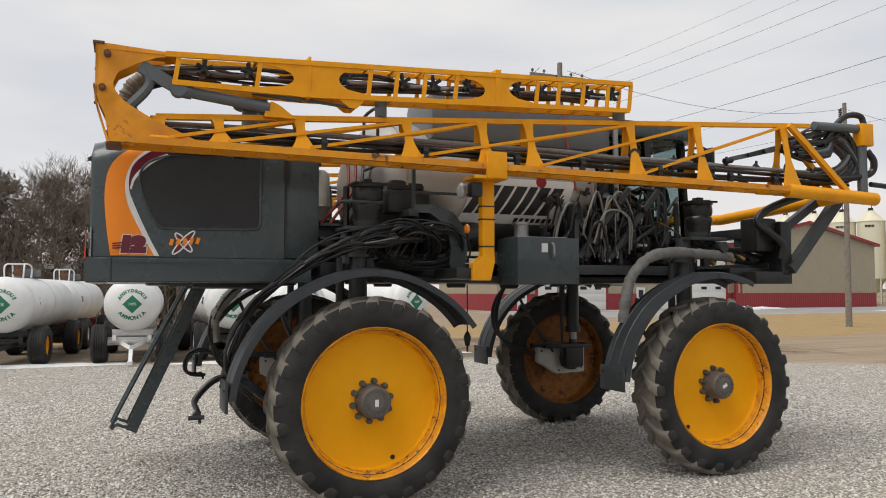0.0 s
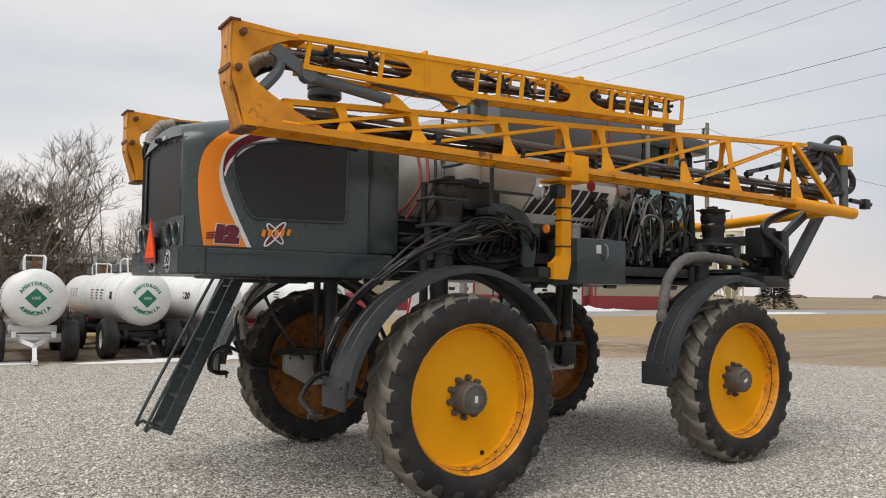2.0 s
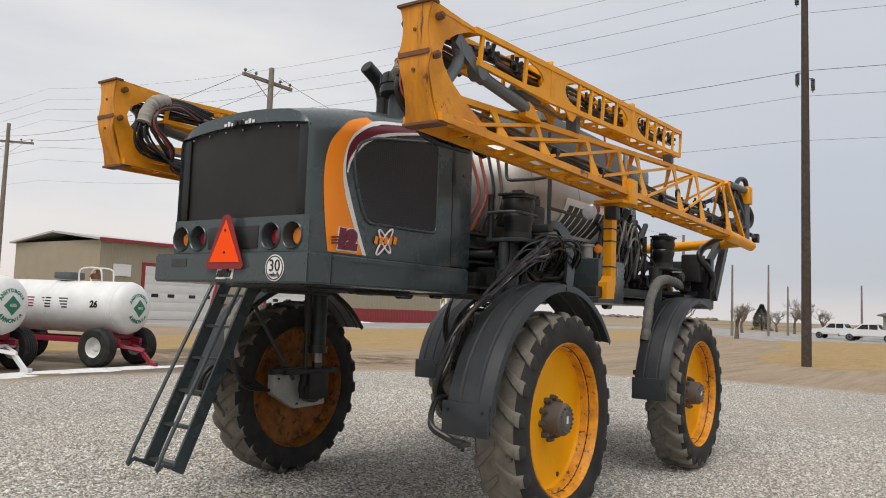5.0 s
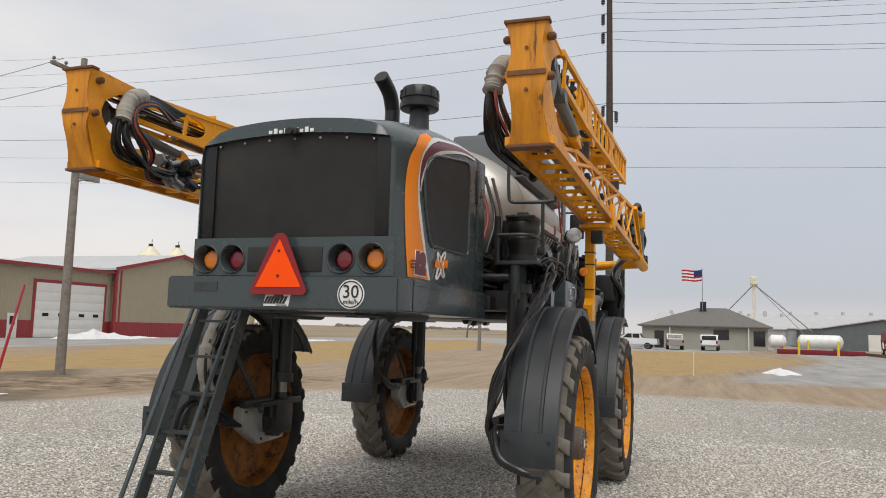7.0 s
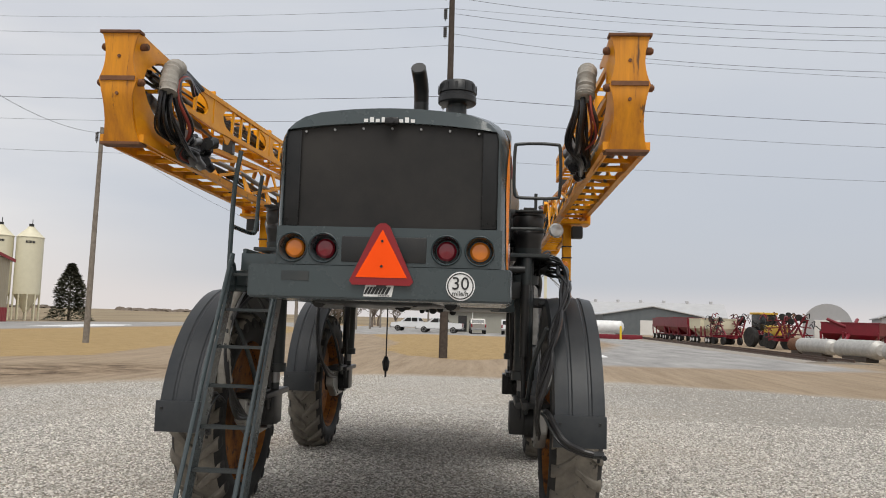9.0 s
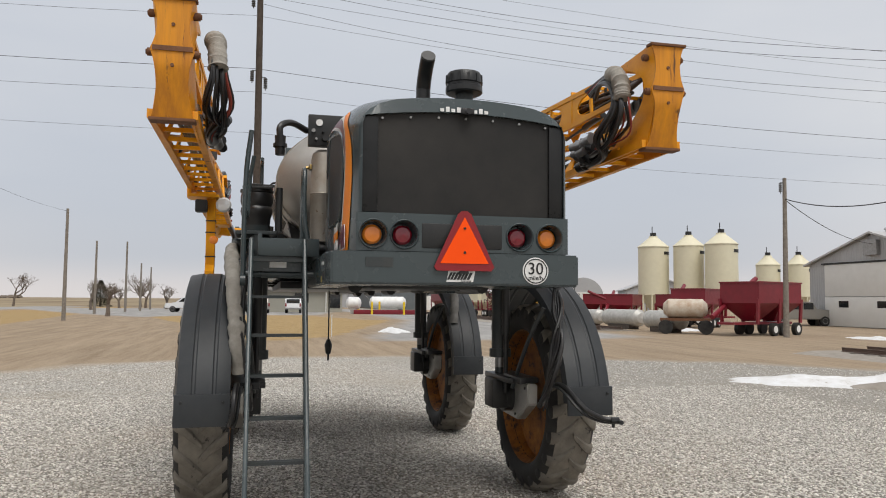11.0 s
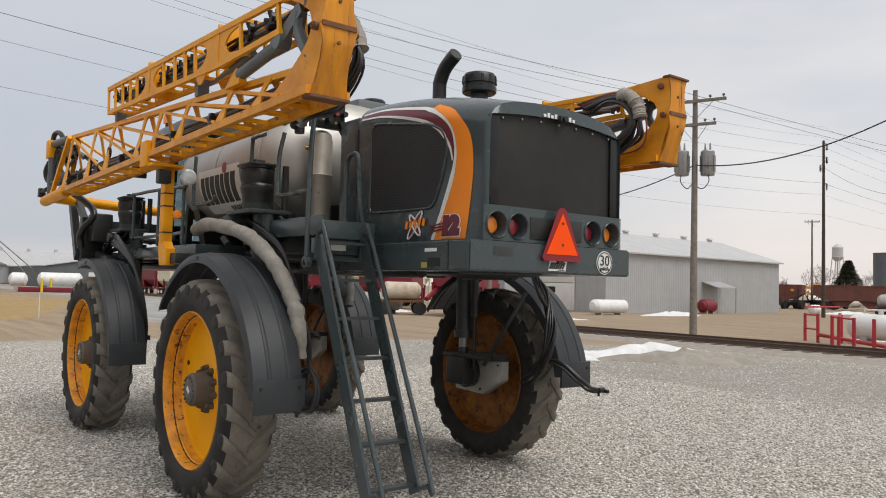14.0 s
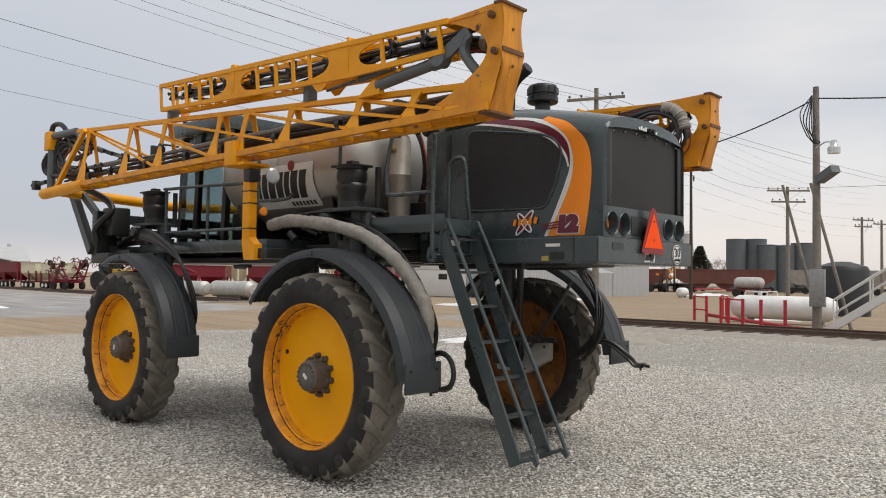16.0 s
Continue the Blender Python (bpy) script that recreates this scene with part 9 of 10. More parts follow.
def farm_tractor(a, b, turn, paint, label):
    th = thing("farm_tractor", label, "tractor", at(a, b, 0, turn), "farm machines")
    bm = B()
    box(bm, 0.3, 2.6, -0.5, 0.5, 1.1, 2.1, 0.12)
    part("bonnet", bm, paint, th)
    bm = B()
    box(bm, -1.1, 0.35, -0.85, 0.85, 1.6, 3.1, 0.1)
    c = part("cab", bm, DARK_GLASS, th)
    bm = B()
    box(bm, -1.25, 0.5, -0.95, 0.95, 3.1, 3.3, 0.06)
    part("cab_roof", bm, paint, c)
    bm = B()
    box(bm, -1.6, 2.4, -0.4, 0.4, 0.7, 1.2, 0.05)
    part("chassis", bm, DECK, th)
    for x, r, w in ((-0.8, 0.95, 0.55), (1.9, 0.70, 0.45)):
        for s in (-1, 1):
            bm = B()
            y = s * 1.05
            lathe(bm, [(y - w / 2, r * 0.5), (y - w / 2, r * 0.92), (y - w / 2 + 0.08, r), (y + w / 2 - 0.08, r), (y + w / 2, r * 0.92), (y + w / 2, r * 0.5)], (x, 0, r), axis=1, seg=28)
            wh = part("wheel", bm, RUBBER, th)
            bm = B()
            lathe(bm, [(y + s * (w / 2 - 0.05), r * 0.5), (y + s * 0.1, r * 0.35), (y + s * 0.15, 0.0)], (x, 0, r), axis=1, seg=20)
            part("rim", bm, paint, wh)


farm_tractor(68, -27.2, 195, TRACTOR_YELLOW, "yellow farm tractor parked by the track")


def folded_tool(a, b, turn, seed, label="dark red folded field cultivator"):
    th = thing("folded_cultivator", label, "farm implement", at(a, b, 0, turn), "farm machines")
    rg = random.Random(seed)
    bm = B()
    box(bm, -2, 2, -0.15, 0.15, 0.7, 0.95)
    box(bm, -0.2, 0.2, -1.6, 1.6, 0.75, 1.0)
    part("frame", bm, RED_PAINT, th)
    for s in (-1, 1):
        for k in range(4):
            m = B()
            x0, x1 = rg.uniform(-1.6, 1.6), rg.uniform(-1.4, 1.4)
            bar(m, (x0, s * 0.9, 0.95), (x1, s * rg.uniform(0.6, 1.5), rg.uniform(2.2, 3.1)), 0.11, 0.13)
            part("wing_beam", m, RED_PAINT, th)
        for k in range(3):
            m = B()
            z = 1.3 + 0.65 * k
            bar(m, (-1.6 + 0.2 * k, s * 1.1, z), (1.5 - 0.15 * k, s * (1.1 + 0.1 * k), z + rg.uniform(-0.3, 0.3)), 0.09, 0.10)
            part("cross_beam", m, RED_PAINT, th)
        for k in range(22):
            m = B()
            x, z = rg.uniform(-1.7, 1.7), rg.uniform(1.2, 3.1)
            tube(m, [(x, s * 1.1, z), (x + rg.uniform(-0.3, 0.3), s * 1.45, z + 0.15), (x + rg.uniform(-0.4, 0.4), s * 1.6, z - 0.25)], 0.04, 6, 3)
            part("tine", m, rg.choice((RED_PAINT, DECK, DECK, RUST)), th)
        for k in range(3):
            m = B()
            x, z = rg.uniform(-1.5, 1.5), rg.uniform(2.3, 3.2)
            lathe(m, [(s * 1.2 - 0.1, 0.08), (s * 1.2 - 0.1, 0.28), (s * 1.2 + 0.1, 0.28), (s * 1.2 + 0.1, 0.08)], (x, 0, z), axis=1, seg=16)
            part("depth_wheel", m, RUBBER, th)
    for x in (-1.0, 1.0):
        for y in (-0.9, 0.9):
            m = B()
            lathe(m, [(y - 0.12, 0.1), (y - 0.12, 0.4), (y + 0.12, 0.4), (y + 0.12, 0.1)], (x, 0, 0.4), axis=1, seg=18)
            part("wheel", m, RUBBER, th)


folded_tool(74.5, -25.5, 10, 1)
folded_tool(72.5, -29.5, 70, 2)
folded_tool(62, -27, 30, 3)
# spare tanks lying by the track
for a, b, t, r, L, mt, lb in ((40.5, -23.0, 8, 0.55, 3.6, ALU, "grey steel tank lying beside the track"), (46.0, -22.8, 4, 0.52, 4.0, ALU, "grey steel tank lying beside the track"), (50.0, -23.2, 4, 0.5, 1.6, RUST, "rusty steel tank lying beside the track"), (35.0, -23.0, 8, 0.55, 3.0, ALU, "grey steel tank lying beside the track")):
    th = thing("steel_tank", lb, "tank", at(a, b, 0, t), "spare tanks")
    bm = B()
    lathe(bm, [(-L / 2 - r * 0.5, 0.0), (-L / 2 - r * 0.4, r * 0.6), (-L / 2, r), (L / 2, r), (L / 2 + r * 0.4, r * 0.6), (L / 2 + r * 0.5, 0.0)], (0, 0, r + 0.2), axis=0, seg=24)
    part("shell", bm, mt, th)
    bm = B()
    box(bm, -L / 3, L / 3, -r * 0.7, r * 0.7, 0.0, 0.3)
    part("cradle", bm, TIE, th)
th = thing("tank_cart", "rusty white tank on a red four-wheel cart", "farm wagon", at(32.6, -22.9, 0, 60), "red wagons")
bm = B()
lathe(bm, [(-1.25, 0.0), (-1.2, 0.3), (-0.95, 0.55), (0.95, 0.55), (1.2, 0.3), (1.25, 0.0)], (0, 0, 1.45), axis=0, seg=24)
part("shell", bm, material("rusty_white_tank", (0.55, 0.5, 0.42), 0.6, 0, (0.35, 0.22, 0.13), 2.0, 0.9), th)
bm = B()
box(bm, -1.4, 1.4, -0.45, 0.45, 0.75, 0.9)
part("frame", bm, RUST, th)
for x in (-1.1, 1.1):
    for y in (-0.7, 0.7):
        bm = B()
        lathe(bm, [(y - 0.12, 0.1), (y - 0.12, 0.4), (y + 0.12, 0.4), (y + 0.12, 0.1)], (x, 0, 0.4), axis=1, seg=20)
        part("wheel", bm, RUBBER, th)

# loading bay right of the track: white propane tank, red rails, white stairs
th = thing("propane_tank", "large white propane tank on concrete saddles", "tank", at(5.6, -26.8))
bm = B()
lathe(bm, [(-2.12, 0.0), (-2.08, 0.22), (-1.95, 0.40), (-1.75, 0.49), (1.75, 0.49), (1.95, 0.40), (2.08, 0.22), (2.12, 0.0)], (0, 0, 0.66), axis=0, seg=32)
part("shell", bm, WHITE_TANK, th)
bm = B()
tube(bm, [(0.2, 0, 1.12), (0.2, 0, 1.32), (1.5, 0, 1.32), (1.5, 0, 1.12)], 0.025, 8, 0)
tube(bm, [(0.6, 0, 1.12), (0.6, 0, 1.30), (1.2, 0, 1.30)], 0.03, 8, 0)
cyl(bm, (0.9, 0, 1.12), (0.9, 0, 1.34), 0.09, seg=12)
part("pipework", bm, WHITE_TANK, th)
for x in (-1.4, 1.4):
    bm = B()
    box(bm, x - 0.12, x + 0.12, -0.4, 0.4, 0, 0.3)
    part("saddle", bm, CONCRETE, th)
rl = thing("red_railing", "red pipe guard rails round the propane tank", "railing", at(0, 0))
for a, b in ((3.9, -22.0), (4.7, -21.9), (5.5, -22.3), (6.4, -23.2), (7.1, -24.2), (8.3, -25.6), (9.1, -26.2), (8.8, -28.5), (7.6, -26.0)):
    bm = B()
    cyl(bm, (a, b, 0), (a, b, 1.1), 0.06, seg=10)
    part("post", bm, RAILING_RED, rl)
for p, q, z in (((7.1, -24.2), (5.5, -22.3), 1.05), ((7.1, -24.2), (7.6, -26.0), 1.05), ((8.3, -25.6), (9.1, -26.2), 1.05), ((8.3, -25.6), (9.1, -26.2), 0.5), ((9.1, -26.2), (8.8, -28.5), 1.35), ((7.6, -26.0), (8.8, -28.5), 1.05), ((8.3, -25.6), (7.1, -24.2), 0.35)):
    bm = B()
    cyl(bm, (*p, z), (*q, z), 0.035, seg=8)
    part("rail", bm, RAILING_RED, rl)
for p, q in (((8.3, -25.6, 0.3), (3.4, -22.2, 0.12)), ((3.9, -22.0, 0.1), (-6, -21.9, 0.1))):
    bm = B()
    cyl(bm, p, q, 0.07, seg=10)
    part("ground_pipe", bm, RAILING_RED, rl)
st = thing("steel_stairs", "white steel stairs with pipe handrails", "stairs", at(2.6, -22.2, 0, 188))
for s in (0, 0.9):
    bm = B()
    bar(bm, (0, s, 0.1), (4.6, s, 3.3), 0.05, 0.26)
    part("stringer", bm, SHED_WHITE, st)
    bm = B()
    tube(bm, [(0.2, s, 0.1), (0.2, s, 1.15), (4.6, s, 4.25), (6.5, s, 4.25)], 0.03, 8, 0)
    tube(bm, [(0.2, s, 0.7), (4.6, s, 3.8)], 0.022, 8, 0)
    for k in range(1, 4):
        cyl(bm, (0.2 + 1.1 * k, s, 0.2 + 0.76 * k), (0.2 + 1.1 * k, s, 1.15 + 0.775 * k), 0.025, seg=8)
    part("handrail", bm, SHED_WHITE, st)
for k in range(17):
    bm = B()
    box(bm, 0.05 + 0.267 * k, 0.33 + 0.267 * k, 0.02, 0.88, 0.17 + 0.186 * k, 0.20 + 0.186 * k)
    part("tread", bm, STEEL, st)
bm = B()
box(bm, 4.5, 7.0, 0, 0.9, 3.25, 3.35)
for x in (4.7, 6.8):
    for y in (0.05, 0.85):
        box(bm, x - 0.05, x + 0.05, y - 0.05, y + 0.05, 0, 3.25)
part("landing", bm, SHED_WHITE, st)
bx = thing("pump_cabinet", "tan steel pump cabinet on the ground", "cabinet", at(0.2, -25.2))
bm = B()
box(bm, -0.6, 0.6, -0.4, 0.4, 0.0, 1.9, 0.02)
part("body", bm, BARN_TAN, bx)


# railcars beyond the yard
def railcar(a, b, turn, mt, h, L, label):
    th = thing("hopper_railcar", label, "railcar", at(a, b, 0, turn), "railcars")
    bm = B()
    plate(bm, [(-L / 2, 1.9), (-L / 2 + 1.2, 1.2), (L / 2 - 1.2, 1.2), (L / 2, 1.9), (L / 2, h), (-L / 2, h)], -1.5, 1.5)
    part("body", bm, mt, th)
    for k in range(9):
        bm = B()
        x = -L / 2 + 0.6 + k * (L - 1.2) / 8
        box(bm, x - 0.06, x + 0.06, 1.5, 1.58, 1.4, h)
        part("rib", bm, mt, th)
    for x in (-L / 4, 0, L / 4):
        bm = B()
        plate(bm, [(x - 1.3, 1.25), (x - 0.4, 0.45), (x + 0.4, 0.45), (x + 1.3, 1.25)], -1.1, 1.1)
        part("hopper_chute", bm, mt, th)
    bm = B()
    box(bm, -L / 2, L / 2, -1.56, 1.56, h - 0.02, h + 0.12)
    part("top_rail", bm, mt, th)
    bm = B()
    for x in (-L / 2 + 1.4, L / 2 - 1.4):
        for q in (-0.8, 0.8):
            for y in (-0.75, 0.75):
                cyl(bm, (x + q, y - 0.06, 0.45), (x + q, y + 0.06, 0.45), 0.42, seg=14)
        box(bm, x - 1.1, x + 1.1, -0.9, 0.9, 0.4, 0.8)
    part("truck_gear", bm, DECK, th)


CAR_TAN = material("railcar_tan_paint", (0.30, 0.25, 0.18), 0.7, 0, (0.2, 0.12, 0.07), 0.7, 0.9)
CAR_RED = material("railcar_oxide_paint", (0.17, 0.06, 0.045), 0.7, 0, (0.1, 0.04, 0.03), 0.7, 0.9)
CAR_GREY = material("railcar_grey_paint", (0.34, 0.33, 0.31), 0.7, 0, (0.22, 0.18, 0.14), 0.7, 0.9)
for k, (a, mt, h) in enumerate(((62, CAR_TAN, 2.9), (49, CAR_RED, 3.0), (36, CAR_RED, 3.0), (23, CAR_GREY, 3.0), (10, CAR_TAN, 2.9), (-3, CAR_TAN, 3.0))):
    railcar(a, -95 - (38 - a) * 0.35, 19, mt, h, 12.5, "weathered %s hopper railcar" % {CAR_TAN: "tan", CAR_RED: "oxide red", CAR_GREY: "grey"}[mt])
def parked_implement(a, b, turn):
    """A folded field implement: dark frame, yellow arms, red uprights and wheels, seen far off."""
    th = thing("folded_implement", "dark folded field implement with yellow and red arms", "farm implement", at(a, b, 0, turn), "red wagons")
    rg = random.Random(3)
    bm = B()
    box(bm, -9, 9, -0.15, 0.15, 0.75, 1.0, 0.02)
    box(bm, -6, 5, -1.2, 1.2, 1.0, 1.15, 0.02)
    part("frame", bm, DECK, th)
    for z, x0, x1 in ((2.9, -3, 7.5), (3.3, 0, 6.0), (2.4, -6, 1)):
        bm = B()
        bar(bm, (x0, 0.6, z), (x1, 0.6, z - 0.5), 0.25, 0.3)
        part("arm", bm, YELLOW_WORN, th)
    for k in range(14):
        bm = B()
        x = -8.5 + 1.2 * k + rg.uniform(-0.3, 0.3)
        bar(bm, (x, rg.uniform(-0.8, 0.8), 0.9), (x + rg.uniform(-0.5, 0.5), rg.uniform(-0.8, 0.8), rg.uniform(1.8, 3.0)), 0.09, 0.12)
        part("upright", bm, RED_PAINT if k % 3 == 0 else DECK, th)
    for x in (-7, -3.5, 2.5, 3.9, 7):
        for y in (-1.1, 1.1):
            bm = B()
            lathe(bm, [(y - 0.2, 0.12), (y - 0.2, 0.6), (y + 0.2, 0.6), (y + 0.2, 0.12)], (x, 0, 0.6), axis=1, seg=18)
            part("wheel", bm, RUBBER, th)


parked_implement(43.4, -97, -86)
th = thing("storage_tank", "long low white tank behind the farm implements", "tank", at(49, -116, 0, -80))
bm = B()
lathe(bm, [(-14.6, 0.0), (-14.3, 0.6), (-13.8, 0.8), (13.8, 0.8), (14.3, 0.6), (14.6, 0.0)], (0, 0, 0.95), axis=0, seg=20)
part("shell", bm, WHITE_TANK, th)
for x in (-9, 0, 9):
    bm = B()
    box(bm, x - 0.2, x + 0.2, -0.7, 0.7, 0, 0.45)
    part("saddle", bm, CONCRETE, th)
th = thing("spray_trailer", "pale tank on a small dark trailer", "farm wagon", at(25.2, -75.4, 0, 10), "red wagons")
bm = B()
lathe(bm, [(-1.55, 0.0), (-1.45, 0.4), (-1.2, 0.62), (-0.5, 0.66), (-0.45, 0.62), (-0.4, 0.66), (0.4, 0.66), (0.45, 0.62), (0.5, 0.66), (1.2, 0.62), (1.45, 0.4), (1.55, 0.0)], (0, 0, 1.42), axis=0, seg=20)
part("shell", bm, ALU, th)
bm = B()
box(bm, -2, 2.2, -0.8, 0.8, 0.55, 0.8)
part("frame", bm, RED_PAINT, th)
for x in (-1.1, 1.1):
    for y in (-0.95, 0.95):
        bm = B()
        lathe(bm, [(y - 0.14, 0.1), (y - 0.14, 0.42), (y + 0.14, 0.42), (y + 0.14, 0.1)], (x, 0, 0.42), axis=1, seg=18)
        part("wheel", bm, RUBBER, th)
# white tank, bollards and concrete kerbs near the office
for a, b, r, L, lb in ((90.5, -15.3, 0.8, 4.0, "large white storage tank behind bollards"), (88, -10.6, 0.75, 1.2, "small white round propane tank")):
    th = thing("storage_tank", lb, "tank", at(a, b, 0, 80))
    bm = B()
    lathe(bm, [(-L / 2 - r * 0.5, 0.0), (-L / 2 - r * 0.35, r * 0.6), (-L / 2, r), (L / 2, r), (L / 2 + r * 0.35, r * 0.6), (L / 2 + r * 0.5, 0.0)], (0, 0, r + 0.6), axis=0, seg=28)
    part("shell", bm, WHITE_TANK, th)
    bm = B()
    box(bm, -L / 3, L / 3, -r * 0.6, r * 0.6, 0, 0.8)
    part("saddle", bm, CONCRETE, th)
for a, b in ((86, -12.6), (86.5, -13.6), (84, -16.2), (91, -11.6)):
    bm = B()
    cyl(bm, (0, 0, 0), (0, 0, 1.5), 0.13, seg=14)
    lathe(bm, [(1.5, 0.13), (1.56, 0.1), (1.58, 0.0)], axis=2, seg=14)
    ob = part("bollard", bm, SAFETY_YELLOW)
    ob.matrix_world = at(a, b)
    tagged(ob, "yellow painted steel bollard", "bollard", "yellow bollards")
for k in range(6):
    bm = B()
    box(bm, -1.0, 1.0, -0.25, 0.25, 0, 0.55, 0.04)
    ob = part("concrete_barrier", bm, RED_PAINT)
    ob.matrix_world = at(87 - 0.3 * k, -11.5 - 1.3 * k, 0, 80)
    tagged(ob, "low dark red concrete barrier block", "barrier", "red barriers")
bm = B()
cyl(bm, (0, 0, 0), (0, 0, 1.05), 0.02, seg=6)
ob = part("marker_stake", bm, SHED_WHITE)
ob.matrix_world = at(29.2, -2.3, 0.05)
tagged(ob, "thin white marker stake in the dry grass", "stake")
bm = B()
cyl(bm, (0, 0, 0), (0.45, -0.3, 2.75), 0.045, 0.03, seg=8)
ob = part("leaning_rod", bm, RAILING_RED)
ob.matrix_world = at(9.75, 15.8, 0, 0)
tagged(ob, "thin leaning red guide rod", "rod")


# ---- trees ----
def bare_tree(a, b, h, seed, spread=0.55, trunk=0.22, levels=5, label="leafless deciduous tree with fine branches"):
    """A tapered trunk that forks again and again into fine twigs."""
    rg = random.Random(seed)
    th = thing("bare_tree", label, "tree", at(a, b), "bare trees")
    limbs, twigs = B(), B()

    def grow(p, d, length, r, lv):
        bm = limbs if lv >= levels - 2 else twigs
        seg = 7 if lv == levels else 5 if lv > 1 else 3
        q, path = p, [p]
        for k in range(3):
            d = (d + Vector((rg.uniform(-1, 1), rg.uniform(-1, 1), rg.uniform(-0.4, 0.7))) * 0.16).normalized()
            q = q + d * length / 3
            path.append(q)
        for i in range(3):
            cyl(bm, path[i], path[i + 1], r * (1 - 0.13 * i), r * (1 - 0.13 * (i + 1)), seg=seg, cap=False)
        if lv == 0:
            return
        n = 3 if lv > 1 else 4
        for k in range(n):
            s = path[rg.choice((2, 3, 3))] if k else path[3]
            nd = (d * 0.75 + Vector((rg.uniform(-1, 1), rg.uniform(-1, 1), rg.uniform(-0.25, 0.75))) * spread * 1.25).normalized()
            grow(s, nd, length * rg.uniform(0.62, 0.86), max(0.011, r * rg.uniform(0.46, 0.64)), lv - 1)

    grow(Vector((0, 0, -0.1)), Vector((rg.uniform(-0.08, 0.08), rg.uniform(-0.08, 0.08), 1)), h * 0.27, trunk, levels)
    part("trunk", limbs, BARK, th)
    part("crown", twigs, BARK, th)


def evergreen(a, b, h, r, seed, label="dark evergreen tree with ragged outline"):
    rg = random.Random(seed)
    th = thing("evergreen_tree", label, "tree", at(a, b), "evergreens")
    bm = B()
    cyl(bm, (0, 0, -0.1), (0, 0, h * 0.95), 0.20, 0.02, seg=8)
    part("trunk", bm, BARK, th)
    verts, faces = [], []
    n = 5200
    for k in range(n):
        f = rg.random() ** 0.8
        z = h * (0.06 + 0.94 * f)
        rr = r * (1 - f) ** 0.75 * (0.25 + 0.75 * rg.random() ** 0.6) * (1 + 0.2 * math.sin(9 * f + seed)) + 0.03
        t = rg.uniform(0, 2 * math.pi)
        c = Vector((math.cos(t) * rr, math.sin(t) * rr, z - 0.25 * rr))
        d = Vector((math.cos(t), math.sin(t), rg.uniform(-0.4, 0.3))).normalized()
        s = Vector((-math.sin(t), math.cos(t), rg.uniform(-0.5, 0.5)))
        L, w = h * rg.uniform(0.035, 0.075), h * rg.uniform(0.010, 0.024)
        i = len(verts)
        verts += [c - s * w, c + s * w, c + d * L + s * w * 0.3, c + d * L - s * w * 0.3]
        faces.append((i, i + 1, i + 2, i + 3))
    me = bpy.data.meshes.new("crown")
    me.from_pydata([tuple(v) for v in verts], [], faces)
    me.materials.append(NEEDLES)
    part("crown", me, None, th)


def to_yard(x, y):
    v = YARD.inverted() @ Vector((x, y, 0))
    return v.x, v.y


for k, (x, y, h) in enumerate(((-15, 44, 11), (-19.5, 46, 10.5), (-24, 48, 11.5), (-28, 50, 11), (-33, 52, 12), (-38, 52, 12), (-20, 56, 12), (-30, 60, 13), (-43, 54, 12), (-17, 47, 10), (-26, 46, 11.5), (-35, 49, 12), (-22, 52, 12), (-31, 47, 10.5))):
    bare_tree(*to_yard(x, y), h, 40 + k, 0.62, 0.16, 6)


def pine(a, b, h, r, seed):
    """A ragged pine: bare lower trunk, clumps of needles on the upper limbs."""
    rg = random.Random(seed)
    th = thing("pine_tree", "dark ragged pine among bare trees", "tree", at(a, b), "pines")
    bm = B()
    cyl(bm, (0, 0, -0.1), (rg.uniform(-0.4, 0.4), rg.uniform(-0.4, 0.4), h * 0.96), 0.17, 0.03, seg=7)
    verts, faces = [], []
    for k in range(46):
        f = 0.22 + 0.78 * rg.random()
        t, rr = rg.uniform(0, 2 * math.pi), r * math.sin(math.pi * min(0.98, 0.25 + 0.72 * f)) ** 0.7 * rg.uniform(0.3, 1.0)
        c = Vector((math.cos(t) * rr, math.sin(t) * rr, h * f))
        cyl(bm, (0, 0, c.z - rr * 0.25), c, 0.035, 0.012, seg=4, cap=False)
        size = r * rg.uniform(0.16, 0.34)
        for q in range(110):
            d = Vector((rg.gauss(0, 1), rg.gauss(0, 1), rg.gauss(0, 0.6)))
            p = c + d * size * 0.5
            s = Vector((rg.uniform(-1, 1), rg.uniform(-1, 1), rg.uniform(-1, 1))).normalized()
            u = (d.normalized() + s * 0.7).normalized()
            L, w = rg.uniform(0.16, 0.36), rg.uniform(0.04, 0.09)
            i = len(verts)
            verts += [p - s * w, p + s * w, p + u * L]
            faces.append((i, i + 1, i + 2))
    part("trunk", bm, BARK, th)
    me = bpy.data.meshes.new("crown")
    me.from_pydata([tuple(v) for v in verts], [], faces)
    me.materials.append(NEEDLES)
    part("crown", me, None, th)


for k, (x, y, h, r) in enumerate(((-23, 50, 9.0, 2.4), (-26.5, 52, 9.5, 2.6), (-29, 49, 8.5, 2.2), (-31, 54, 10, 2.8), (-35, 56, 10, 2.8), (-39.5, 57, 10.5, 3), (-19.5, 53, 7.5, 2.0), (-33, 48, 9.5, 2.6), (-44, 58, 10, 3.0), (-17, 50, 6.5, 1.8))):
    pine(*to_yard(x, y), h, r, 60 + k)


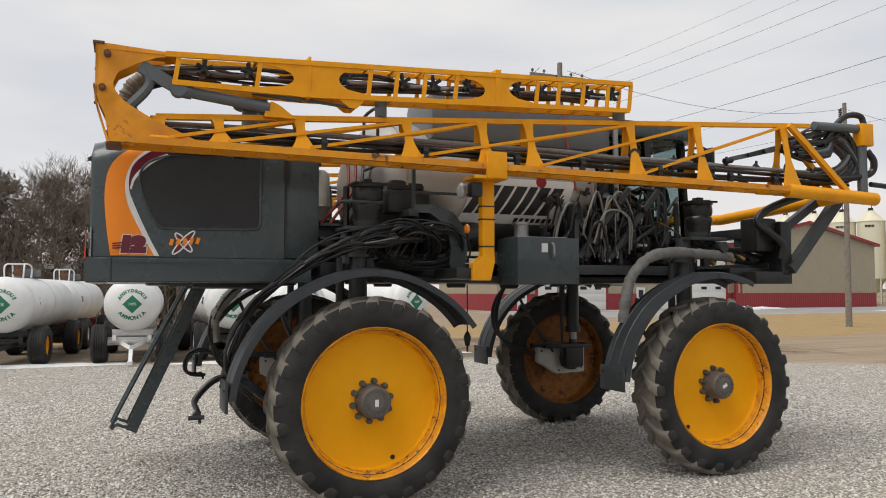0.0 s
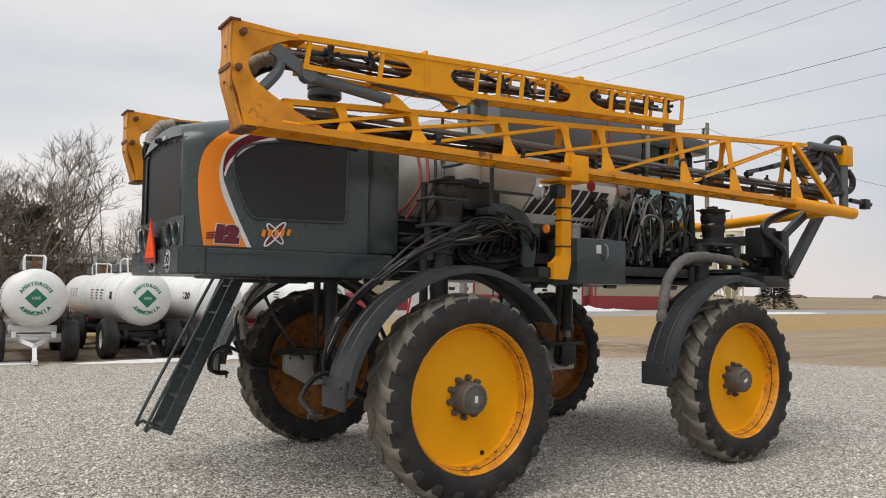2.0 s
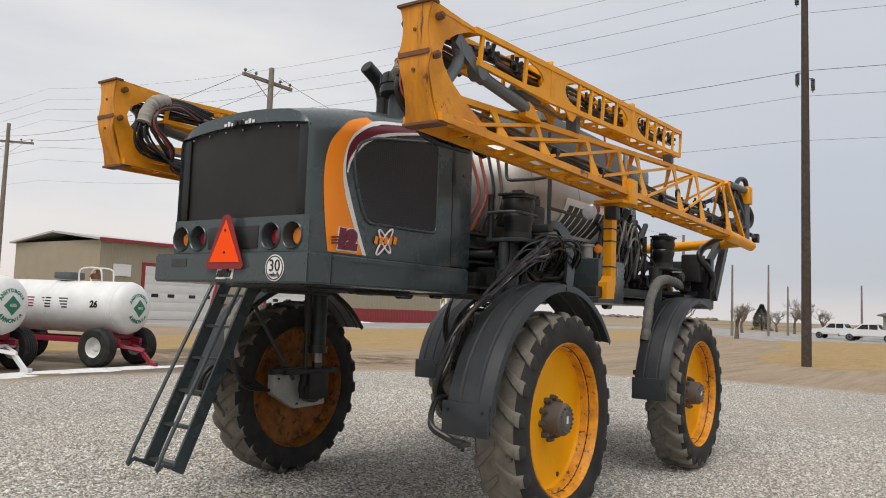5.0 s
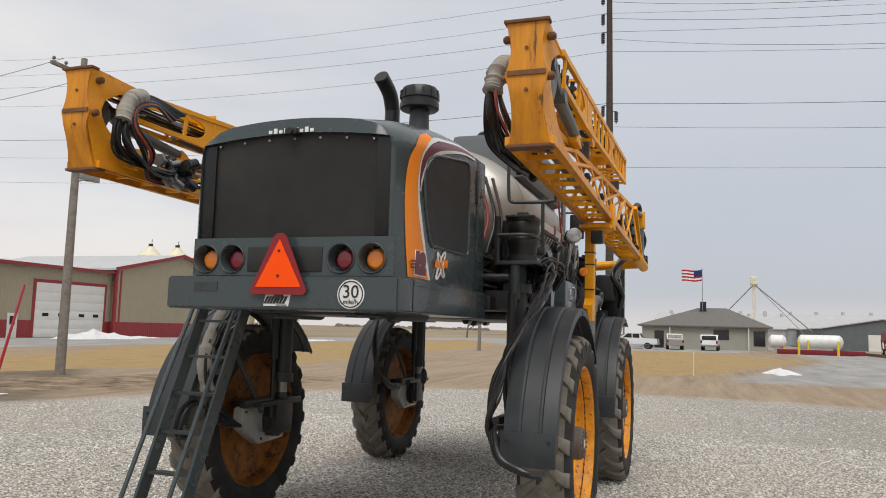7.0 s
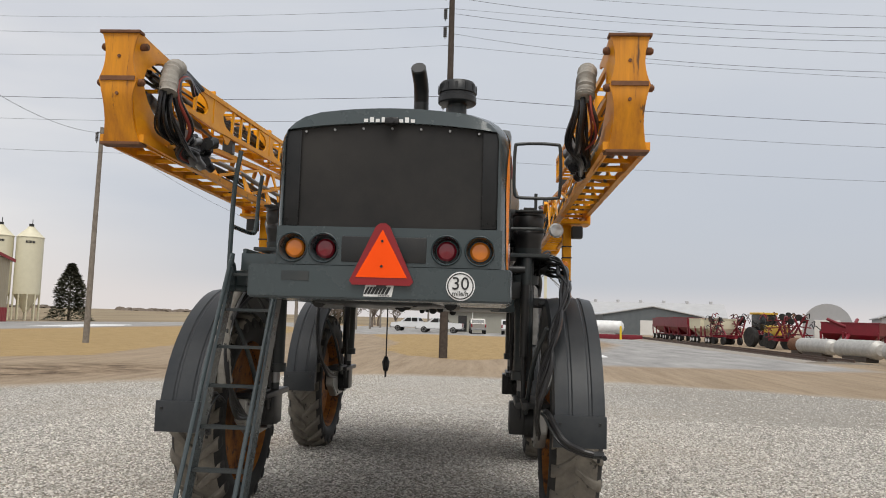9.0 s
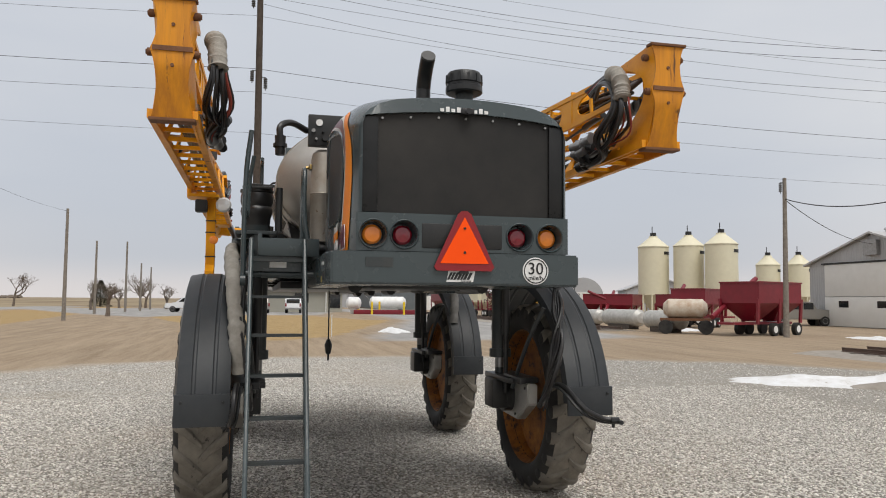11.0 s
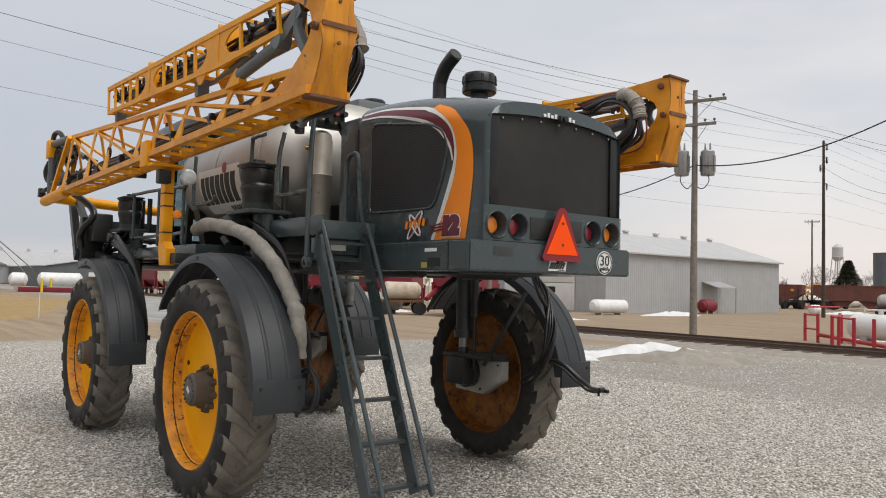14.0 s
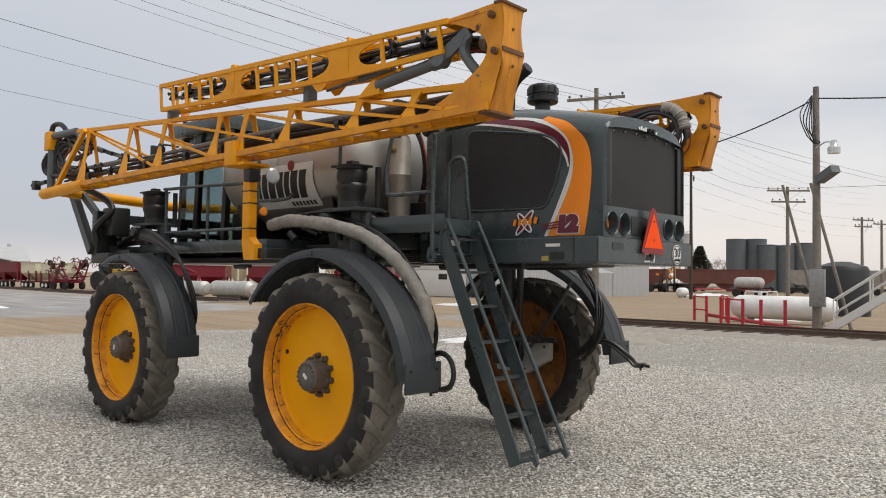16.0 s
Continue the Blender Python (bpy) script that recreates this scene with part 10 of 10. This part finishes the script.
def woods():
    """Brushy wood behind the tanks: hundreds of thin bare stems with twigs, one joined mesh."""
    rng = np.random.default_rng(17)
    p0, p1, r0, r1 = [], [], [], []
    for k in range(560):
        t, D = radians(rng.uniform(101, 134)), rng.uniform(44, 66)
        base = np.array([math.cos(t) * D, math.sin(t) * D, -0.1])
        h = rng.uniform(2.0, 6.0) if k % 3 else rng.uniform(5, 8.5)
        tip = base + np.array([rng.normal(0, 0.14) * h, rng.normal(0, 0.14) * h, h])
        rb = 0.012 * h ** 0.9 * rng.uniform(0.5, 1.1)
        p0.append(base), p1.append(tip), r0.append(rb), r1.append(0.008)
        for q in range(22):
            f = rng.uniform(0.15, 1.0) ** 0.8
            a = base + (tip - base) * f
            L = h * rng.uniform(0.10, 0.42) * (1.25 - f)
            d = np.array([rng.normal(), rng.normal(), rng.uniform(0.1, 1.6)])
            d /= np.linalg.norm(d)
            b = a + d * L
            p0.append(a), p1.append(b), r0.append(rng.uniform(0.010, 0.024)), r1.append(0.005)
            for w in range(2):
                e = d + rng.normal(0, 0.6, 3)
                s = a + d * L * rng.uniform(0.3, 0.9)
                p0.append(s), p1.append(s + e / np.linalg.norm(e) * L * 0.6), r0.append(0.010), r1.append(0.004)
    p0, p1, r0, r1 = np.array(p0), np.array(p1), np.array(r0), np.array(r1)
    d = p1 - p0
    d /= np.linalg.norm(d, axis=1)[:, None]
    x = np.cross(d, np.array([0.31, 0.95, 0.05]))
    x /= np.linalg.norm(x, axis=1)[:, None]
    y = np.cross(d, x)
    rings = []
    for p, r in ((p0, r0), (p1, r1)):
        for t in (0, 2.094, 4.189):
            rings.append(p + (x * math.cos(t) + y * math.sin(t)) * r[:, None])
    co = np.stack(rings, 1).reshape(-1, 3)
    quad = np.array([(0, 1, 4, 3), (1, 2, 5, 4), (2, 0, 3, 5)])
    f = (quad[None] + (np.arange(len(p0)) * 6)[:, None, None]).reshape(-1, 4)
    me = bpy.data.meshes.new("woods")
    me.vertices.add(len(co))
    me.vertices.foreach_set("co", co.astype(np.float32).ravel())
    me.loops.add(f.size)
    me.loops.foreach_set("vertex_index", f.ravel().astype(np.int32))
    me.polygons.add(len(f))
    me.polygons.foreach_set("loop_start", np.arange(0, f.size, 4, dtype=np.int32))
    me.update(calc_edges=True)
    me.materials.append(BARK)
    tagged(new("woods", me), "dense brown leafless brush and thin trees behind the tanks", "woods", kind="stuff")


woods()
evergreen(*to_yard(64.7, 96.4), 7.8, 2.9, 90, "single dark spruce beside the cream bins")
for k, (a, b, h) in enumerate(((150, 45, 9), (111, 24, 5.3), (122, 19, 4.8), (122, 15, 4.8), (72, 15, 4.6), (134, 24, 5), (136, 20, 7), (152, 23, 8), (120, -150, 9), (135, -170, 10), (101, -215, 9), (98, -206, 12), (92, -203, 13), (89, -210, 10), (83, -205, 10), (80, -208, 7.5), (77, -203, 8), (106, -205, 8))):
    bare_tree(a, b, h, 70 + k, 0.85, 0.25, 5)
for k, (a, b, h) in enumerate(((100, -140, 7), (84, -150, 7), (150, 30, 5), (86, -201, 11), (87.5, -203, 10))):
    evergreen(a, b, h, h * 0.45, 95 + k, "round dark far evergreen shrub")
# far hedge line on the fields
bm = B()
rg = random.Random(8)
for k in range(260):
    t = k / 259
    x, y, s = 540 + 700 * t, 660 - 400 * t, rg.uniform(1.2, 4.0)
    if noise.noise(Vector((t * 9, 0.3, 0))) < -0.05:
        continue
    cyl(bm, (x, y, 0), (x + rg.uniform(-1, 1), y, s), rg.uniform(3, 8), rg.uniform(1, 4), seg=5)
ob = part("far_hedge", bm, BARK, None, "", False)
ob.matrix_world = YARD
tagged(ob, "thin dark line of far trees on the horizon", "hedge", kind="stuff")
